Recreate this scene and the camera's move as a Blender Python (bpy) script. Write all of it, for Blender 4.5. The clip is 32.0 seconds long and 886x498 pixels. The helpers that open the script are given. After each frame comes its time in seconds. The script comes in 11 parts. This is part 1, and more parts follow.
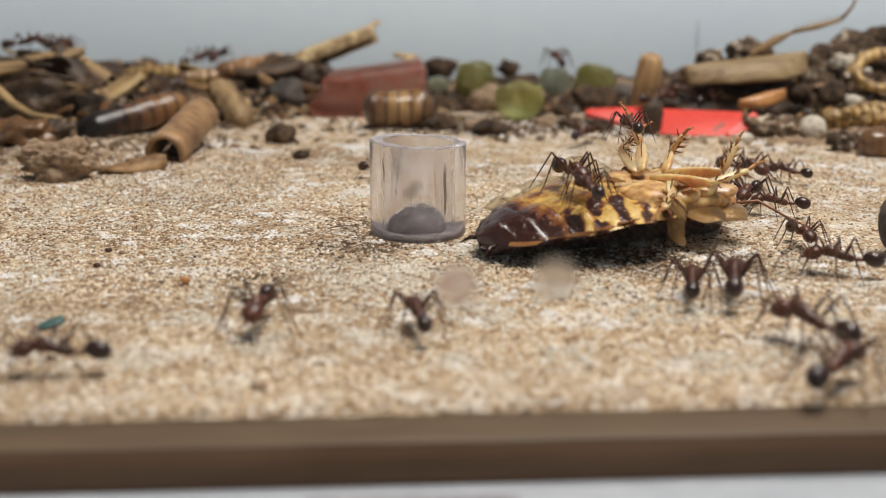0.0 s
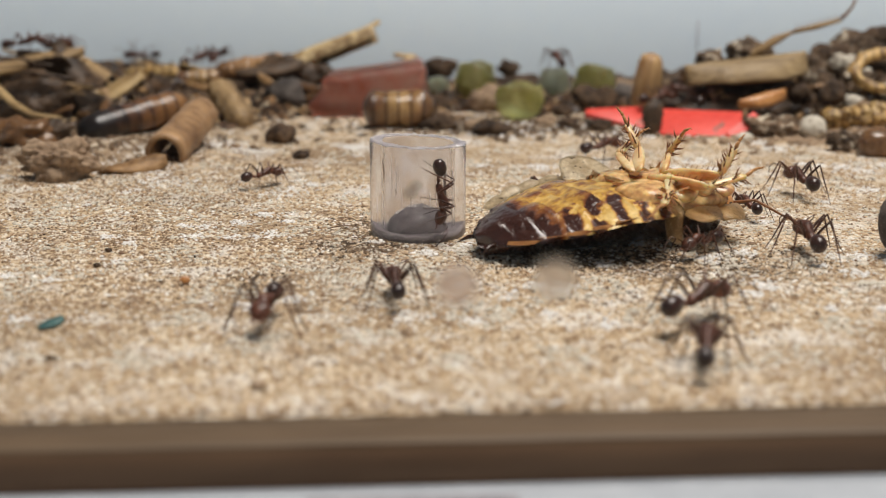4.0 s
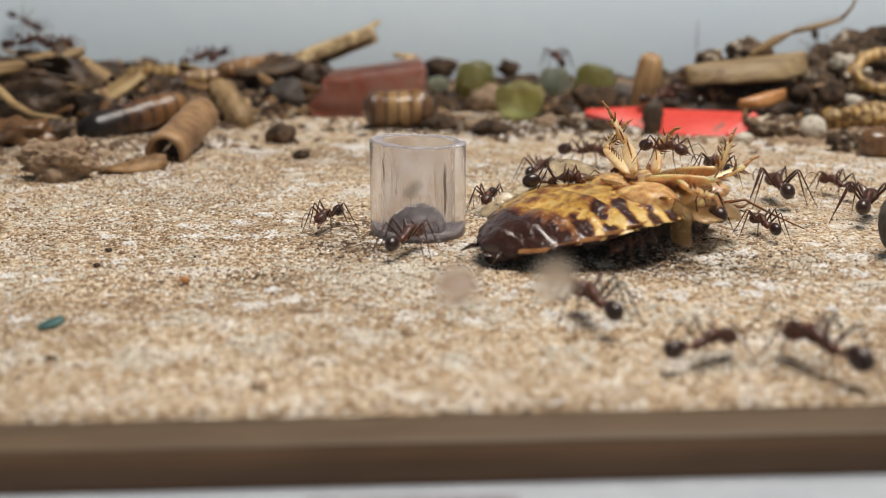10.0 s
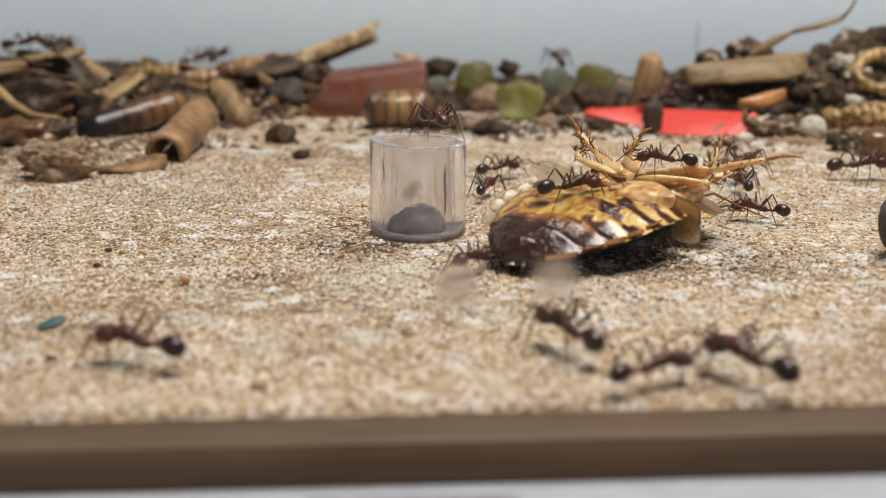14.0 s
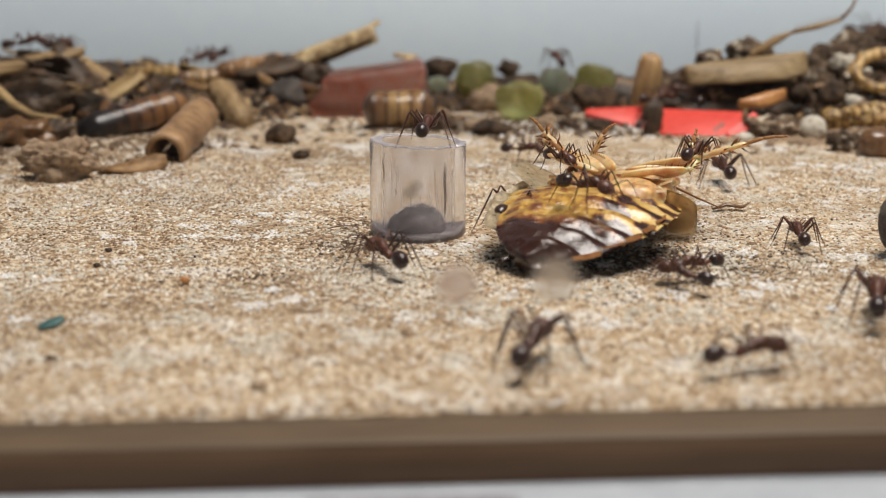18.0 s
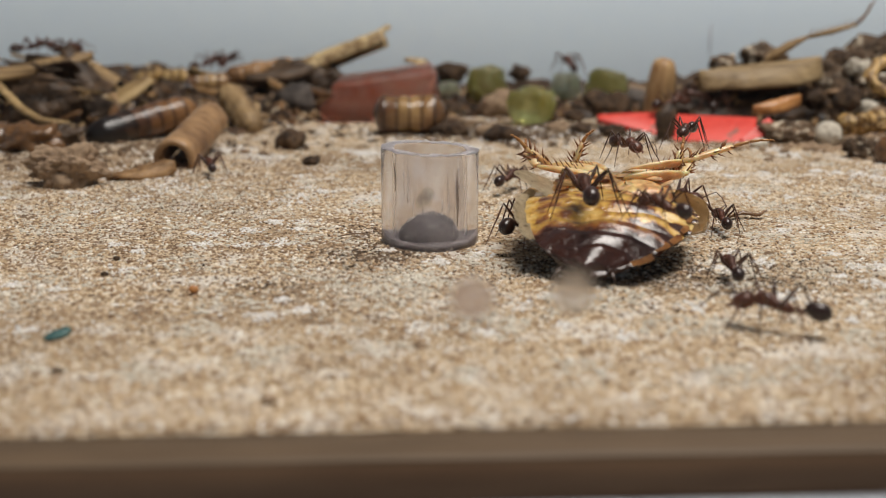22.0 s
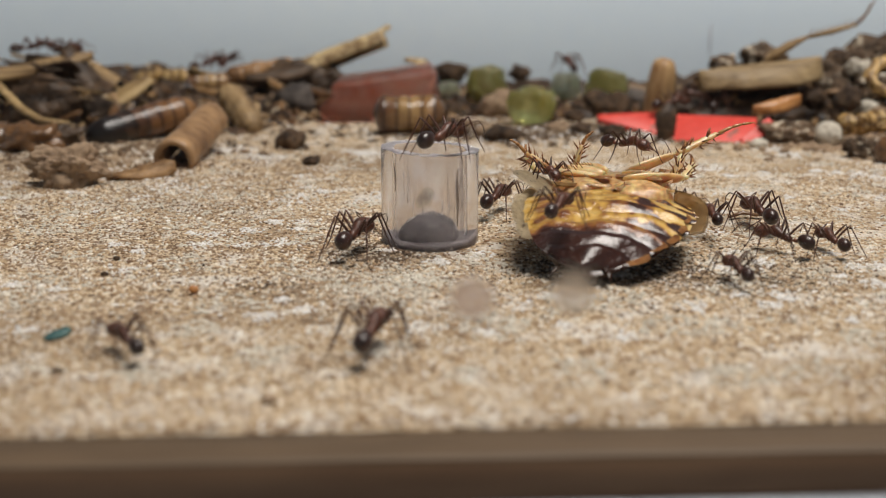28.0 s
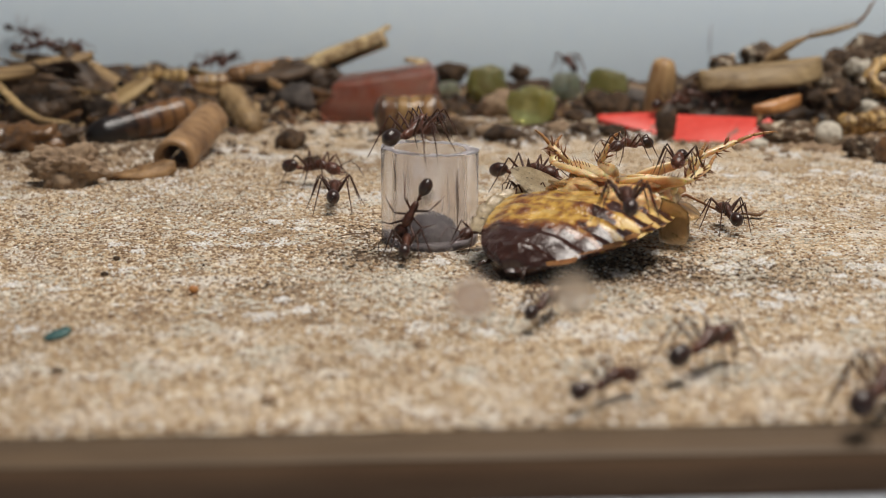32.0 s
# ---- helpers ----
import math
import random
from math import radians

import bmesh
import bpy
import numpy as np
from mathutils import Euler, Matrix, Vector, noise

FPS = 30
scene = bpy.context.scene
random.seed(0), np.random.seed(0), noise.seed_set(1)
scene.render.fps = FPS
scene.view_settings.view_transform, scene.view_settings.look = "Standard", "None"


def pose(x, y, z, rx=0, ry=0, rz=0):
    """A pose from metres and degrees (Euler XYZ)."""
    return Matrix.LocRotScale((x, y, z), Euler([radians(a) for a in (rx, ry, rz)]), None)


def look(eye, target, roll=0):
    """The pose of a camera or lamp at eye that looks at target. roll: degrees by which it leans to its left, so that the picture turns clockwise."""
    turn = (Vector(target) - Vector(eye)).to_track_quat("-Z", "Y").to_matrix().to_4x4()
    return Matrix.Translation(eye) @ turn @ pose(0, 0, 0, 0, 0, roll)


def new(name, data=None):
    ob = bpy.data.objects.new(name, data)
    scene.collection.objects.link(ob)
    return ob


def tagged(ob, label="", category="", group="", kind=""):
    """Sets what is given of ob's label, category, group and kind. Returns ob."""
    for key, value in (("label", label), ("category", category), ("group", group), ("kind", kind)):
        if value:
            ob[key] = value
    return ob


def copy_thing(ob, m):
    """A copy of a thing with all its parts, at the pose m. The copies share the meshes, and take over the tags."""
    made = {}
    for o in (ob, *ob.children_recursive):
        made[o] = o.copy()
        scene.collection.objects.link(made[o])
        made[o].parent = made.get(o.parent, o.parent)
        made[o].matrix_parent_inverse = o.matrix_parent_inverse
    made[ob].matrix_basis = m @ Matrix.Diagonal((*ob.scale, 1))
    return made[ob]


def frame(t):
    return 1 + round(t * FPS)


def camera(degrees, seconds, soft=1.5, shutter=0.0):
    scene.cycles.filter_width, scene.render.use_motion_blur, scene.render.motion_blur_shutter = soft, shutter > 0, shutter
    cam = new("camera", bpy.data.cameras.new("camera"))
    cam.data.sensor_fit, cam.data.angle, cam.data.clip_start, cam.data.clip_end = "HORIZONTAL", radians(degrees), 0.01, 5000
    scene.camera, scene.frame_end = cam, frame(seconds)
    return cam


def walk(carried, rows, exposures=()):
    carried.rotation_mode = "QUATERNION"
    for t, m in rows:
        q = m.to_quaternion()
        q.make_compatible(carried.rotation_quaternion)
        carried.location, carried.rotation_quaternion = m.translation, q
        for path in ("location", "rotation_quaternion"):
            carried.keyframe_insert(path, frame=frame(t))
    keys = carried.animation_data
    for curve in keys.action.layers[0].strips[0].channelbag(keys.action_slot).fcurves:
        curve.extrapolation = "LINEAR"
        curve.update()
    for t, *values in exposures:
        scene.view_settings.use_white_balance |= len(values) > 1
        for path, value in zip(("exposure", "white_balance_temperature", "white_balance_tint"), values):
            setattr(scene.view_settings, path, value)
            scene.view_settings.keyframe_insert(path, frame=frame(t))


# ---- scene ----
K = 0.001      # the plan is drawn in millimetres


def at(x, y, z, rx=0, ry=0, rz=0):
    return pose(x * K, y * K, z * K, rx, ry, rz)


# ---- camera ----
cam = camera(40, 32.0, soft=1.05)
cam.data.dof.use_dof = True
cam.data.dof.focus_distance = 0.134
cam.data.dof.aperture_fstop = 29.0
EYE_1 = at(0, 0, 30.5, 75.9, 0, 0)
EYE_2 = at(-0.373, 1.938, 30.587, 76.056, 0, 0.42)
walk(cam, [(0, EYE_1), (9, EYE_1), (18.8, EYE_1), (18.97, EYE_2), (25, EYE_2), (32, EYE_2)],
     exposures=[(0, 0.0), (18.7, 0.0), (19.2, -0.20), (32, -0.20)])

# ---- light ----
world = bpy.data.worlds.new("room_light")
scene.world = world
world.use_nodes = True
wn, wl = world.node_tree.nodes, world.node_tree.links
w_co, w_sep, w_ramp = wn.new("ShaderNodeTexCoord"), wn.new("ShaderNodeSeparateXYZ"), wn.new("ShaderNodeValToRGB")
wl.new(w_co.outputs["Generated"], w_sep.inputs[0])
wl.new(w_sep.outputs["Z"], w_ramp.inputs["Fac"])
w_ramp.color_ramp.elements[0].position, w_ramp.color_ramp.elements[0].color = 0.05, (0.77, 0.86, 0.95, 1)   # bright room walls
w_ramp.color_ramp.elements[1].position, w_ramp.color_ramp.elements[1].color = 0.85, (0.20, 0.21, 0.23, 1)   # dim ceiling
wl.new(w_ramp.outputs["Color"], wn["Background"].inputs["Color"])
wn["Background"].inputs["Strength"].default_value = 0.26
lamp = bpy.data.lights.new("desk_lamp_light", "AREA")
lamp.shape, lamp.size, lamp.size_y = "RECTANGLE", 0.23, 0.16
lamp.energy, lamp.color = 1.92, (1.0, 0.94, 0.87)
new("desk_lamp_light", lamp).matrix_world = look((0.075, 0.110, 0.37), (0.005, 0.142, 0.0))


# ---- materials ----
def rgb(c):
    return (c[0], c[1], c[2], 1)


def surface(name, dark, light, grain=1.0, patch=8.0, rough=0.6, bump=0.3, clear=0.0, ior=1.45, stretch=(1, 1, 1),
            low=0.35, high=0.65, coat=0.0, spot=None, spot_size=3.0, spot_cut=0.62, skin=0.0, vary=0.0, depth=None):
    """A procedural surface: grain and patches in millimetres, spots of a third colour, fine relief."""
    m = bpy.data.materials.new(name)
    m.use_nodes = True
    n, l = m.node_tree.nodes, m.node_tree.links
    b = n["Principled BSDF"]
    co = n.new("ShaderNodeTexCoord")
    mp = n.new("ShaderNodeMapping")
    mp.inputs["Scale"].default_value = stretch
    l.new(co.outputs["Object"], mp.inputs["Vector"])

    def noise_node(size, detail):
        t = n.new("ShaderNodeTexNoise")
        t.inputs["Scale"].default_value = 1000 / size
        t.inputs["Detail"].default_value = detail
        l.new(mp.outputs["Vector"], t.inputs["Vector"])
        return t

    fine, broad = noise_node(grain, 4), noise_node(patch, 2)
    mixf = n.new("ShaderNodeMix")
    mixf.inputs[0].default_value = 0.5
    l.new(fine.outputs["Fac"], mixf.inputs[2]), l.new(broad.outputs["Fac"], mixf.inputs[3])
    ramp = n.new("ShaderNodeValToRGB")
    ramp.color_ramp.elements[0].position, ramp.color_ramp.elements[1].position = low, high
    ramp.color_ramp.elements[0].color, ramp.color_ramp.elements[1].color = rgb(dark), rgb(light)
    l.new(mixf.outputs[0], ramp.inputs["Fac"])
    out = ramp.outputs["Color"]
    if spot:
        s = noise_node(spot_size, 3)
        cut = n.new("ShaderNodeValToRGB")
        cut.color_ramp.elements[0].position, cut.color_ramp.elements[1].position = spot_cut, spot_cut + 0.06
        l.new(s.outputs["Fac"], cut.inputs["Fac"])
        mc = n.new("ShaderNodeMix")
        mc.data_type = "RGBA"
        l.new(cut.outputs["Color"], mc.inputs[0]), l.new(out, mc.inputs[6])
        mc.inputs[7].default_value = rgb(spot)
        out = mc.outputs[2]
    if vary:
        info, hsv, mr = n.new("ShaderNodeObjectInfo"), n.new("ShaderNodeHueSaturation"), n.new("ShaderNodeMapRange")
        mr.inputs[3].default_value, mr.inputs[4].default_value = 1 - vary, 1 + vary
        l.new(info.outputs["Random"], mr.inputs[0]), l.new(mr.outputs[0], hsv.inputs["Value"])
        l.new(out, hsv.inputs["Color"])
        out = hsv.outputs["Color"]
    l.new(out, b.inputs["Base Color"])
    b.inputs["Roughness"].default_value, b.inputs["IOR"].default_value = rough, ior
    b.inputs["Transmission Weight"].default_value = clear
    b.inputs["Coat Weight"].default_value = coat
    b.inputs["Coat Roughness"].default_value = 0.12
    if skin:
        b.inputs["Subsurface Weight"].default_value = skin
        b.inputs["Subsurface Radius"].default_value = (1.0, 0.6, 0.3)
        b.inputs["Subsurface Scale"].default_value = 0.0015
    if bump:
        bp = n.new("ShaderNodeBump")
        bp.inputs["Strength"].default_value = min(1, bump)
        bp.inputs["Distance"].default_value = depth or grain * K * 0.25
        l.new(mixf.outputs[0], bp.inputs["Height"]), l.new(bp.outputs["Normal"], b.inputs["Normal"])
    return m


def sand_material():
    """Glued sand: pale and tan grains, dark specks, chalky white patches, brown dirt."""
    m = bpy.data.materials.new("glued_sand")
    m.use_nodes = True
    n, l = m.node_tree.nodes, m.node_tree.links
    b = n["Principled BSDF"]
    co = n.new("ShaderNodeTexCoord")
    cell = n.new("ShaderNodeTexVoronoi")
    cell.inputs["Scale"].default_value = 1000 / 0.5
    wob = n.new("ShaderNodeTexNoise")
    wob.inputs["Scale"].default_value, wob.inputs["Detail"].default_value = 1000 / 0.9, 3
    l.new(co.outputs["Object"], wob.inputs["Vector"])
    l.new(co.outputs["Object"], cell.inputs["Vector"])
    sep = n.new("ShaderNodeSeparateColor")
    l.new(cell.outputs["Color"], sep.inputs["Color"])
    grains = n.new("ShaderNodeValToRGB")
    e = grains.color_ramp.elements
    e[0].position, e[0].color = 0.0, rgb((0.26, 0.165, 0.09))
    e[1].position, e[1].color = 1.0, rgb((0.80, 0.72, 0.59))
    for p, c in ((0.10, (0.37, 0.245, 0.14)), (0.35, (0.53, 0.385, 0.235)), (0.65, (0.64, 0.50, 0.335)), (0.86, (0.73, 0.605, 0.445))):
        e.new(p).color = rgb(c)
    l.new(sep.outputs[0], grains.inputs["Fac"])

    def layer(below, size, detail, lo, hi, colour, amount):
        t = n.new("ShaderNodeTexNoise")
        t.inputs["Scale"].default_value, t.inputs["Detail"].default_value = 1000 / size, detail
        l.new(co.outputs["Object"], t.inputs["Vector"])
        r = n.new("ShaderNodeMapRange")
        r.inputs[1].default_value, r.inputs[2].default_value, r.inputs[4].default_value = lo, hi, amount
        l.new(t.outputs["Fac"], r.inputs[0])
        mx = n.new("ShaderNodeMix")
        mx.data_type = "RGBA"
        l.new(r.outputs[0], mx.inputs[0]), l.new(below, mx.inputs[6])
        mx.inputs[7].default_value = rgb(colour)
        return mx.outputs[2]

    c = layer(grains.outputs["Color"], 26, 6, 0.46, 0.66, (0.27, 0.175, 0.095), 0.85)   # brown dirt
    c = layer(c, 5.0, 9, 0.53, 0.64, (0.81, 0.77, 0.71), 0.66)                        # chalk
    c = layer(c, 1.2, 2, 0.66, 0.72, (0.10, 0.055, 0.03), 0.85)                        # dark specks
    l.new(c, b.inputs["Base Color"])
    b.inputs["Roughness"].default_value = 0.82
    add = n.new("ShaderNodeMath")
    l.new(cell.outputs["Distance"], add.inputs[0]), l.new(wob.outputs["Fac"], add.inputs[1])
    bp = n.new("ShaderNodeBump")
    bp.inputs["Strength"].default_value, bp.inputs["Distance"].default_value = 1.0, 0.00040
    l.new(add.outputs[0], bp.inputs["Height"]), l.new(bp.outputs["Normal"], b.inputs["Normal"])
    return m


SAND = sand_material()
WOOD = surface("rail_wood", (0.066, 0.040, 0.020), (0.138, 0.089, 0.049), 1.2, 9, 0.62, 0.3, stretch=(0.12, 1, 1), low=0.3, high=0.7)
RAILFACE = surface("rail_face_wood", (0.105, 0.054, 0.026), (0.19, 0.105, 0.053), 1.2, 9, 0.65, 0.3, stretch=(0.12, 1, 1), low=0.3, high=0.7)
WALL = surface("frosted_wall", (0.76, 0.88, 0.985), (0.82, 0.93, 1.0), 4, 40, 0.5, 0.05, low=0.3, high=0.7)
TABLE = surface("white_table", (0.40, 0.43, 0.47), (0.50, 0.53, 0.57), 3, 30, 0.4, 0.05)
CHITIN = surface("ant_brown", (0.040, 0.013, 0.007), (0.165, 0.055, 0.028), 0.35, 2.0, 0.42, 0.45, coat=0.15, vary=0.35)
GASTER = surface("ant_black", (0.010, 0.005, 0.004), (0.052, 0.019, 0.012), 0.4, 2.0, 0.33, 0.2, coat=0.35, vary=0.3)
LIMB = surface("ant_limb", (0.036, 0.014, 0.009), (0.115, 0.046, 0.027), 0.4, 2.0, 0.35, 0.1, vary=0.35)
SPINE = surface("roach_spine", (0.16, 0.06, 0.02), (0.30, 0.12, 0.04), 0.3, 1.0, 0.4, 0.1)
DARKSHELL = surface("dark_shell", (0.012, 0.006, 0.004), (0.055, 0.020, 0.009), 0.9, 4, 0.22, 0.2, coat=0.5)
BANDED = surface("banded_case", (0.15, 0.075, 0.03), (0.46, 0.28, 0.12), 0.7, 4, 0.38, 0.35, coat=0.25, stretch=(1, 0.5, 0.5))
DARKCASE = surface("dark_case", (0.018, 0.011, 0.009), (0.085, 0.045, 0.025), 0.9, 5, 0.30, 0.3, coat=0.5)
HUSK = surface("dry_husk", (0.115, 0.055, 0.02), (0.42, 0.25, 0.11), 0.7, 4, 0.60, 0.5, stretch=(0.6, 1, 1))
STRAW = surface("straw", (0.15, 0.085, 0.032), (0.50, 0.35, 0.16), 0.7, 4, 0.55, 0.6, stretch=(0.15, 1, 1))
MIDCASE = surface("brown_case", (0.075, 0.035, 0.016), (0.26, 0.135, 0.055), 0.8, 4, 0.32, 0.3, coat=0.4)
ORANGE = surface("orange_case", (0.36, 0.14, 0.04), (0.62, 0.30, 0.10), 0.8, 4, 0.4, 0.3, coat=0.2)
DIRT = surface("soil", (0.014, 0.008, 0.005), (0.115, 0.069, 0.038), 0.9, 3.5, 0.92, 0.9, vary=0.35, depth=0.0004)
CLUMP = surface("clay_clump", (0.16, 0.10, 0.06), (0.42, 0.30, 0.195), 0.9, 4, 0.9, 1.0, depth=0.0006)
STONE = surface("grey_stone", (0.035, 0.028, 0.025), (0.17, 0.14, 0.12), 0.8, 4, 0.8, 0.5, vary=0.3)
PALESTONE = surface("pale_stone", (0.45, 0.40, 0.32), (0.75, 0.70, 0.60), 0.7, 3, 0.7, 0.4, spot=(0.2, 0.13, 0.08), spot_size=1.5)
REDGEL = surface("red_gel", (0.74, 0.15, 0.06), (0.92, 0.60, 0.48), 2.5, 8, 0.36, 0.25, clear=0.88, skin=0.3)
GREENGEL = surface("green_gel", (0.44, 0.44, 0.08), (0.76, 0.74, 0.34), 2.0, 5, 0.36, 0.25, clear=0.84, skin=0.25)
GREYGEL = surface("grey_green_gel", (0.46, 0.52, 0.34), (0.70, 0.75, 0.60), 2.0, 5, 0.42, 0.15, clear=0.78, skin=0.3)
REDPLASTIC = surface("red_plastic", (0.66, 0.045, 0.03), (0.80, 0.085, 0.06), 1.2, 8, 0.38, 0.08, spot=(0.30, 0.10, 0.07), spot_size=3, spot_cut=0.66)
CHALK = surface("chalk", (0.62, 0.59, 0.55), (0.84, 0.82, 0.80), 0.5, 2, 0.85, 0.4)
TEAL = surface("teal_flake", (0.02, 0.07, 0.07), (0.06, 0.15, 0.14), 0.6, 2, 0.5, 0.3)
MOUND = surface("grey_plug", (0.052, 0.043, 0.047), (0.16, 0.138, 0.142), 0.5, 3, 0.6, 0.9, spot=(0.32, 0.29, 0.28), spot_size=0.7, spot_cut=0.66)
ACRYLIC = surface("clear_acrylic", (0.84, 0.815, 0.82), (0.95, 0.93, 0.93), 1.6, 5.0, 0.22, 0.12, clear=0.92, ior=1.09, stretch=(1, 1, 0.12))
SCRATCH = surface("brown_scratch", (0.36, 0.29, 0.25), (0.56, 0.48, 0.42), 0.5, 2, 0.6, 0.3, clear=0.45, ior=1.1)
TAN = surface("tan_capsule", (0.26, 0.13, 0.05), (0.60, 0.40, 0.19), 0.7, 3, 0.5, 0.6, stretch=(1, 1, 0.2), coat=0.1)
RIM = surface("scuffed_rim", (0.66, 0.64, 0.70), (0.93, 0.92, 0.95), 0.4, 1.2, 0.6, 0.9, clear=0.80, ior=1.10)
PLAINGREY = surface("plain_grey", (0.26, 0.24, 0.27), (0.42, 0.40, 0.43), 1, 6, 0.4, 0.1, clear=0.15)

ROLLED = surface("rolled_husk_skin", (0.13, 0.062, 0.025), (0.45, 0.27, 0.13), 0.7, 3, 0.50, 0.9, stretch=(1, 0.3, 0.3), coat=0.15, depth=0.0006)
CRUMB = surface("mixed_crumb", (0.030, 0.018, 0.011), (0.195, 0.125, 0.074), 0.8, 3, 0.9, 0.9, vary=0.3, depth=0.0004, spot=(0.55, 0.47, 0.36), spot_size=1.3, spot_cut=0.57)
PALEHUSK = surface("pale_husk_skin", (0.17, 0.095, 0.036), (0.64, 0.49, 0.26), 0.9, 2.6, 0.55, 1.0, stretch=(0.7, 0.5, 1), depth=0.0009, low=0.38, high=0.60)
DARKHUSK = surface("dark_husk_skin", (0.016, 0.010, 0.007), (0.125, 0.072, 0.036), 0.8, 4, 0.55, 0.8, stretch=(0.3, 1, 1), depth=0.0004)
PALEWING = surface("pale_wing_skin", (0.10, 0.056, 0.022), (0.48, 0.35, 0.185), 0.5, 3.5, 0.55, 0.9, stretch=(0.12, 1, 1), low=0.3, high=0.7)
FIBRE = surface("fibrous_husk", (0.10, 0.055, 0.024), (0.46, 0.31, 0.15), 0.6, 2.2, 0.6, 0.8, stretch=(0.08, 1, 1), depth=0.0003)


def smear_material(name, colour, strength, reach=2.1):
    m = bpy.data.materials.new(name)
    m.use_nodes = True
    n, l = m.node_tree.nodes, m.node_tree.links
    b = n["Principled BSDF"]
    b.inputs["Base Color"].default_value, b.inputs["Roughness"].default_value = rgb(colour), 0.8
    co, ln, mr = n.new("ShaderNodeTexCoord"), n.new("ShaderNodeVectorMath"), n.new("ShaderNodeMapRange")
    ln.operation = "LENGTH"
    mr.interpolation_type = "SMOOTHSTEP"
    no = n.new("ShaderNodeTexNoise")
    no.inputs["Scale"].default_value = 900
    mul = n.new("ShaderNodeMath")
    mul.operation = "MULTIPLY"
    l.new(co.outputs["Object"], ln.inputs[0]), l.new(co.outputs["Object"], no.inputs["Vector"])
    mr.inputs[1].default_value, mr.inputs[2].default_value = reach * K, reach * 0.2 * K
    mr.inputs[3].default_value, mr.inputs[4].default_value = 0.0, strength
    l.new(ln.outputs["Value"], mr.inputs[0]), l.new(mr.outputs[0], mul.inputs[0])
    mul.inputs[1].default_value = 1.0
    l.new(mul.outputs[0], b.inputs["Alpha"])
    return m


SMUDGE = smear_material("smudge_film", (0.22, 0.22, 0.16), 0.20, 1.05)


def ringed_material(name, x0, x1, tones, period, line, gloss=0.3, coat=0.4, mottle=0.55, relief=0.0003):
    """A ringed case: tones run along its length, a darker line at every ring, grain over all."""
    m = bpy.data.materials.new(name)
    m.use_nodes = True
    n, l = m.node_tree.nodes, m.node_tree.links
    b = n["Principled BSDF"]
    co, sp, no, mr = n.new("ShaderNodeTexCoord"), n.new("ShaderNodeSeparateXYZ"), n.new("ShaderNodeTexNoise"), n.new("ShaderNodeMapRange")
    l.new(co.outputs["Object"], sp.inputs[0]), l.new(co.outputs["Object"], no.inputs["Vector"])
    no.inputs["Scale"].default_value, no.inputs["Detail"].default_value = 420, 5
    mr.inputs[1].default_value, mr.inputs[2].default_value = x0 * K, x1 * K
    l.new(sp.outputs["X"], mr.inputs[0])

    def calc(op, *v):
        q = n.new("ShaderNodeMath")
        q.operation = op
        for i, a in enumerate(v):
            if isinstance(a, (int, float)):
                q.inputs[i].default_value = a
            else:
                l.new(a, q.inputs[i])
        return q.outputs[0]

    along = calc("MULTIPLY_ADD", calc("SUBTRACT", no.outputs["Fac"], 0.5), mottle, mr.outputs[0])
    ramp = n.new("ShaderNodeValToRGB")
    e = ramp.color_ramp.elements
    e[0].color, e[1].color = rgb(tones[0]), rgb(tones[-1])
    for i, c in enumerate(tones[1:-1]):
        e.new((i + 1) / (len(tones) - 1)).color = rgb(c)
    l.new(along, ramp.inputs["Fac"])
    saw = calc("FRACT", calc("MULTIPLY", calc("ADD", sp.outputs["X"], 1.0), 1 / (period * K)))
    near = calc("LESS_THAN", saw, 0.26)
    mc = n.new("ShaderNodeMix")
    mc.data_type, mc.blend_type = "RGBA", "MULTIPLY"
    l.new(calc("MULTIPLY", near, line), mc.inputs[0]), l.new(ramp.outputs["Color"], mc.inputs[6])
    mc.inputs[7].default_value = (0.25, 0.17, 0.12, 1)
    l.new(mc.outputs[2], b.inputs["Base Color"])
    b.inputs["Roughness"].default_value, b.inputs["Coat Weight"].default_value, b.inputs["Coat Roughness"].default_value = gloss, coat, 0.2
    bp = n.new("ShaderNodeBump")
    bp.inputs["Strength"].default_value, bp.inputs["Distance"].default_value = 0.6, relief
    l.new(calc("ADD", saw, no.outputs["Fac"]), bp.inputs["Height"]), l.new(bp.outputs["Normal"], b.inputs["Normal"])
    return m


PUPA = ringed_material("pupa_shell", -8, 8, [(0.008, 0.005, 0.004), (0.018, 0.008, 0.005), (0.10, 0.038, 0.012), (0.20, 0.088, 0.026), (0.28, 0.145, 0.055)], 2.33, 0.8, 0.38, 0.3, 0.8, 0.0006)
SHORTPUPA = ringed_material("short_pupa_shell", -7, 7, [(0.03, 0.012, 0.006), (0.14, 0.06, 0.02), (0.40, 0.25, 0.10), (0.22, 0.11, 0.04), (0.025, 0.010, 0.006)], 2.1, 0.8, 0.36, 0.4, 0.5)
CAPSULE = ringed_material("capsule_husk", -6, 6, [(0.17, 0.08, 0.03), (0.42, 0.23, 0.09), (0.36, 0.19, 0.07)], 1.4, 0.6, 0.5, 0.2)
MOTTLED = ringed_material("mottled_case", -6, 6, [(0.50, 0.31, 0.10), (0.13, 0.06, 0.02), (0.62, 0.43, 0.17), (0.16, 0.075, 0.03), (0.56, 0.36, 0.13)], 1.6, 0.6, 0.5, 0.12, 3.2, 0.0009)


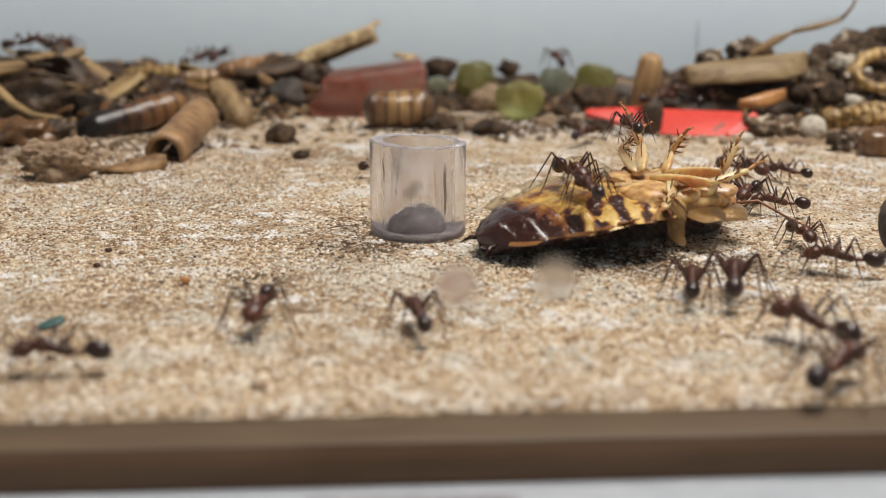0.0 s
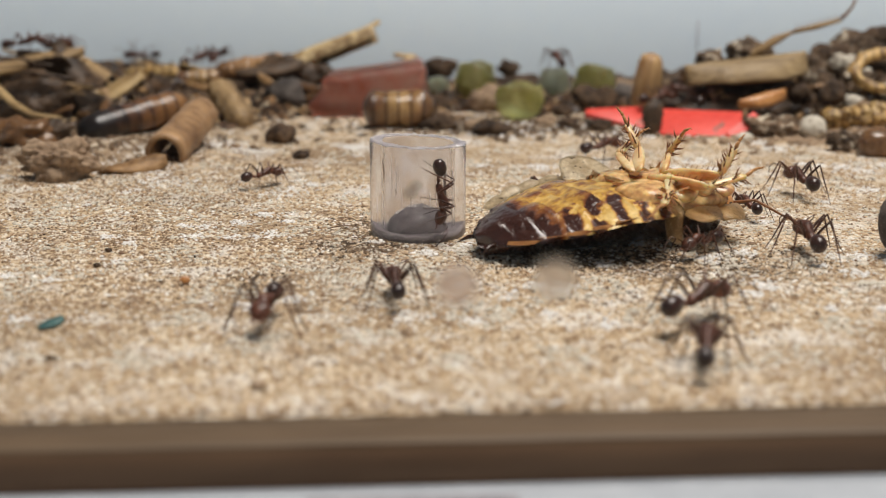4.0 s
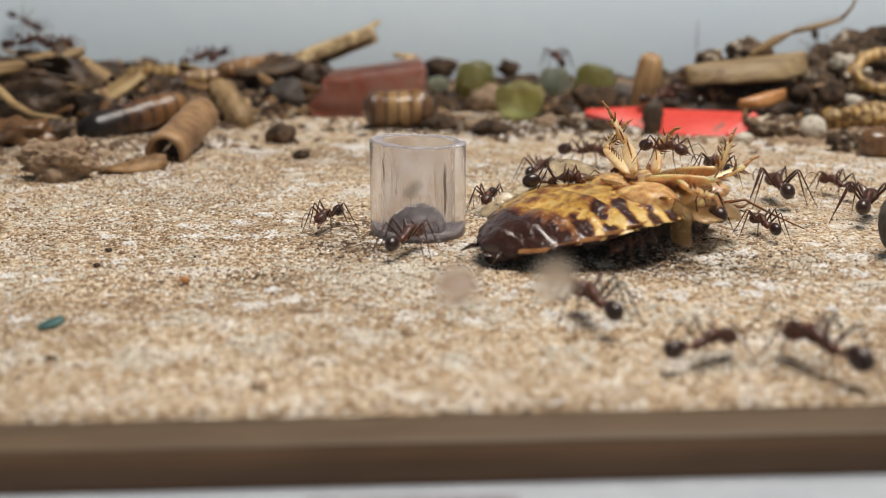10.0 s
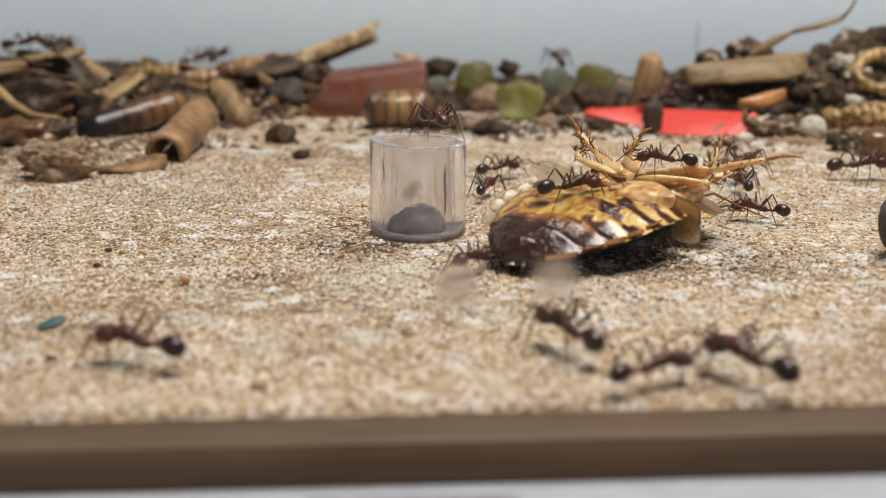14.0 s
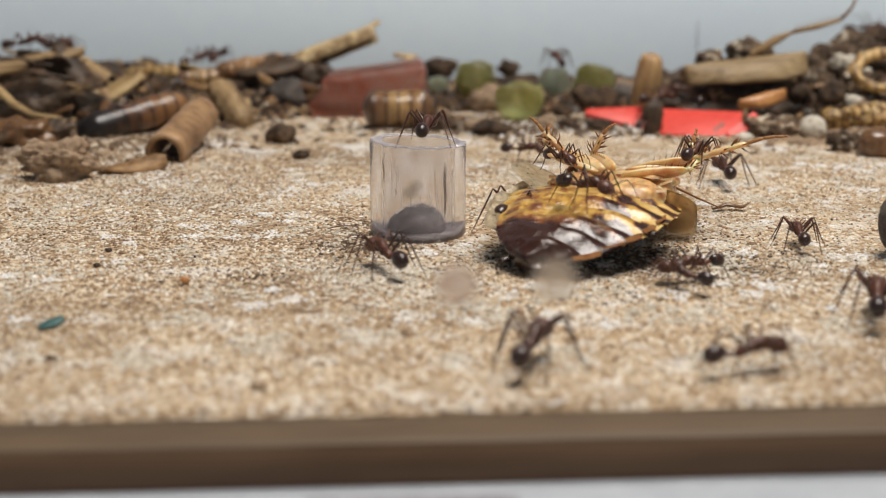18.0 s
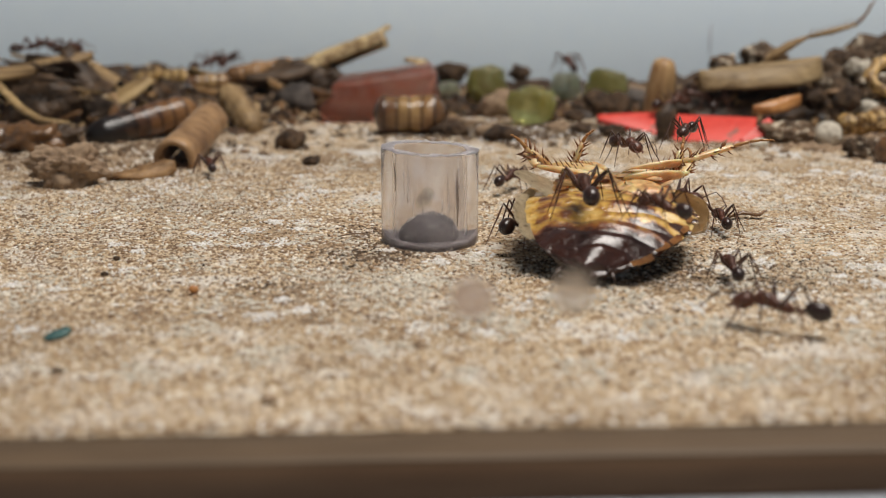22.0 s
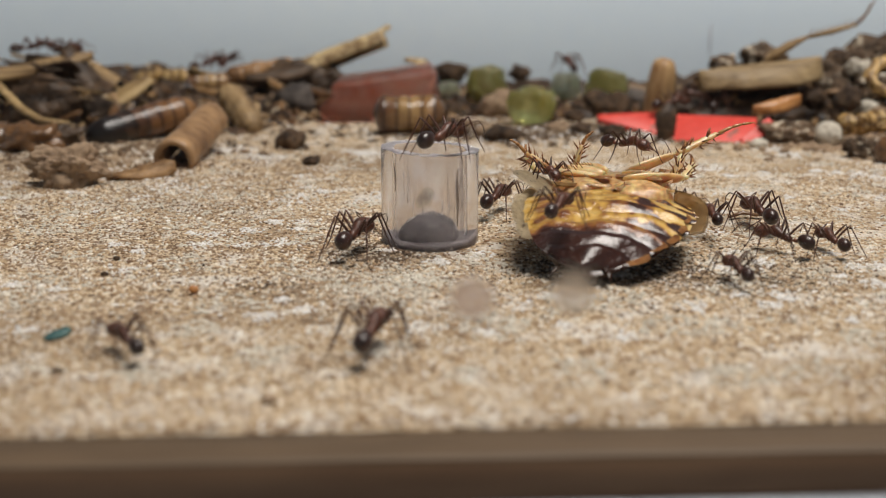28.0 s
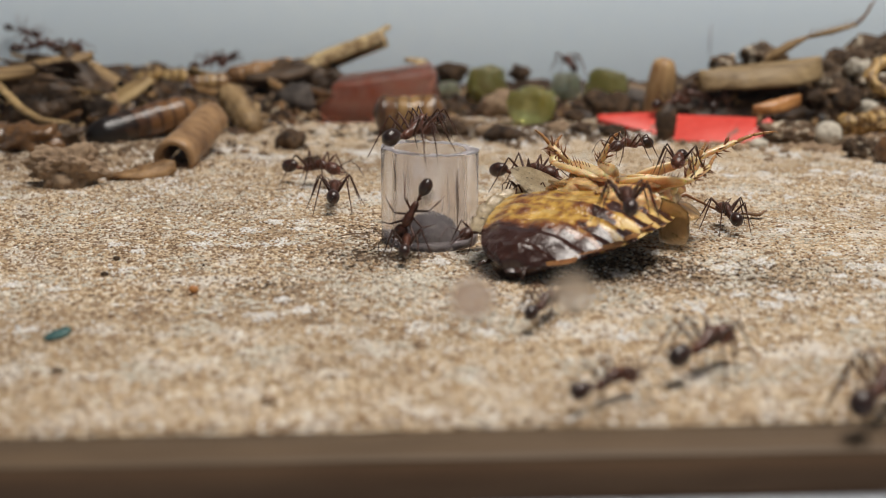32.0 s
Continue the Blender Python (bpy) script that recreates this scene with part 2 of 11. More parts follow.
# ---- shapes ----
def part(name, bm, material, parent=None, label="", m=None, smooth=True):
    """Links a bmesh, drawn in millimetres, as one mesh object under a thing or a part."""
    bmesh.ops.scale(bm, vec=(K, K, K), verts=bm.verts)
    me = bpy.data.meshes.new(name)
    bm.to_mesh(me)
    bm.free()
    if smooth:
        me.shade_smooth()
    me.materials.append(material)
    ob = new(name, me)
    if parent:
        ob.parent = parent
    if m:
        ob.matrix_basis = m
    if label:
        ob["label"] = label
    return ob


def thing(name, label, category, m=None, group="", kind=""):
    ob = new(name)
    ob.empty_display_size = 0.002
    if m:
        ob.matrix_basis = m
    return tagged(ob, label, category, group, kind)


def sweep(bm, pts, radii, seg=8, squash=1.0, caps=True, up=(0, 0, 1)):
    """A tube along pts with a radius at each; squash flattens it along its own upper side."""
    pts = [Vector(p) for p in pts]
    rings, up = [], Vector(up)
    for i, p in enumerate(pts):
        d = (pts[min(i + 1, len(pts) - 1)] - pts[max(i - 1, 0)]).normalized()
        side = d.cross(up)
        if side.length < 0.05:
            side = d.cross(Vector((0, 1, 0)))
        side.normalize()
        nor = side.cross(d).normalized()
        r = radii[i]
        rings.append([bm.verts.new(p + side * (r * math.cos(a)) + nor * (r * squash * math.sin(a)))
                      for a in (2 * math.pi * k / seg for k in range(seg))])
    for a, b in zip(rings, rings[1:]):
        for k in range(seg):
            bm.faces.new((a[k], a[(k + 1) % seg], b[(k + 1) % seg], b[k]))
    if caps:
        bm.faces.new(rings[0][::-1]), bm.faces.new(rings[-1])
    return bm


def egg(bm, c, r, seg=14, rings=9, taper=0.0, rot=None, rough=0.0, freq=1.0, seed=0):
    """An ellipsoid at c with radii r, narrower towards +x by taper, its skin roughened."""
    made = bmesh.ops.create_uvsphere(bm, u_segments=seg, v_segments=rings, radius=1)["verts"]
    for v in made:
        p = v.co.copy()
        s = 1 - taper * p.x
        k = 1 + rough * noise.noise(p * freq + Vector((seed, seed * 1.7, 3))) if rough else 1
        p = Vector((p.x * r[0], p.y * r[1] * s, p.z * r[2] * s)) * k
        if rot:
            p = rot @ p
        v.co = p + Vector(c)
    return bm


def rock(bm, c, r, seed, sub=3, rough=0.35, freq=1.6, fine=0.24):
    """A lump of soil or stone."""
    made = bmesh.ops.create_icosphere(bm, subdivisions=sub, radius=1)["verts"]
    o = Vector((seed * 3.1, seed * 1.3, seed * 0.7))
    for v in made:
        p = v.co.copy()
        k = 1 + rough * noise.noise(p * freq + o) + fine * noise.noise(p * freq * 3.3 + o) + fine * 0.7 * noise.noise(p * freq * 7.5 + o)
        v.co = Vector((p.x * r[0], p.y * r[1], p.z * r[2])) * k + Vector(c)
    return bm


def slab(bm, size, c=(0, 0, 0), bevel=0.2, seg=2):
    made = bmesh.ops.create_cube(bm, size=1)
    for v in made["verts"]:
        v.co = Vector((v.co.x * size[0], v.co.y * size[1], v.co.z * size[2])) + Vector(c)
    if bevel:
        bmesh.ops.bevel(bm, geom=list({e for v in made["verts"] for e in v.link_edges}), offset=bevel, segments=seg, affect="EDGES", profile=0.7)
    return bm


def spin(bm, profile, seg=32, axis="x", wobble=0.0, close=False, seed=0):
    """A body turned from a profile of (along, radius)."""
    rings = []
    for i, (a, r) in enumerate(profile):
        ring = []
        for k in range(seg):
            t = 2 * math.pi * k / seg
            q = r * (1 + wobble * noise.noise(Vector((math.cos(t) * 1.5, math.sin(t) * 1.5, a * 0.6 + seed))))
            ring.append(bm.verts.new((a, q * math.cos(t), q * math.sin(t)) if axis == "x" else (q * math.cos(t), q * math.sin(t), a)))
        rings.append(ring)
    pairs = list(zip(rings, rings[1:])) + ([(rings[-1], rings[0])] if close else [])
    for a, b in pairs:
        for k in range(seg):
            bm.faces.new((a[k], a[(k + 1) % seg], b[(k + 1) % seg], b[k]))
    if not close:
        bm.faces.new(rings[0][::-1]), bm.faces.new(rings[-1])
    bmesh.ops.recalc_face_normals(bm, faces=bm.faces)
    return bm


def ringed(length, radius, rings, pinch=0.1, blunt=0.5):
    """The profile of a segmented case: swollen rings with grooves between, blunt ends."""
    out = []
    n = rings * 5
    for i in range(n + 1):
        s = i / n
        env = min(1, (s / 0.13) ** blunt if s < 0.13 else 1, ((1 - s) / 0.16) ** blunt if s > 0.84 else 1)
        out.append((length * (s - 0.5), max(0.05, radius * env * (1 - pinch * (0.5 + 0.5 * math.cos(2 * math.pi * s * rings)) ** 3))))
    return out


# ---- structure: floor, rail, wall, table ----
RAIL_A, RAIL_B = Vector((-160, 67.2, 0)), Vector((160, 85.6, 0))


def rail_y(x):
    return 76.35 + 0.0575 * x


def build_floor():
    bm = bmesh.new()
    nx, ny = 260, 190
    grid = []
    for j in range(ny + 1):
        row = []
        for i in range(nx + 1):
            x = -150 + 300 * i / nx
            y0 = rail_y(x) + 0.10 * noise.noise(Vector((x * 0.9, 0, 5)))
            s = j / ny
            y = y0 + (262 - y0) * s ** 1.25
            p = Vector((x, y, 0))
            z = 0.32 * noise.noise(p * 0.07) + 0.22 * noise.noise(p * 0.28) + 0.10 * noise.noise(p * 0.9)
            if y < y0 + 1.5:
                z -= 0.10
            row.append(bm.verts.new((x, y, z)))
        grid.append(row)
    for a, b in zip(grid, grid[1:]):
        for i in range(nx):
            bm.faces.new((a[i], a[i + 1], b[i + 1], b[i]))
    low = [[bm.verts.new((v.co.x, v.co.y, -2.9)) for v in row] for row in (grid[0], grid[-1])]
    for top, bot in zip((grid[0], grid[-1]), low):
        for i in range(nx):
            bm.faces.new((top[i], bot[i], bot[i + 1], top[i + 1]))
    bmesh.ops.recalc_face_normals(bm, faces=bm.faces)
    return tagged(part("floor", bm, SAND), "tan sand glued on a board, chalky and stained", "floor", kind="structure")


build_floor()


def build_rail():
    t = thing("rail", "brown wooden front rail of the tray", "rail", kind="structure")
    turned = math.degrees(math.atan2(0.0575, 1))
    outline = [(-0.05, -0.06), (-1.4, -0.05), (-3.2, -0.07), (-3.9, -0.14), (-4.15, -0.24), (-4.27, -0.36), (-4.31, -0.46), (-0.05, -0.46)]
    bm = bmesh.new()
    rows = []
    for i in range(161):
        x = -160 + 2 * i
        rows.append([bm.verts.new((x, y + 0.04 * noise.noise(Vector((x * 0.16, y, 7))), z + 0.05 * noise.noise(Vector((x * 0.11, y * 0.4, 0))))) for y, z in outline])
    for a, b in zip(rows, rows[1:]):
        for k in range(8):
            bm.faces.new((a[k], a[(k + 1) % 8], b[(k + 1) % 8], b[k]))
    bm.faces.new(rows[0]), bm.faces.new(rows[-1])
    bmesh.ops.recalc_face_normals(bm, faces=bm.faces)
    part("rail_cap", bm, WOOD, t, m=at(0, 76.35, 0, 0, 0, turned))
    bm = bmesh.new()
    slab(bm, (320, 4.10, 2.68), (0, -2.25, -1.81), 0.03, 1)
    part("rail_face", bm, RAILFACE, t, "reddish brown face", m=at(0, 76.35, 0, 0, 0, turned))
    return t


build_rail()
bm = bmesh.new()
slab(bm, (420, 6, 27.5), (0, 259.5, 11.2), 0.4)
tagged(part("wall_back", bm, WALL), "pale grey frosted back wall of the tray", "wall", kind="structure")
bm = bmesh.new()
slab(bm, (0.2, 0.1, 6), (52.9, 256.45, 12.0), 0)
part("wall_seam", bm, PLAINGREY, bpy.data.objects["wall_back"], "thin dark seam")
for side in (-1, 1):
    bm = bmesh.new()
    slab(bm, (4, 190, 26), (side * 148, 166, 10.4), 0.4)
    tagged(part("wall_side", bm, WALL), "pale grey side wall of the tray", "wall", kind="structure")
bm = bmesh.new()
slab(bm, (1600, 1600, 20), (0, 200, -13.17), 0.5)
tagged(part("table", bm, TABLE), "white table top under the tray", "table", kind="structure")


# ---- things on the sand ----
def flecks(name, spots, size, seed, material, parent, label):
    """Tiny chips stuck on a surface, joined into one part."""
    rnd = random.Random(seed)
    bm = bmesh.new()
    for p in spots:
        q = rnd.uniform(*size)
        made = bmesh.ops.create_icosphere(bm, subdivisions=1, radius=1)["verts"]
        sx, sz = rnd.uniform(0.7, 1.7), rnd.uniform(0.6, 1.2)
        for v in made:
            v.co = Vector(p) + Vector((v.co.x * q * sx, v.co.y * q, v.co.z * q * sz)) * rnd.uniform(0.75, 1.2)
    return part(name, bm, material, parent, label, smooth=False)


def clear_tube(m, h=10.1, r=5.15, label=""):
    t = thing("clear_tube", label, "tube", m)
    bm = bmesh.new()
    prof = [(0.02, 3.7), (0.0, r - 0.12), (0.15, r), (h * 0.5, r), (h - 0.2, r), (h - 0.02, r - 0.2), (h - 0.02, 3.8), (h - 0.3, 3.66), (h * 0.5, 3.65), (0.3, 3.65)]
    spin(bm, prof, 56, "z", 0.004, True)
    for v in bm.verts:
        if v.co.z > h * 0.8:
            v.co.z += -0.045 * v.co.x + 0.16 * noise.noise(v.co * 1.1) + 0.12 * noise.noise(v.co * 2.6)
    o = part("tube_wall", bm, ACRYLIC, t, "clear acrylic with fine streaks")
    o.visible_shadow = False
    bm = bmesh.new()
    spin(bm, [(-0.03, 3.84), (0.03, 3.9), (0.06, 4.5), (0.04, 5.04), (-0.03, 5.12), (-0.05, 4.5)], 120, "z", 0.02, True, 4)
    for v in bm.verts:
        v.co.z += h - 0.045 * v.co.x + 0.10 * noise.noise(Vector((v.co.x, v.co.y, 2)) * 4.5) + 0.16 * noise.noise(Vector((v.co.x, v.co.y, h)) * 1.1) + 0.12 * noise.noise(Vector((v.co.x, v.co.y, h)) * 2.6)
    part("sawn_rim", bm, RIM, t, "rough whitish sawn edge")
    bm = bmesh.new()
    spin(bm, [(0.02, 0.1), (0.02, 4.9), (0.5, 4.93), (0.62, 4.5), (0.55, 3.0), (0.55, 0.1)], 72, "z", 0.01, True)
    for v in bm.verts:
        v.co.z *= 1.2 + 2.6 * abs(v.co.x / r) ** 6 + 0.5 * noise.noise(v.co * 0.9)
    part("dirty_foot", bm, MOUND, t, "dark grey film at the foot")
    for x, z0, z1, w in ((2.9, 2.6, 8.6, 0.15), (-3.5, 6.2, 9.2, 0.10), (-2.2, 5.2, 5.9, 0.05)):
        bm = bmesh.new()
        y = -math.sqrt(r * r - x * x) - 0.03
        sweep(bm, [(x, y, z0), (x + 0.05, y, z0 * 0.6 + z1 * 0.4), (x - 0.04, y, z0 * 0.2 + z1 * 0.8), (x, y, z1)], [0.02, w, w * 0.8, 0.03], 6, 0.15, up=(0.2, 1, 0))
        part("scratch", bm, SCRATCH, t, "dull brown scratch")
    rnd = random.Random(66)
    for k in range(16):
        x, z0 = rnd.uniform(-4.4, 4.4), rnd.uniform(1.2, 6.5)
        z1, w, y = min(9.4, z0 + rnd.uniform(1.0, 5.0)), rnd.uniform(0.02, 0.05), -math.sqrt(r * r - x * x) - 0.01
        bm = bmesh.new()
        sweep(bm, [(x, y, z0), (x + 0.03, y, (z0 + z1) / 2), (x, y, z1)], [0.008, w, 0.01], 5, 0.15, up=(0.2, 1, 0))
        part("scratch", bm, RIM if k % 3 else SCRATCH, t)
    turns = [rnd.uniform(0.15, 2.99) for _ in range(46)]
    flecks("rim_chips", [(4.85 * math.cos(a), 4.85 * math.sin(a), h - 0.22 * math.cos(a) + 0.08) for a in turns], (0.05, 0.13), 67, CHALK, t, "white chips on the sawn edge")
    for x, z, w in ((-0.1, 6.2, 1.0), (-0.65, 5.5, 1.1)):
        bm = bmesh.new()
        egg(bm, (0, 0, 0), (w, 0.02, w * 1.1), 20, 12)
        part("smudge", bm, SMUDGE, t, "grey-green smudge", m=at(x, -math.sqrt(r * r - x * x) - 0.02, z))
    return t


clear_tube(at(-2.7, 128.8, -0.08), label="short clear acrylic tube standing on the sand")
bm = bmesh.new()
spin(bm, [(0.0, 3.25), (0.9, 3.22), (1.7, 2.95), (2.4, 2.35), (2.85, 1.5), (3.1, 0.7), (3.15, 0.05)], 48, "z", 0.09)
for v in bm.verts:
    v.co += 0.17 * Vector((noise.noise(v.co * 0.9), noise.noise(v.co * 0.9 + Vector((5, 0, 0))), 0.6 * noise.noise(v.co * 1.3)))
plug = part("grey_plug", bm, MOUND, m=at(-2.7, 128.8, 0.0))
tagged(plug, "dark grey rounded plug inside the clear tube", "plug")
rnd = random.Random(68)
arc = [rnd.uniform(0.25, 2.9) for _ in range(60)]
flecks("glue_flecks", [(3.2 * math.cos(a) * rnd.uniform(0.93, 1.02), rnd.uniform(-1.0, 0.2), 0.2 + 2.95 * math.sin(a) ** 0.8) for a in arc], (0.03, 0.10), 69, CHALK, plug, "white flecks of glue")
bm = bmesh.new()
egg(bm, (0, 0, 3.6), (3.2, 3.2, 3.6), 24, 16, 0, None, 0.05, 1.2, 3)
tagged(part("grey_pebble", bm, STONE, m=at(46.4, 117.5, 0)), "smooth grey-green pebble on the sand", "pebble")
# thin grey strip lying flat on the table before the rail
bm = bmesh.new()
slab(bm, (13.2, 5.5, 0.5), (0, 0, 0.25), 0.15)
tagged(part("plastic_strip", bm, PLAINGREY, m=at(-1.8, 66.6, -3.15, 0, 0, 2)), "thin grey strip on the white table", "plastic strip")


def case(name, label, category, m, length, radius, rings, mats, pinch=0.1, bend=0.0, flat=1.0, wobble=0.05):
    """A segmented insect case; every ring is a part."""
    t = thing(name, label, category, m)
    prof = ringed(length, radius, rings, pinch)
    for k in range(rings):
        bm = bmesh.new()
        seg = prof[k * 5:k * 5 + 6]
        spin(bm, seg, 22, "x", wobble, seed=length)
        for v in bm.verts:
            v.co.z = v.co.z * flat + bend * (v.co.x / length * 2) ** 2
            v.co.z += radius * flat
        ends = [f for f in bm.faces if len(f.verts) > 4]
        bmesh.ops.delete(bm, geom=[f for f in ends if abs(abs(f.calc_center_median().x) - length / 2) > 0.3], context="FACES")
        part("ring", bm, mats[k % len(mats)], t)
    return t


def curled(name, label, category, m, length, radius, wall, gap, material, taper=0.0, bend=0.0, turn=0.0):
    """A rolled dry husk: an open sleeve with real thickness."""
    bm = bmesh.new()
    n, seg = 14, 26
    outer, inner = [], []
    for i in range(n + 1):
        s = i / n
        a_, b_ = [], []
        for k in range(seg + 1):
            a = turn + gap / 2 + (2 * math.pi - gap) * k / seg
            q = radius * (1 - taper * s) * (1 + 0.06 * noise.noise(Vector((math.cos(a) * 2, math.sin(a) * 2, s * 5))) + 0.02 * math.cos(s * 40))
            x = length * (s - 0.5) + 0.5 * noise.noise(Vector((a * 1.4, s, 2))) * (1 if i in (0, n) else 0)
            z = bend * (2 * s - 1) ** 2
            a_.append(bm.verts.new((x, q * math.sin(a), radius - q * math.cos(a) * -1 + z)))
            w = q - wall
            b_.append(bm.verts.new((x, w * math.sin(a), radius + w * math.cos(a) + z)))
        outer.append(a_), inner.append(b_)
    for i in range(n):
        for k in range(seg):
            bm.faces.new((outer[i][k], outer[i][k + 1], outer[i + 1][k + 1], outer[i + 1][k]))
            bm.faces.new((inner[i][k], inner[i + 1][k], inner[i + 1][k + 1], inner[i][k + 1]))
        bm.faces.new((outer[i][0], outer[i + 1][0], inner[i + 1][0], inner[i][0]))
        bm.faces.new((outer[i][seg], inner[i][seg], inner[i + 1][seg], outer[i + 1][seg]))
    for k in range(seg):
        bm.faces.new((outer[0][k], inner[0][k], inner[0][k + 1], outer[0][k + 1]))
        bm.faces.new((outer[n][k], outer[n][k + 1], inner[n][k + 1], inner[n][k]))
    bmesh.ops.recalc_face_normals(bm, faces=bm.faces)
    return tagged(part(name, bm, material, m=m), label, category)


def flake(name, label, category, m, length, width, thick, material, arch=0.2, twist=0.3, point=0.5):
    """A dry strip, wing or bark flake, arched and slightly twisted."""
    bm = bmesh.new()
    n, w = 16, 6
    tops, bots = [], []
    for i in range(n + 1):
        s = i / n
        half = width / 2 * (1 - point * abs(2 * s - 1) ** 2.4) * (1 + 0.16 * noise.noise(Vector((s * 6, length, 0))) + 0.10 * noise.noise(Vector((s * 19, length, 5))))
        tw = twist * (s - 0.5)
        a_, b_ = [], []
        for k in range(w + 1):
            u = 2 * k / w - 1
            y, z = half * u * math.cos(tw), half * u * math.sin(tw) + arch * width * (1 - u * u) + 0.12 * noise.noise(Vector((s * 7, u * 2, width)))
            x = length * (s - 0.5)
            a_.append(bm.verts.new((x, y, z + thick))), b_.append(bm.verts.new((x, y, z)))
        tops.append(a_), bots.append(b_)
    for i in range(n):
        for k in range(w):
            bm.faces.new((tops[i][k], tops[i + 1][k], tops[i + 1][k + 1], tops[i][k + 1]))
            bm.faces.new((bots[i][k], bots[i][k + 1], bots[i + 1][k + 1], bots[i + 1][k]))
        bm.faces.new((tops[i][0], bots[i][0], bots[i + 1][0], tops[i + 1][0]))
        bm.faces.new((tops[i][w], tops[i + 1][w], bots[i + 1][w], bots[i][w]))
    for k in range(w):
        bm.faces.new((tops[0][k], tops[0][k + 1], bots[0][k + 1], bots[0][k]))
        bm.faces.new((tops[n][k], bots[n][k], bots[n][k + 1], tops[n][k + 1]))
    bmesh.ops.recalc_face_normals(bm, faces=bm.faces)
    return tagged(part(name, bm, material, m=m), label, category)


def lump(name, label, category, x, y, z, r, material, seed, rough=0.35, sub=3, freq=1.6, fine=0.22):
    bm = bmesh.new()
    rock(bm, (0, 0, r[2] * 0.75), r, seed, sub, rough, freq, fine)
    return tagged(part(name, bm, material, m=at(x, y, z)), label, category)


def stem(name, label, category, pts, radii, material, squash=0.6, seg=8):
    bm = bmesh.new()
    sweep(bm, pts, radii, seg, squash)
    return tagged(part(name, bm, material), label, category)


# ---- the heap along the back wall ----
def soil_bank():
    """The low dark bank of crumbled soil on which the heap lies."""
    bm = bmesh.new()
    nx, ny, grid = 240, 44, []
    for j in range(ny + 1):
        row = []
        for i in range(nx + 1):
            x, s = -146 + 292 * i / nx, j / ny
            edge = 240 - 26 * max(0, min(1, (abs(x - 6) - 32) / 14)) + 5 * noise.noise(Vector((x * 0.05, 1, 0))) + 3 * noise.noise(Vector((x * 0.2, 4, 0))) - 7 * max(0, min(1, (abs(x + 2) - 28) / 22))
            y = edge + (256.3 - edge) * s
            p = Vector((x, y, 0))
            hgt = 3.0 + 3.0 * max(0, min(1, (abs(x) - 34) / 26))
            z = hgt * min(1, s * 2.6) ** 0.8 + (1.6 * noise.noise(p * 0.16) + 1.1 * noise.noise(p * 0.42) + 0.6 * noise.noise(p * 1.1)) * min(1, s * 4) - (0.6 if j == 0 else 0)
            row.append(bm.verts.new((x, y, z)))
        grid.append(row)
    for a, b in zip(grid, grid[1:]):
        for i in range(nx):
            bm.faces.new((a[i], a[i + 1], b[i + 1], b[i]))
    bmesh.ops.recalc_face_normals(bm, faces=bm.faces)
    return tagged(part("soil_bank", bm, DIRT), "bank of dark crumbled soil along the wall", "soil", kind="stuff")


soil_bank()
case("brown_pupa", "glossy dark brown ringed pupa case lying on the sand", "pupa", at(-50.6, 200.5, 0.1, 0, -10, 40),
     20.5, 2.6, 9, [PUPA], 0.012)
curled("rolled_husk", "rolled tan husk open at its end", "husk", at(-38.6, 181, 0.3, 0, -11, 83), 18, 2.85, 0.75, 0.12, ROLLED, 0.06, turn=2.2)
flake("curled_husk", "curled brown husk fragment on the sand", "husk", at(-42.6, 165.0, 0.5, 14, -9, 14), 9.4, 3.8, 0.35, HUSK, 0.18, 1.2, 0.7)
case("husk_capsule", "small rolled tan husk leaning on the heap", "husk", at(-37.4, 212.5, 0.9, 0, 24, -58), 14.5, 2.5, 6, [FIBRE], 0.03, wobble=0.2)
lump("clay_clump", "crumbly light brown clay clump on the sand", "clump", -51.4, 160.5, 0, (4.9, 3.2, 2.8), CLUMP, 4, 0.6, 5, 1.3, 0.19)
flake("dry_wing", "pale straw coloured dry wing on the heap", "wing", at(-59.2, 214, 4.4, 25, -28, 30), 15, 4.2, 0.25, STRAW, 0.12)
case("yellow_case", "pale yellow ringed larva case on the heap", "larva case", at(-56.0, 237, 4.4, 0, -3, 8), 12, 1.6, 8, [MOTTLED], 0.05)
case("brown_case", "brown ringed larva case on the heap", "larva case", at(-46.5, 233, 3.2, 0, -2, 10), 9, 2.1, 6, [SHORTPUPA], 0.05)
case("tan_case", "tan ringed larva case on the heap", "larva case", at(-37.5, 240, 5.0, 0, -9, 12), 15, 2.0, 10, [CAPSULE], 0.05, wobble=0.2)
curled("pale_husk", "pale straw coloured broken husk tilted upwards", "husk", at(-22.4, 241, 6.6, 0, -21, 4), 22, 2.7, 0.35, 2.4, PALEHUSK, 0.16, turn=3.5)
flake("pale_husk", "frayed straw coloured husk splinter on the heap", "husk", at(-28.6, 239, 7.4, 30, -14, 12), 10, 3.4, 0.5, PALEHUSK, 0.3, 1.1, 0.8)
flake("pale_husk", "pale broken husk end standing out of the heap", "husk", at(-15.0, 242, 13.6, -20, -30, 8), 6.5, 2.2, 0.4, PALEHUSK, 0.3, 0.9, 0.7)
case("banded_pupa", "short glossy pupa case with amber bands", "pupa", at(-7.4, 206, 0.05, 0, 0, 2), 12.6, 3.2, 6, [SHORTPUPA], 0.03, wobble=0.14)
curled("cupped_husk", "large cupped dark brown husk open to the front", "husk", at(-71.5, 214, 0.6, 0, -9, -6), 13, 4.9, 0.5, 2.7, DARKHUSK, -0.1, turn=-1.35)
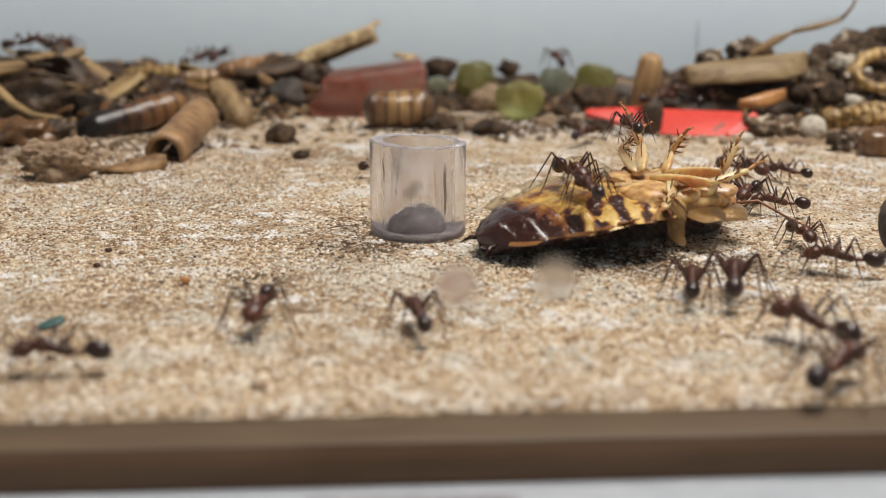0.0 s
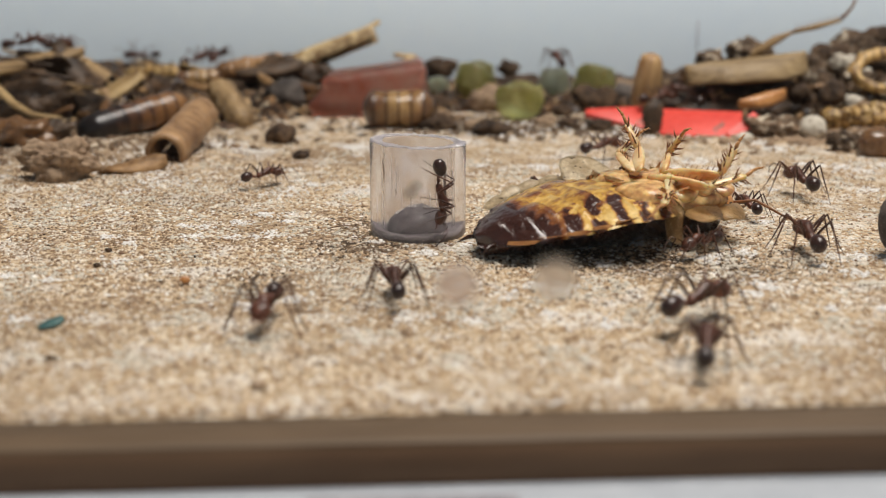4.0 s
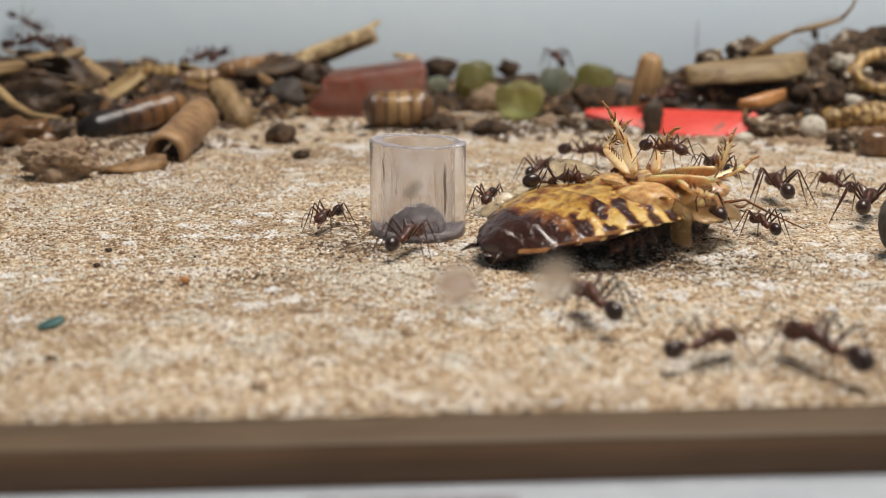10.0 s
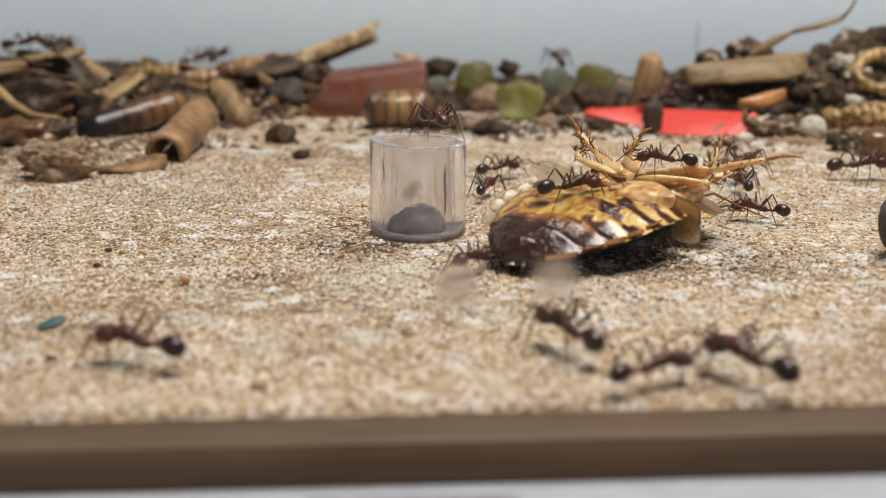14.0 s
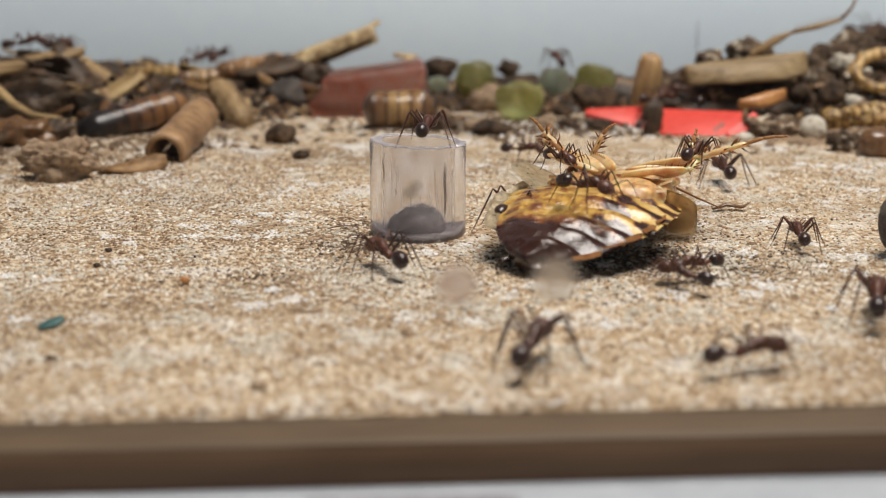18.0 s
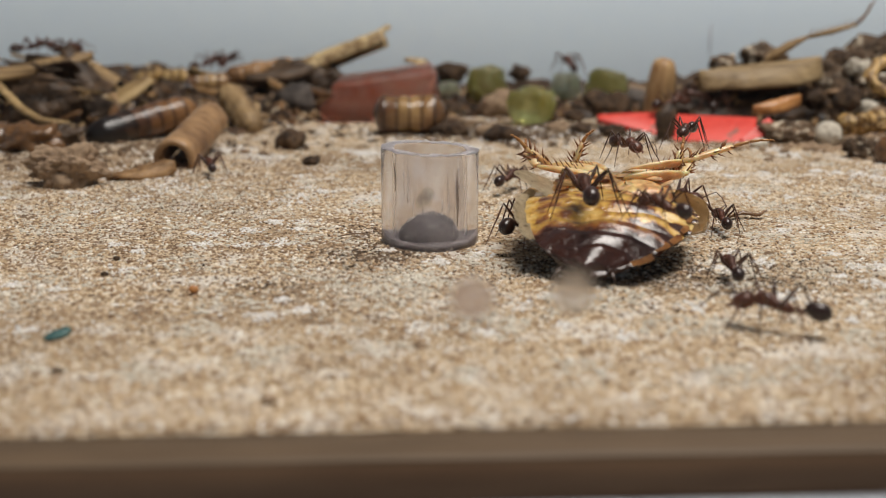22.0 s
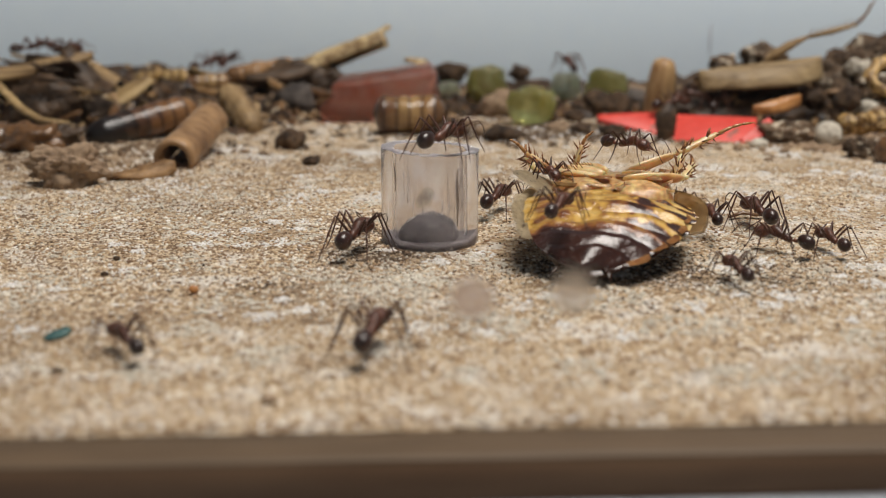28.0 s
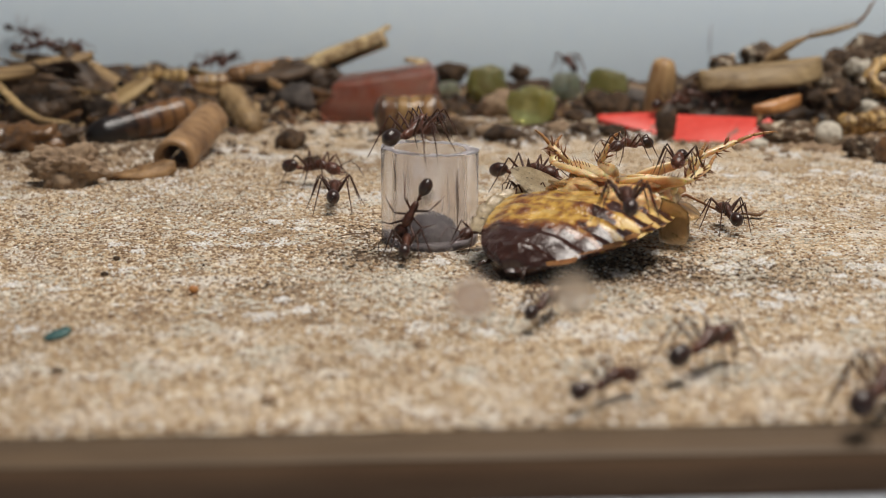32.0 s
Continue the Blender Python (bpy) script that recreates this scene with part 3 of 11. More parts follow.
flake("bark_strip", "brown bark strip lying on the heap", "bark", at(-74.5, 217, 9.6, 12, -9, 22), 22, 4.2, 0.8, FIBRE, 0.1, 0.6, 0.85)
flake("bark_strip", "tan bark strip lying on the heap", "bark", at(-65.5, 220, 6.6, -10, 44, -24), 15, 7, 1.0, DARKHUSK, 0.25, 0.6, 0.4)
flake("bark_strip", "dark brown bark strip leaning in the heap", "bark", at(-66.5, 219, 4.8, 60, 48, -20), 13, 6, 0.8, DARKHUSK, 0.2, 0.5, 0.4)
flake("bark_strip", "thin brown bark strip lying on the heap", "bark", at(-80, 209, 9.0, 25, -4, 4), 18, 3.2, 0.7, FIBRE, 0.2, 0.6, 0.85)
lump("dark_husk", "dark brown dry husk lump in the heap", "husk", -70.5, 210, 0, (5.8, 4.4, 4.8), DARKHUSK, 9, 0.4, 4, 1.4, 0.25)
lump("brown_seed", "dark reddish brown seed beside the heap", "seed", -70.8, 190, 0, (3.2, 2.4, 2.2), MIDCASE, 49, 0.2)
lump("dark_husk", "reddish brown husk lump beside the heap", "husk", -64.6, 187, 0, (4.2, 2.6, 2.4), MIDCASE, 56, 0.5, 4)
lump("dark_husk", "dark brown husk lump beside the heap", "husk", -62.4, 193, 0, (3.0, 2.2, 1.9), DARKHUSK, 57, 0.5, 4)
lump("grey_stone", "bluish grey stone in the heap", "stone", -29, 230, 0, (4.6, 4.0, 3.3), STONE, 12, 0.25)
stem("dry_stalk", "thin curved tan stalk on the heap", "stalk",
     [(-80, 203, 12.0), (-74.5, 201, 8.6), (-70, 198, 5.2), (-66.5, 196, 3.7), (-64, 196, 3.3), (-61.8, 196.5, 3.0)], [0.8, 0.85, 0.85, 0.75, 0.7, 0.5], STRAW)


bm = bmesh.new()
slab(bm, (21.5, 12, 9.8), (0, 0, 4.9), 3.6, 9)
for v in bm.verts:
    v.co.x += 1.6 * noise.noise(v.co * 0.16) - (2.6 if v.co.x < 0 and v.co.z > 4 else 0) * -1
    v.co.z *= 0.87 + 0.015 * v.co.x
    v.co += Vector((0.5 * noise.noise(v.co * 0.4), 0.5 * noise.noise(v.co * 0.4 + Vector((9, 0, 0))), 0.35 * noise.noise(v.co * 0.5)))
tagged(part("gel_block", bm, REDGEL, m=at(-13.6, 224, 0.0, 0, 0, 4)), "cloudy red-orange gel block", "gel")
for x, y, r, mat, lab in ((-1.0, 243, (2.4, 2.4, 3.0), GREYGEL, "small cloudy grey-green gel cube"), (6.4, 238, (4.7, 4.0, 5.1), GREENGEL, "cloudy olive green gel lump"),
                          (13.6, 217, (4.5, 4.0, 3.9), GREENGEL, "cloudy olive green gel lump"), (21.8, 240, (3.3, 3.2, 4.2), GREYGEL, "cloudy pale grey-green gel lump"),
                          (29.6, 239, (4.4, 3.6, 4.6), GREENGEL, "cloudy olive green gel lump")):
    bm = bmesh.new()
    made = bmesh.ops.create_icosphere(bm, subdivisions=5, radius=1)["verts"]
    for v in made:
        d = v.co.copy()
        boxy = 1 / max(abs(d.x), abs(d.y), abs(d.z)) ** 0.25
        k = boxy * (0.93 + 0.12 * noise.noise(d * 1.3 + Vector((x, y, 0))) + 0.05 * noise.noise(d * 3.4 + Vector((y, x, 0))))
        v.co = Vector((d.x * r[0], d.y * r[1], d.z * r[2] * 0.9 + r[2] * 0.82)) * k
    tagged(part("gel_lump", bm, mat, m=at(x, y, 0.05, 0, 0, 11 * x)), lab, "gel", "gel lumps")
bm = bmesh.new()
spin(bm, [(0, 2.1), (0.4, 2.4), (3, 2.55), (6, 2.5), (8.5, 2.2), (9.6, 1.7), (10.0, 0.8), (10.1, 0.1)], 26, "z", 0.07)
tagged(part("brown_capsule", bm, TAN, m=at(36.2, 219, 1.6, 6, 5, 0)), "upright tan brown capsule husk in the heap", "husk")


def red_strip():
    t = thing("red_strip", "bent strip of bright red plastic", "plastic strip")
    for name, length, c in (("strip_end", 11, at(30.0, 209, 1.6, 30, 7, -8)), ("strip_middle", 15.2, at(41.3, 200.0, 1.5, 32, 1, -20)), ("strip_tip", 4.0, at(49.4, 196.2, 0.9, 40, 42, -32))):
        bm = bmesh.new()
        slab(bm, (length, 6.6, 0.9), (0, 0, 0), 0.25, 2)
        for v in bm.verts:
            v.co.z += 0.25 * math.sin(v.co.x * 0.3)
            if name == "strip_end" and v.co.x < 0:
                v.co.y *= 1 + v.co.x / 6.6
        part(name, bm, REDPLASTIC, t, m=c)
    return t


red_strip()
flake("beetle_wing_case", "long tan dry wing case over a dark hollow", "wing", at(52.6, 212, 7.7, 3, -6, 6), 21.5, 9.0, 0.6, PALEWING, 0.34, 0.3, 0.8)
# dark underside of the tan wing case, its shade put into the colour
flake("beetle_wing_case", "dark flake for the underside and shade of the wing case", "wing", at(52.5, 217, 4.6, 30, -6, 4), 19, 7.6, 0.5, DARKCASE, 0.34, 0.2, 0.6)
flake("orange_husk", "small orange brown husk flake under the wing case", "husk", at(54.0, 205.8, 4.3, 20, -12, 10), 8.5, 3.0, 0.5, ORANGE, 0.4, 0.5, 0.7)
# steep dark sheet added where the space under the wing case is shaded
flake("dark_husk", "dark sheet standing in for shade under the wing case", "husk", at(49.0, 211, 2.2, 65, -4, 4), 17, 6.0, 0.6, DARKHUSK, 0.2, 0.3, 0.5)
lump("soil_lump", "dark soil lump behind the gel lumps", "soil", -0.6, 250, 4.4, (3.2, 2.2, 1.9), DIRT, 81, 0.5, 4)
lump("soil_lump", "small dark soil lump behind the gel lumps", "soil", 13.2, 249, 4.6, (1.9, 1.6, 1.5), DIRT, 82, 0.5, 4)
flake("pale_husk", "pale husk flake on the gel block", "husk", at(-7.2, 231, 9.5, 10, 6, 20), 4.4, 2.4, 0.3, PALEHUSK, 0.25, 0.5, 0.6)


def dry_leg():
    t = thing("dry_insect_leg", "dry tan spiny insect leg standing out of the heap", "insect leg")
    pts = [(53.6, 217, 10.0), (55.6, 216.5, 12.2), (58.4, 216, 14.1), (61.2, 216, 15.4), (65.2, 216, 16.3), (69.4, 216, 17.5), (71.8, 216, 20.6)]
    bm = bmesh.new()
    sweep(bm, pts[:4], [1.0, 1.4, 1.3, 0.5], 9, 0.6)
    part("thigh", bm, FIBRE, t)
    bm = bmesh.new()
    sweep(bm, pts[3:6], [0.55, 0.85, 0.55], 9, 0.6)
    part("shin", bm, STRAW, t)
    bm = bmesh.new()
    sweep(bm, [pts[5], (70.3, 216, 18.4), (71.2, 216, 19.6), (71.8, 216, 20.9), (72.6, 216, 21.6)], [0.42, 0.4, 0.36, 0.3, 0.1], 7, 0.7)
    part("foot", bm, MIDCASE, t, "dark reddish foot")
    for k in range(9):
        s = 3.1 + k * 0.24
        i = min(5, int(s))
        p = Vector(pts[i]).lerp(Vector(pts[i + 1]), s - i)
        bm = bmesh.new()
        sweep(bm, [p, p + Vector((0.45, -0.2, 1.4))], [0.16, 0.03], 5)
        part("spine", bm, SPINE, t)
    return t


dry_leg()
lump("soil_crumb", "dark brown soil lump on top of the heap", "soil", 48.5, 222, 8.6, (2.6, 2.4, 1.8), CRUMB, 21, 0.45, 4)
lump("soil_crumb", "brown soil lump on top of the heap", "soil", 55.0, 223, 9.6, (3.8, 3.0, 2.2), CRUMB, 22, 0.5, 4)
stem("curled_case", "curled yellow larva case hooked over the heap", "larva case",
     [(78, 214, 11.6), (75.5, 212, 12.0), (72.2, 211, 11.2), (70.4, 210, 9.4), (71.2, 209, 7.6), (73.6, 208.5, 6.6), (76.5, 208, 6.2)],
     [1.2, 1.3, 1.3, 1.2, 1.1, 1.0, 0.7], MOTTLED, 0.9, 12)
case("yellow_case", "mottled yellow and brown larva case", "larva case", at(67.5, 197, 1.6, 0, -4, 4), 13, 1.75, 8, [MOTTLED], 0.10, wobble=0.5)
lump("pale_stone", "round pale speckled stone on the sand", "stone", 59.6, 195, 0, (2.3, 2.0, 2.1), PALESTONE, 31, 0.15, 3, 1.6, 0.08)
lump("white_pebble", "small white pebble beside the red plastic strip", "pebble", 47.6, 191, 0, (1.4, 1.1, 0.9), PALESTONE, 32, 0.15, 3, 1.6, 0.08)
lump("brown_seed", "smooth reddish brown round seed", "seed", 64.2, 178, 0, (3.0, 2.6, 2.5), MIDCASE, 33, 0.1, 3, 1.6, 0.03)
lump("soil_lump", "dark brown soil lump on the sand", "soil", 60.6, 182, 0, (2.2, 2.0, 1.8), CRUMB, 34, 0.5, 4)
lump("soil_lump", "wide brown soil lump on the sand", "soil", 53.6, 196, 0, (4.6, 3.0, 2.0), CRUMB, 35, 0.55, 4)
lump("dark_pebble", "small dark pebble on the sand", "pebble", -20.7, 175, 0, (1.15, 1.0, 0.8), DIRT, 36)
lump("soil_lump", "brown and black soil lump on the sand", "soil", -25.8, 191, 0, (2.3, 1.9, 1.7), DIRT, 37)
lump("soil_lump", "brown soil lump on the sand", "soil", 8.0, 198, 0, (3.2, 2.4, 1.4), DIRT, 38)
flake("teal_flake", "small dark teal flake on the sand", "flake", at(-31.9, 94.6, 0.4, 14, -12, 38), 2.2, 1.1, 0.2, TEAL, 0.1)
lump("orange_speck", "tiny orange brown speck on the sand", "speck", -23.9, 108.6, 0, (0.5, 0.45, 0.35), ORANGE, 39, 0.2, 2)
lump("black_speck", "tiny black speck on the sand", "speck", -34.0, 120, 0, (0.35, 0.3, 0.28), DIRT, 40, 0.2, 2)
lump("black_speck", "tiny black speck on the sand", "speck", -33.6, 114.2, 0, (0.35, 0.3, 0.28), DIRT, 43, 0.2, 2)
lump("dark_speck", "tiny dark speck on the sand", "speck", -29.6, 87.0, 0, (0.5, 0.4, 0.2), DIRT, 41, 0.2, 2)
lump("dark_speck", "brown speck on the sand", "speck", -13.0, 81.0, 0, (0.6, 0.5, 0.25), CLUMP, 42, 0.2, 2)


def heap_crumbs():
    """Loose soil crumbs among the heap, the larger ones things of their own."""
    rnd = random.Random(5)
    for k in range(46):
        s = rnd.random()
        x = -82 + 170 * s
        y = rnd.uniform(222 if abs(x - 4) < 34 else 212, 252)
        r = rnd.uniform(1.6, 3.6)
        mat = rnd.choice((DIRT, DIRT, CLUMP, CRUMB, STONE))
        lump("soil_crumb", {DIRT: "dark brown soil crumb in the heap", CLUMP: "light brown clay crumb in the heap", CRUMB: "brown and white soil crumb in the heap", STONE: "small grey stone in the heap"}[mat],
             "soil", x, y, -0.2, (r * rnd.uniform(0.9, 1.4), r, r * rnd.uniform(0.6, 0.95)), mat, 60 + k, 0.45, 3)
    for k in range(26):
        x, y, r = rnd.uniform(48, 84), rnd.uniform(206, 248), rnd.uniform(1.4, 3.0)
        if x < 60 and y < 216:
            x += 13
        lump("soil_crumb", "brown soil crumb piled in the heap", "soil", x, y, rnd.uniform(1.5, 5.5), (r, r, r * 0.85), rnd.choice((DIRT, CRUMB, DARKHUSK, PALESTONE, DIRT)), 120 + k, 0.45, 3)
    for k in range(14):
        x, y, r = rnd.uniform(-84, -62), rnd.uniform(204, 240), rnd.uniform(1.6, 3.2)
        lump("soil_crumb", "dark soil crumb piled in the heap", "soil", x, y, rnd.uniform(0, 4.5), (r, r, r * 0.85), rnd.choice((DIRT, DIRT, STONE)), 160 + k, 0.45, 3)
    for k in range(22):
        x, y, r = rnd.uniform(-2, 40), rnd.uniform(202, 222), rnd.uniform(0.6, 1.7)
        lump("soil_crumb", "small brown soil crumb on the sand", "soil", x, y, -0.1, (r * 1.3, r, r * 0.8), rnd.choice((DIRT, DIRT, CLUMP)), 190 + k, 0.5, 3)


heap_crumbs()
# blackish lump added to deepen the shade under the wing case
lump("dark_husk", "blackish lump standing in for shade under the wing case", "husk", 56.0, 211.5, 0, (6.0, 2.0, 3.2), DARKHUSK, 55, 0.5, 4)
rnd = random.Random(91)
for k in range(14):
    x, y = rnd.uniform(63, 83), rnd.uniform(203, 222)
    r = rnd.uniform(0.6, 1.3)
    lump("pale_crumb", "small pale crumb lying in the heap", "soil", x, y, 0.5 + (y - 200) * 0.30 + rnd.uniform(0, 1.5), (r * 1.2, r, r * 0.8), rnd.choice((PALESTONE, CLUMP)), 400 + k, 0.4, 3)
lump("dark_husk", "dark brown husk lump leaning on the heap", "husk", -31.5, 238, 0.4, (5.4, 3.6, 5.0), DARKHUSK, 71, 0.45, 4)
lump("dark_husk", "dark brown husk lump beside the gel block", "husk", -25.0, 240, 0.6, (4.4, 3.4, 4.6), DARKHUSK, 72, 0.45, 4)
flake("bark_strip", "dark brown bark strip lying across the heap", "bark", at(-33.0, 234, 6.6, 20, -8, 8), 13, 4.2, 0.7, DARKHUSK, 0.2, 0.5, 0.6)
lump("dark_husk", "dark brown husk lump beside the red plastic strip", "husk", 34.6, 200.0, 0, (1.6, 1.3, 3.2), DARKHUSK, 51, 0.4)
lump("dark_husk", "dark brown husk lump in the heap", "husk", 41.5, 216, 0, (4.0, 2.5, 3.2), DARKHUSK, 52, 0.4)
lump("dark_husk", "dark brown husk lump in the heap", "husk", 46.2, 213, 0, (3.0, 2.2, 2.8), DARKHUSK, 53, 0.4)


def heap_fragments():
    """Broken bits of husk, wing and straw scattered over the heap."""
    rnd = random.Random(17)
    for k in range(64):
        x = rnd.choice((rnd.uniform(-84, -56), rnd.uniform(44, 84), rnd.uniform(-50, -24), rnd.uniform(46, 82)))
        y = rnd.uniform(206, 240) if abs(x) > 40 else rnd.uniform(226, 244)
        z = rnd.uniform(2.0, 6.5) * min(1, (y - 198) / 18)
        mat = rnd.choice((HUSK, HUSK, STRAW, MIDCASE, DARKCASE, BANDED))
        lab = {HUSK: "broken brown husk fragment in the heap", STRAW: "broken straw fragment in the heap", MIDCASE: "broken dark shell fragment in the heap",
               DARKCASE: "glossy black shell fragment in the heap", BANDED: "broken amber shell fragment in the heap"}[mat]
        flake("husk_fragment", lab, "fragment", at(x, y, z, rnd.uniform(-50, 50), rnd.uniform(-35, 35), rnd.uniform(0, 360)),
              rnd.uniform(3.0, 8.0), rnd.uniform(1.4, 3.4), rnd.uniform(0.3, 0.6), mat, rnd.uniform(0.05, 0.4), rnd.uniform(-0.8, 0.8), rnd.uniform(0.3, 0.8))


heap_fragments()


def heap_stalks():
    """Thin straws and stalk ends that lie across the top of the heap."""
    rnd = random.Random(29)
    for k in range(44):
        left = k < 32
        x, y = (rnd.uniform(-86, -60), rnd.uniform(206, 226)) if left else (rnd.uniform(56, 84), rnd.uniform(206, 228))
        z = rnd.uniform(6.5, 11.5) if left else rnd.uniform(6.0, 9.0)
        if left:
            z -= max(0, x + 72) * 0.35
        a, ln = rnd.uniform(-0.5, 0.6), rnd.uniform(4, 13)
        d = Vector((math.cos(a), math.sin(a), rnd.uniform(-0.32, 0.22)))
        p = Vector((x, y, z))
        r = rnd.uniform(0.22, 0.55)
        stem("dry_stalk", "thin broken straw lying across the heap", "stalk",
             [p - d * ln / 2, p - d * ln / 6 + Vector((0, 0, rnd.uniform(-0.4, 0.4))), p + d * ln / 6 + Vector((0, 0, rnd.uniform(-0.4, 0.4))), p + d * ln / 2],
             [r * 0.7, r, r, r * 0.5], rnd.choice((DARKHUSK, FIBRE, STRAW, DARKHUSK) if left else (STRAW, FIBRE, ROLLED)), 0.7, 7)


heap_stalks()
flake("bark_strip", "frayed tan bark strip leaning in the heap", "bark", at(-64.5, 222, 7.4, 35, 28, -28), 15, 5.5, 0.6, FIBRE, 0.2, 0.8, 0.75)
flake("bark_strip", "frayed dark bark strip leaning in the heap", "bark", at(-70, 226, 8.4, -30, 12, 10), 17, 6, 0.6, DARKHUSK, 0.2, 0.6, 0.75)
flake("bark_strip", "frayed dark bark strip lying in the heap", "bark", at(-78, 218, 8.2, 40, -6, -12), 14, 6, 0.6, DARKHUSK, 0.2, 0.6, 0.7)
for x, y, z, r, mat, k in ((66, 222, 6.0, 3.2, CRUMB, 1), (71, 226, 7.4, 3.4, DIRT, 2), (76, 228, 9.0, 3.6, CRUMB, 3), (80, 222, 7.8, 3.4, DIRT, 4), (74, 217, 4.4, 2.8, CRUMB, 5),
                           (68, 214, 3.6, 2.4, DARKHUSK, 6), (83, 230, 10.4, 3.6, DIRT, 7), (63, 226, 5.8, 2.8, DIRT, 8), (78, 212, 4.6, 2.6, DIRT, 9), (72, 221, 8.2, 2.0, PALESTONE, 10)):
    lump("soil_crumb", "pale crumb piled in the heap" if mat == PALESTONE else "dark brown soil crumb piled in the heap", "soil", x, y, z, (r * 1.15, r, r * 0.85), mat, 300 + k, 0.5, 4)


def joined_bits(name, label, count, seed, place, size, material):
    """Grains too small to pick apart, as one mesh."""
    rnd = random.Random(seed)
    bm = bmesh.new()
    bmesh.ops.create_icosphere(bm, subdivisions=1, radius=1)
    base = [v.co.copy() for v in bm.verts]
    faces = [[v.index for v in f.verts] for f in bm.faces]
    bm.free()
    vs, fs = [], []
    for _ in range(count):
        x, y = place(rnd)
        r = rnd.uniform(*size)
        s = (rnd.uniform(0.7, 1.4), rnd.uniform(0.7, 1.4), rnd.uniform(0.5, 0.9))
        p = Vector((x, y, 0))
        z = 0.32 * noise.noise(p * 0.07) + 0.22 * noise.noise(p * 0.28) + 0.10 * noise.noise(p * 0.9)
        a = rnd.uniform(0, 6.28)
        ca, sa, o = math.cos(a), math.sin(a), len(vs)
        for b in base:
            q = r * (1 + 0.25 * rnd.uniform(-1, 1))
            u, v = b.x * s[0] * q, b.y * s[1] * q
            vs.append(((x + u * ca - v * sa) * K, (y + u * sa + v * ca) * K, (z + b.z * s[2] * q) * K))
        fs += [[o + i for i in f] for f in faces]
    me = bpy.data.meshes.new(name)
    me.from_pydata(vs, [], fs)
    me.materials.append(material)
    return tagged(new(name, me), label, "sand", kind="stuff")


def anywhere(rnd):
    while True:
        y = 74 + 176 * rnd.random() ** 1.6
        x = rnd.uniform(-0.42, 0.42) * y
        if y > rail_y(x) + 0.4:
            return x, y


def island_grain():
    """Loose grains, each of its own tint."""
    m = bpy.data.materials.new("loose_grain")
    m.use_nodes = True
    n, l = m.node_tree.nodes, m.node_tree.links
    geo, ramp = n.new("ShaderNodeNewGeometry"), n.new("ShaderNodeValToRGB")
    e = ramp.color_ramp.elements
    e[0].position, e[0].color = 0.0, rgb((0.16, 0.09, 0.05))
    e[1].position, e[1].color = 1.0, rgb((0.90, 0.88, 0.84))
    for p, c in ((0.10, (0.24, 0.13, 0.06)), (0.30, (0.46, 0.31, 0.17)), (0.60, (0.63, 0.48, 0.31)), (0.80, (0.82, 0.74, 0.61))):
        e.new(p).color = rgb(c)
    l.new(geo.outputs["Random Per Island"], ramp.inputs["Fac"])
    l.new(ramp.outputs["Color"], n["Principled BSDF"].inputs["Base Color"])
    n["Principled BSDF"].inputs["Roughness"].default_value = 0.55
    return m


LOOSE = island_grain()
joined_bits("loose_sand", "loose tan and white sand grains", 32000, 3, anywhere, (0.09, 0.22), LOOSE)
joined_bits("dark_grit", "dark dirt grit on the sand round the clear tube", 520, 8,
            lambda r: (-8.5 + r.gauss(0, 2.6), 121.5 + r.gauss(0, 2.2)), (0.08, 0.26), CRUMB)


def spread(cx, cy, sx, sy):
    return lambda r: (cx + r.gauss(0, sx), cy + r.gauss(0, sy))


def clustered(y0, y1, size, cut, seed):
    """Places that gather in patches."""
    def place(rnd):
        while True:
            y = rnd.uniform(y0, y1)
            x = rnd.uniform(-0.40, 0.40) * y
            if y > rail_y(x) + 0.5 and noise.noise(Vector((x / size, y / size, seed))) + 0.35 * noise.noise(Vector((x / size * 4, y / size * 4, seed))) > cut:
                return x, y
    return place


joined_bits("coarse_sand", "coarse tan, brown and white sand grains", 5000, 51, clustered(102, 175, 9, 0.0, 3), (0.12, 0.28), LOOSE)
joined_bits("chalk_crumbs", "white chalk crumbs lying in patches on the sand", 6000, 52, clustered(84, 190, 6, 0.26, 9), (0.10, 0.32), PALESTONE)
joined_bits("brown_grit", "brown dirt crumbs lying in patches on the sand", 4200, 53, clustered(84, 185, 12, 0.15, 17), (0.07, 0.2), CLUMP)
joined_bits("brown_grit", "reddish brown dirt crumbs round the clear tube", 2600, 55, spread(-8.5, 127, 5, 6), (0.06, 0.16), CLUMP)
joined_bits("brown_grit", "brown dirt crumbs before the clear tube", 1800, 56, spread(-13, 108, 5, 4), (0.06, 0.16), CLUMP)
joined_bits("brown_grit", "grey-brown dirt crumbs lying on the sand", 5200, 57, spread(-34, 122, 11, 13), (0.06, 0.19), CLUMP)
joined_bits("brown_grit", "grey-brown dirt crumbs lying before the heap", 5200, 63, spread(-42, 172, 15, 14), (0.08, 0.24), CLUMP)
joined_bits("white_grit", "white chalk crumbs lying on the sand", 3000, 58, spread(34, 128, 10, 14), (0.07, 0.19), PALESTONE)
joined_bits("white_grit", "white chalk crumbs lying before the clear tube", 1500, 59, spread(-6, 112, 5, 6), (0.07, 0.22), PALESTONE)
joined_bits("white_grit", "white chalk crumbs lying on the sand", 1800, 60, spread(-36, 150, 12, 12), (0.08, 0.24), PALESTONE)
joined_bits("dark_grit", "dark dirt crumbs lying in patches on the sand", 1500, 54, clustered(80, 190, 10, 0.15, 23), (0.06, 0.17), DIRT)


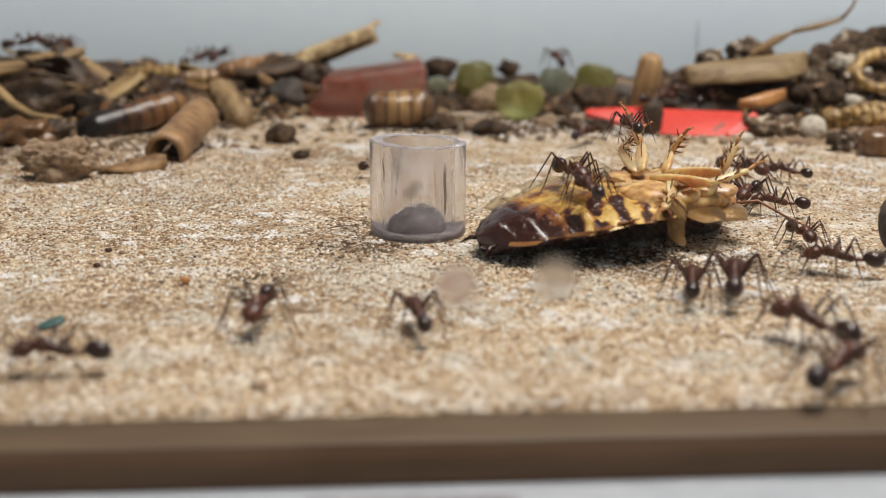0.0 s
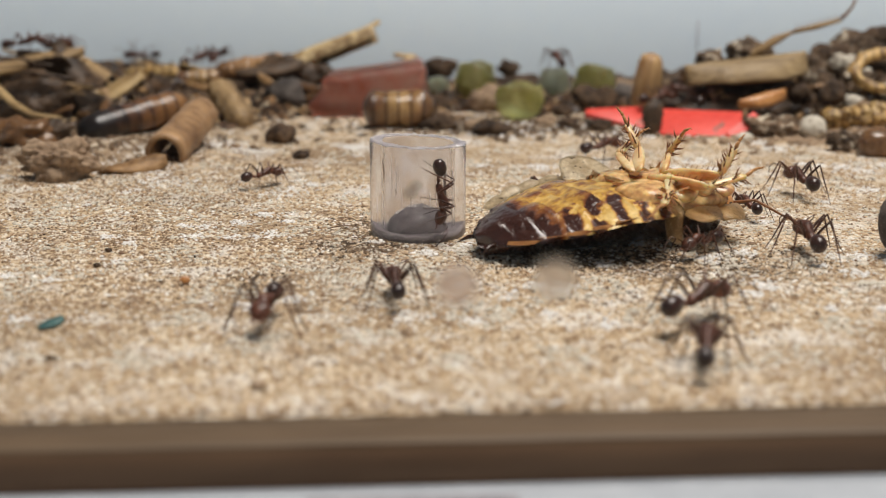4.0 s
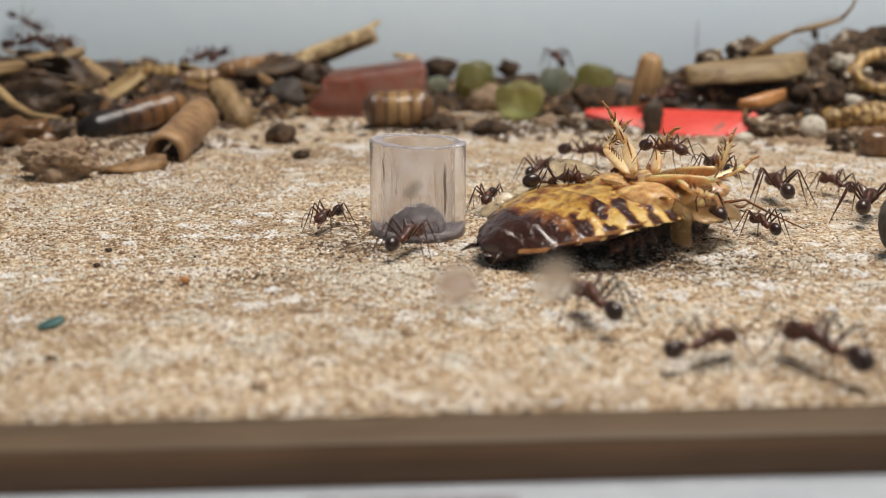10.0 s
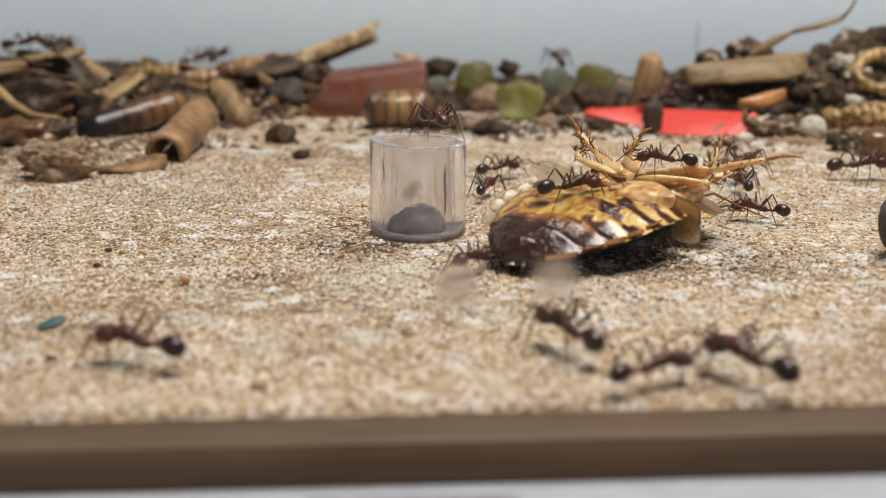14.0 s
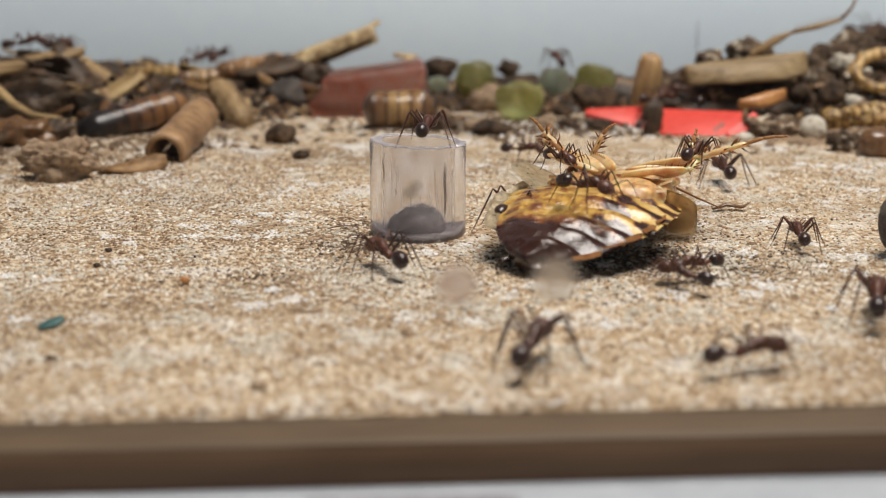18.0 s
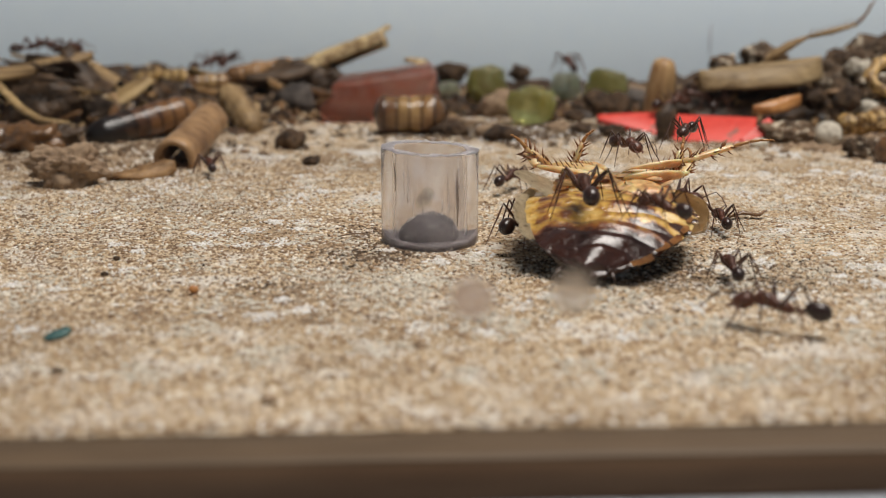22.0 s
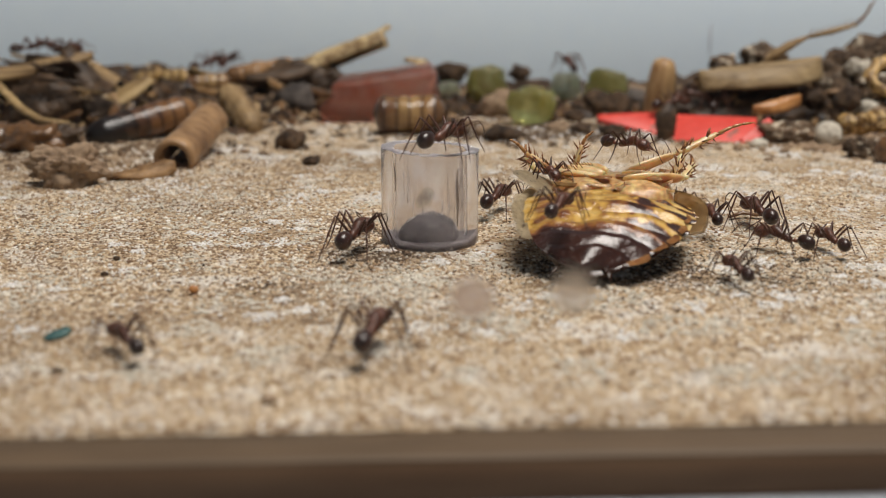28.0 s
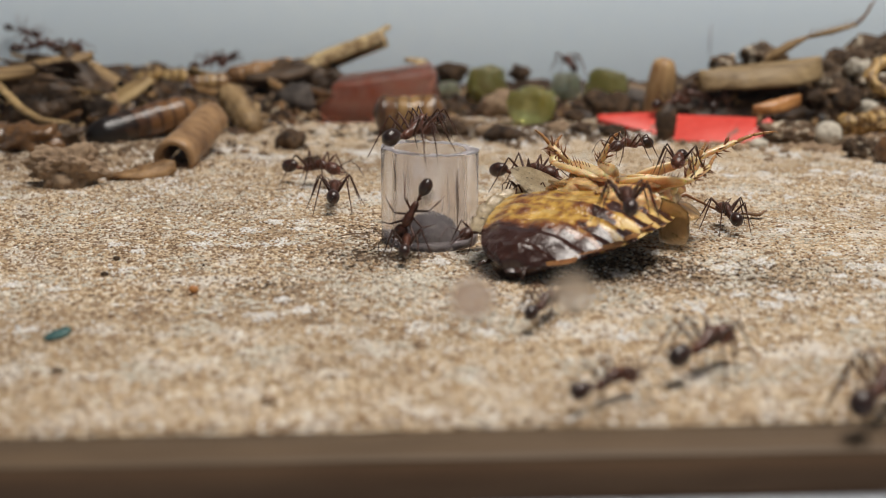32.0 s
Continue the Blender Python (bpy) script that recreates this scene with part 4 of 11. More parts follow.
def tufts(count, seed, y0, y1, wide, deep):
    """Places that gather in small tight patches."""
    pick = random.Random(seed)
    spots = []
    while len(spots) < count:
        y = pick.uniform(y0, y1)
        x = pick.uniform(-0.40, 0.40) * y
        if y > rail_y(x) + 2:
            spots.append((x, y, pick.uniform(0.35, 1.0)))

    def place(rnd):
        x, y, k = rnd.choice(spots)
        return x + rnd.gauss(0, wide * k), y + rnd.gauss(0, deep * k)
    return place


joined_bits("chalk_crumbs", "white chalk flecks in small patches on the sand", 5200, 71, tufts(95, 5, 96, 172, 0.9, 0.9), (0.08, 0.26), CHALK)
joined_bits("chalk_crumbs", "white chalk dust in patches before the heap", 2600, 72, tufts(30, 6, 150, 200, 2.2, 2.6), (0.10, 0.30), CHALK)
joined_bits("brown_grit", "brown dirt flecks in small patches on the sand", 2600, 73, tufts(60, 7, 92, 165, 0.8, 0.9), (0.06, 0.2), CLUMP)
joined_bits("heap_grit", "brown soil crumbs strewn before the gel lumps", 1100, 74, spread(14, 207, 17, 6), (0.25, 0.85), CRUMB)
joined_bits("heap_grit", "pale crumbs strewn before the gel lumps", 500, 75, spread(16, 205, 18, 7), (0.2, 0.6), CHALK)
joined_bits("heap_grit", "mixed pale and brown crumbs before the heap", 700, 76, spread(60, 198, 12, 7), (0.3, 0.95), CLUMP)
joined_bits("heap_grit", "brown crumbs before the heap", 800, 77, spread(-58, 190, 14, 9), (0.2, 0.8), CRUMB)


def chip_material():
    m = bpy.data.materials.new("heap_chips")
    m.use_nodes = True
    n, l = m.node_tree.nodes, m.node_tree.links
    geo, ramp = n.new("ShaderNodeNewGeometry"), n.new("ShaderNodeValToRGB")
    e = ramp.color_ramp.elements
    e[0].position, e[0].color = 0.0, rgb((0.012, 0.007, 0.005))
    e[1].position, e[1].color = 1.0, rgb((0.62, 0.52, 0.38))
    for p, c in ((0.30, (0.045, 0.024, 0.013)), (0.60, (0.11, 0.055, 0.025)), (0.80, (0.26, 0.145, 0.062)), (0.92, (0.42, 0.27, 0.12))):
        e.new(p).color = rgb(c)
    l.new(geo.outputs["Random Per Island"], ramp.inputs["Fac"])
    l.new(ramp.outputs["Color"], n["Principled BSDF"].inputs["Base Color"])
    n["Principled BSDF"].inputs["Roughness"].default_value = 0.5
    return m


joined_bits("dark_grit", "brown dirt grit spread on the sand", 260, 31, spread(-16.5, 110.5, 1.6, 1.5), (0.06, 0.18), DIRT)
joined_bits("dark_grit", "brown dirt grit spread on the sand", 420, 32, spread(-9.5, 132, 3.4, 5.5), (0.06, 0.17), DIRT)
joined_bits("white_grit", "white chalk crumbs spread on the sand", 420, 33, spread(-6.5, 110, 3.0, 2.4), (0.08, 0.22), PALESTONE)
joined_bits("white_grit", "white chalk crumbs spread on the sand", 500, 34, spread(-30, 140, 9, 9), (0.08, 0.2), PALESTONE)
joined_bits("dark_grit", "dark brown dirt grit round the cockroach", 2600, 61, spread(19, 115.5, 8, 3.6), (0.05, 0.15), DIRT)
# fine dark grains in a narrow band under the cockroach
joined_bits("dark_grit", "dark grains gathered under the cockroach", 3600, 64, spread(15.5, 117.8, 5, 2.0), (0.05, 0.16), DIRT)
joined_bits("brown_grit", "reddish brown dirt crumbs beside the cockroach", 1500, 62, spread(28, 114, 4.5, 4), (0.05, 0.14), CRUMB)
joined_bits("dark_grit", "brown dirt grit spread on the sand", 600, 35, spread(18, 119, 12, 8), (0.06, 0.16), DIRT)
stem("insect_leg_bit", "small brown broken insect leg on the sand", "insect leg", [(31.5, 139, 0.4), (33.2, 139.6, 0.8), (35, 139.2, 0.6), (36.2, 140.4, 0.9)], [0.2, 0.4, 0.32, 0.08], MIDCASE)
stem("hair_bit", "thin dark hair lying on the sand", "hair", [(-12.6, 129.4, 0.3), (-11.2, 130.2, 0.45), (-9.9, 130.3, 0.4), (-9.2, 129.6, 0.3)], [0.08, 0.14, 0.12, 0.05], MIDCASE)


def heap_chips():
    """Countless chips of shell, straw and soil strewn over the bank, as one mesh."""
    rnd = random.Random(23)
    vs, fs = [], []
    box = [(a, b, c) for a in (-1, 1) for b in (-1, 1) for c in (-1, 1)]
    faces = ((0, 1, 3, 2), (4, 6, 7, 5), (0, 4, 5, 1), (2, 3, 7, 6), (0, 2, 6, 4), (1, 5, 7, 3))
    for _ in range(5200):
        x = rnd.uniform(-92, 92)
        near = 203 + 22 * max(0, 1 - max(0, abs(x - 6) - 28) / 16)
        y = near + (252 - near) * rnd.random() ** 1.2
        rise = max(0, min(1, (y - near) / 14))
        z = rise * (2.0 + 4.2 * max(0, min(1, (abs(x) - 34) / 26))) * rnd.uniform(0.5, 1.15) + 0.1
        long_, wide, flat = rnd.uniform(0.4, 2.0) * rnd.uniform(0.5, 1.2), rnd.uniform(0.2, 0.75), rnd.uniform(0.08, 0.4)
        turn, o = Euler((rnd.uniform(-0.9, 0.9), rnd.uniform(-0.7, 0.7), rnd.uniform(0, 6.3))).to_matrix(), len(vs)
        for a, b, c in box:
            p = turn @ Vector((a * long_ * rnd.uniform(0.6, 1), b * wide * rnd.uniform(0.5, 1), c * flat))
            vs.append(((x + p.x) * K, (y + p.y) * K, (max(0.05, z + p.z)) * K))
        fs += [[o + i for i in f] for f in faces]
    me = bpy.data.meshes.new("heap_chips")
    me.from_pydata(vs, [], fs)
    me.materials.append(chip_material())
    return tagged(new("heap_chips", me), "chips of shell, straw and soil over the heap", "debris", kind="stuff")


heap_chips()

# ---- the front pane and its smears ----
PANE = surface("clear_pane", (0.85, 0.88, 0.9), (0.9, 0.92, 0.93), 4, 20, 0.2, 0.0)
PANE.node_tree.nodes["Principled BSDF"].inputs["Alpha"].default_value = 0.004
PANE.node_tree.nodes["Principled BSDF"].inputs["Specular IOR Level"].default_value = 0.0


def front_pane():
    t = thing("front_pane", "clear front pane with two dull smears", "pane", at(0, 74.4, 0.0, 0, 0, 3.29), kind="structure")
    bm = bmesh.new()
    slab(bm, (290, 0.8, 42), (0, 0, 21), 0.1, 1)
    part("glass", bm, PANE, t).visible_shadow = False
    for x, z, w, h, c, a in ((0.9, 9.6, 1.85, 1.2, (0.95, 0.72, 0.56), 0.55), (7.1, 9.8, 1.35, 1.25, (0.96, 0.76, 0.56), 0.55)):
        bm = bmesh.new()
        egg(bm, (0, 0, 0), (1.9 * w, 0.02, 1.9 * h), 32, 16)
        part("smear", bm, smear_material("dull_smear", c, a), t, "dull greyish smear", at(x, -0.44, z)).visible_shadow = False
    return t


front_pane()


# ---- cockroach on its back ----
def roach_leg(t, base, femur, shin, foot, scale=1.0):
    """One folded leg in its own space: flat thigh, spiny shin and foot."""
    bm = bmesh.new()
    b, f, s, e = Vector((0, 0, 0)), Vector(femur), Vector(shin), Vector(foot)
    sweep(bm, [b, b.lerp(f, 0.12), b.lerp(f, 0.35), b.lerp(f, 0.7), b.lerp(f, 0.93), f],
          [0.35 * scale, 0.62 * scale, 0.80 * scale, 0.72 * scale, 0.52 * scale, 0.25 * scale], 14, 0.5, up=(0.3, 0.8, 0.4))
    leg = part("leg", bm, PALE, t, m=at(*base))
    bm = bmesh.new()
    sweep(bm, [f, f.lerp(s, 0.06), f.lerp(s, 0.25), f.lerp(s, 0.8), f.lerp(s, 0.96), s], [0.2, 0.42 * scale, 0.5 * scale, 0.42 * scale, 0.36 * scale, 0.15], 10, 0.7)
    part("shin", bm, PALE, leg)
    bm = bmesh.new()
    j1, j2 = s.lerp(e, 0.45) + Vector((0, 0, 0.2)), s.lerp(e, 0.75) + Vector((0, 0, 0.15))
    for a, c, r in ((s, j1, 0.2), (j1, j2, 0.17), (j2, e, 0.14)):
        sweep(bm, [a, a.lerp(c, 0.15), a.lerp(c, 0.85), c], [r * 0.5 * scale, r * scale, r * 0.9 * scale, r * 0.5 * scale], 7)
    d2 = (e - s).normalized()
    sweep(bm, [e, e + d2 * 0.3 + Vector((0.2, 0.15, 0)), e + d2 * 0.45 + Vector((0.35, 0.2, -0.3))], [0.09, 0.06, 0.01], 5)
    sweep(bm, [e, e + d2 * 0.3 + Vector((-0.2, -0.15, 0)), e + d2 * 0.45 + Vector((-0.35, -0.2, -0.3))], [0.09, 0.06, 0.01], 5)
    part("foot", bm, RUST, leg)
    rnd = random.Random(int(base[0] * 7) + int(base[1] * 3))
    bm = bmesh.new()
    d = (s - f).normalized()
    for k in range(24):
        p = f.lerp(s, 0.10 + 0.90 * k / 24)
        out = d.cross(Vector((rnd.uniform(-1, 1), rnd.uniform(-1, 1), rnd.uniform(-1, 1)))).normalized()
        g = rnd.uniform(0.7, 1.15)
        sweep(bm, [p + out * 0.28, p + out * 0.7 * g + d * 0.25, p + out * 1.05 * g + d * 0.6], [0.10, 0.07, 0.012], 5)
    d = (f - b).normalized()
    for k in range(6):
        p = b.lerp(f, 0.35 + 0.6 * k / 6)
        sweep(bm, [p + Vector((0, 0, 0.35)), p + Vector((0.1, 0.1, 0.95)) + d * 0.3], [0.07, 0.012], 5)
    part("spines", bm, SPINE, leg)
    return leg


def segment_material():
    """A belly plate: golden along the middle, dark glossy fields on the flanks, red-brown and black at the tail."""
    m = bpy.data.materials.new("belly_plate")
    m.use_nodes = True
    n, l = m.node_tree.nodes, m.node_tree.links
    b = n["Principled BSDF"]
    co, sp = n.new("ShaderNodeTexCoord"), n.new("ShaderNodeSeparateXYZ")
    l.new(co.outputs["Object"], sp.inputs[0])

    def noise_node(size, detail):
        q = n.new("ShaderNodeTexNoise")
        q.inputs["Scale"].default_value, q.inputs["Detail"].default_value = 1000 / size, detail
        l.new(co.outputs["Object"], q.inputs["Vector"])
        return q.outputs["Fac"]

    def math_node(op, a, b=None, c=None):
        q = n.new("ShaderNodeMath")
        q.operation = op
        for i, v in enumerate((a, b, c)):
            if v is None:
                continue
            if isinstance(v, (int, float)):
                q.inputs[i].default_value = v
            else:
                l.new(v, q.inputs[i])
        return q.outputs[0]

    def band(v, a, b_, top=1.0):
        q = n.new("ShaderNodeMapRange")
        q.interpolation_type = "SMOOTHSTEP"
        q.inputs[1].default_value, q.inputs[2].default_value, q.inputs[4].default_value = a, b_, top
        l.new(v, q.inputs[0])
        return q.outputs[0]

    fine, broad = noise_node(0.9, 5), noise_node(2.3, 3)
    wav = math_node("MULTIPLY_ADD", math_node("SUBTRACT", broad, 0.5), 0.004, sp.outputs["X"])
    tail = band(math_node("MULTIPLY_ADD", sp.outputs["Y"], 0.12, wav), -0.0076, -0.0112, 0.58)
    away = math_node("ABSOLUTE", math_node("ADD", sp.outputs["Y"], 0.0008))
    flank = band(away, 0.0012, 0.0036)
    rim = band(math_node("ABSOLUTE", sp.outputs["Y"]), 0.0054, 0.0072, 0.28)
    step = math_node("FRACT", math_node("MULTIPLY", math_node("MULTIPLY_ADD", away, 0.30, sp.outputs["X"]), 1 / 0.0023))
    field = math_node("MULTIPLY", band(step, 0.10, 0.45), math_node("SUBTRACT", 1.0, band(step, 0.60, 1.0)))
    dark = math_node("MULTIPLY", math_node("MULTIPLY", flank, field), math_node("MULTIPLY", band(broad, 0.34, 0.52), math_node("MULTIPLY_ADD", band(sp.outputs["Y"], 0.001, -0.002), 0.74, 0.14)))
    base = math_node("SUBTRACT", math_node("ADD", tail, dark), rim)
    tot = math_node("ADD", base, math_node("ADD", math_node("MULTIPLY", fine, 0.55), math_node("MULTIPLY", broad, 0.75)))
    ramp = n.new("ShaderNodeValToRGB")
    e = ramp.color_ramp.elements
    e[0].position, e[0].color = 0.38, rgb((0.80, 0.57, 0.22))
    e[1].position, e[1].color = 1.0, rgb((0.042, 0.011, 0.005))
    e.new(0.62).color = rgb((0.62, 0.36, 0.07))
    e.new(0.78).color = rgb((0.26, 0.095, 0.024))
    e.new(0.90).color = rgb((0.15, 0.045, 0.014))
    l.new(tot, ramp.inputs["Fac"])
    l.new(ramp.outputs["Color"], b.inputs["Base Color"])
    b.inputs["Roughness"].default_value, b.inputs["Specular IOR Level"].default_value = 0.30, 0.4
    b.inputs["Coat Weight"].default_value, b.inputs["Coat Roughness"].default_value, b.inputs["Coat IOR"].default_value = 0.7, 0.20, 1.58
    bp = n.new("ShaderNodeBump")
    bp.inputs["Strength"].default_value, bp.inputs["Distance"].default_value = 0.85, 0.0012
    l.new(math_node("MULTIPLY_ADD", fine, 0.18, broad), bp.inputs["Height"]), l.new(bp.outputs["Normal"], b.inputs["Normal"])
    return m


BELLY = segment_material()
AMBER = surface("amber_shell", (0.30, 0.10, 0.018), (0.86, 0.57, 0.25), 0.7, 2.0, 0.42, 0.6, coat=0.22, skin=0.8, clear=0.15, vary=0.10, low=0.34, high=0.62)
PALE = surface("pale_shell", (0.56, 0.29, 0.09), (0.88, 0.66, 0.36), 0.9, 2.4, 0.44, 0.3, coat=0.15, skin=0.8, clear=0.15, vary=0.10)
RUST = surface("rust_foot", (0.30, 0.11, 0.03), (0.55, 0.28, 0.09), 0.5, 1.4, 0.35, 0.2, coat=0.3)
PLATE = surface("clear_amber_plate", (0.42, 0.23, 0.07), (0.72, 0.50, 0.22), 0.8, 3, 0.30, 0.25, clear=0.6, coat=0.4, spot=(0.10, 0.05, 0.02), spot_size=0.6, spot_cut=0.68)
GREYPLATE = surface("pale_grey_plate", (0.42, 0.32, 0.18), (0.76, 0.66, 0.48), 0.7, 2.5, 0.32, 0.3, clear=0.35, coat=0.5, spot=(0.08, 0.05, 0.03), spot_size=0.6, spot_cut=0.64)


def sheet(bm, point, nu, nv, thick):
    """A thin sheet from point(u, v), u from -1 to 1 and v from 0 to 1."""
    g = [[bm.verts.new(point(2 * i / nu - 1, j / nv)) for j in range(nv + 1)] for i in range(nu + 1)]
    fs = [bm.faces.new((g[i][j], g[i + 1][j], g[i + 1][j + 1], g[i][j + 1])) for i in range(nu) for j in range(nv)]
    bmesh.ops.solidify(bm, geom=fs, thickness=thick)
    bmesh.ops.recalc_face_normals(bm, faces=bm.faces)
    return bm


def build_cockroach():
    t = thing("cockroach", "dead tan and dark brown cockroach lying on its back", "cockroach", at(18.2, 122.5, 0, 0, 0, 24))

    def half_width(x):
        s = max(0.0, min(1.0, (x + 14.2) / 17.0))
        return 0.4 + 7.6 * math.sin(math.pi * min(0.5, s * 0.72)) ** 0.58 * (1 - 0.12 * max(0, s - 0.72) / 0.28)

    def rim(x):
        return 2.0 + 2.8 * max(0, min(1, (x + 14) / 11)) ** 0.8

    rnd = random.Random(12)
    edges = [-14.2, -12.7, -10.6, -8.4, -6.2, -4.0, -1.9, 0.1, 1.6]
    for k in range(8):
        x0, x1 = edges[k], edges[k + 1] + 0.5
        bm = bmesh.new()
        rows = []
        dents = [rnd.uniform(-0.26, 0.26) for _ in range(6)]
        for i in range(6):
            s = i / 5
            x = x0 + (x1 - x0) * s
            w = half_width(x)
            rise = 0.30 + 0.55 * max(0.02, min(1, (x + 14.5) / 11.0)) ** 0.5 * (1 - 0.85 * max(0, (x + 3.5) / 6.5))
            z0 = rim(x)
            row = []
            for j in range(33):
                u = math.cos(math.pi * j / 32)
                q = (u + 1) * 2.5
                dent = dents[int(q)] * (1 - q % 1) + dents[min(5, int(q) + 1)] * (q % 1)
                off = (u - 0.42) / (0.58 if u > 0.42 else 1.42)
                z = z0 + rise * (1 - abs(off) ** 1.45) + (0.3 + 0.85 * max(0, min(1, (0.25 - u) / 0.7))) * (s - 0.4) * (1 - u ** 4) + dent * (1 - u * u) + 0.15 * noise.noise(Vector((x * 0.8, u * 4.2, k * 2.3)))
                row.append(bm.verts.new((x - 1.0 * (1 - u * u) + 0.8 - 0.5 * (1 - s) * abs(u) ** 6, w * u * (1.03 - 0.05 * s) * (1.08 if u < 0 else 1), z - 0.8 * max(0, -u) ** 1.5)))
            for j in range(1, 12):
                u = -math.cos(math.pi * j / 12)
                row.append(bm.verts.new((x, w * 0.95 * u * (1.08 if u < 0 else 1), z0 - 0.22 - 0.3 * (1 - u * u) - 0.8 * max(0, -u) ** 1.5)))
            rows.append(row)
        m_ = len(rows[0])
        for a, b in zip(rows, rows[1:]):
            for j in range(m_):
                bm.faces.new((a[j], a[(j + 1) % m_], b[(j + 1) % m_], b[j]))
        bm.faces.new(rows[0]), bm.faces.new(rows[-1])
        bmesh.ops.recalc_face_normals(bm, faces=bm.faces)
        part("belly_plate", bm, BELLY, t)
        # thin translucent rims that stand out along both flanks
        if 1 <= k <= 6:
            for s_ in (-1, 1) if k > 1 else (-1,):
                xm = (x0 + x1) / 2
                bm = bmesh.new()
                lift = rnd.uniform(0.0, 0.4) if s_ > 0 else rnd.uniform(-0.3, 0.2)
                sheet(bm, lambda u, v: (xm + u * (1.3 - 0.35 * v) - 0.7 * v, s_ * (half_width(xm + u) * 0.9 + (1.05 if s_ > 0 else 0.5) * v * (1 - 0.3 * u * u)) * (1 if s_ > 0 else 1.08), rim(xm) + (0.15 if s_ > 0 else -0.6) + lift * v + (0.45 if s_ > 0 else 0.12) * u), 5, 4, 0.14)
                part("flank_rim", bm, GREYPLATE if s_ > 0 else RUST, t)
    bm = bmesh.new()
    rows = []
    for i in range(19):
        x = -13.4 + 25.4 * i / 18
        w = (half_width(x) if x < 1 else 7.1 - 0.32 * (x - 1)) * (0.93 if x < 9 else 0.93 - 0.10 * (x - 9))
        zr = rim(x) - 0.2
        row = [bm.verts.new((x, w * u * (1.06 if u < 0 else 1), 0.12 + (zr - 0.12 - 0.8 * max(0, -u)) * abs(u) ** 2.0)) for u in (-math.cos(math.pi * k / 20) for k in range(21))]
        row += [bm.verts.new((x, w * 0.98 * u * (1.06 if u < 0 else 1), zr + 0.12 - 0.9 * max(0, -u))) for u in (math.cos(math.pi * k / 8) for k in range(1, 8))]
        rows.append(row)
    for a, b in zip(rows, rows[1:]):
        for j in range(28):
            bm.faces.new((a[j], a[(j + 1) % 28], b[(j + 1) % 28], b[j]))
    bm.faces.new(rows[0]), bm.faces.new(rows[-1])
    bmesh.ops.recalc_face_normals(bm, faces=bm.faces)
    part("back_shell", bm, DARKSHELL, t, "dark brown glossy back")
    bm = bmesh.new()
    egg(bm, (6.6, 0, 4.1), (6.0, 5.6, 2.2), 28, 18, 0.12, rough=0.12, freq=2.4, seed=5)
    part("thorax", bm, AMBER, t)
    # wing pads: the raised pale one and the drooping amber one, then the smaller ones in front
    for side, x, l, y0, y1, z0, z1, mat, lab in ((1, 1.2, 6.4, 3.2, 9.2, 4.8, 6.9, GREYPLATE, "pale grey speckled wing pad"),
                                                (1, 5.8, 4.6, 3.6, 8.6, 3.9, 4.4, PLATE, "translucent amber side plate"),
                                                (-1, 6.8, 4.6, 3.6, 8.4, 4.0, 3.2, PLATE, "translucent amber side plate"),
                                                (1, 10.2, 4.4, 2.6, 6.6, 3.4, 3.2, PLATE, "translucent amber side plate"),
                                                (-1, 10.6, 4.4, 2.6, 6.6, 3.4, 2.6, PLATE, "translucent amber side plate")):
        bm = bmesh.new()
        sheet(bm, lambda u, v: (x + u * l / 2 * (1 - 0.45 * v ** 3) - 0.5 * v, side * (y0 + (y1 - y0) * v * (1 - 0.14 * u * u)),
                                z0 + (z1 - z0) * v ** 1.5 + 0.4 * math.sin(v * 2.6) * (1 - u * u) + 0.2 * noise.noise(Vector((u, v * 2, x)))), 10, 8, 0.16)
        part("side_plate", bm, mat, t, lab)
    bm = bmesh.new()
    sheet(bm, lambda u, v: (2.2 - 0.3 * v + 0.35 * u * u + 0.25 * noise.noise(Vector((u * 2, v * 2, 4))), -6.2 - 3.4 * v * (1 - 0.12 * u * u), 3.6 + u * (2.1 - 0.6 * v * v * v) - 0.4 * v), 10, 8, 0.16)
    part("side_plate", bm, PLATE, t, "translucent amber wing pad")
    bm = bmesh.new()
    egg(bm, (12.4, 0, 3.0), (1.6, 1.8, 1.4), 16, 12)
    head = part("head", bm, ORANGE, t)
    for s in (-1, 1):
        bm = bmesh.new()
        egg(bm, (12.7, s * 1.4, 2.9), (0.55, 0.35, 0.7), 10, 8)
        part("eye", bm, GASTER, head, "black eye")
        bm = bmesh.new()
        sweep(bm, [(13.4, s * 0.9, 3.0), (15.4, s * 2.2, 3.4), (17.4, s * 4.2, 2.0), (20, s * 6.0, 0.6)], [0.2, 0.15, 0.12, 0.06], 6)
        part("antenna", bm, SPINE, t)
        bm = bmesh.new()
        sweep(bm, [(-12.8, s * 1.6, 1.6), (-14.0, s * 2.3, 1.4), (-14.9, s * 2.7, 0.9)], [0.28, 0.22, 0.05], 7)
        part("tail_feeler", bm, DARKSHELL, t)
        bm = bmesh.new()
        egg(bm, (2.9, s * 2.95, 4.6), (3.5, 3.3, 1.8), 40, 26, 0.10, Euler((s * -0.10, 0.10, s * -0.2)).to_matrix(), 0.13, 1.9, 7)
        part("rear_hip", bm, AMBER, t, "broad translucent orange-amber hip")
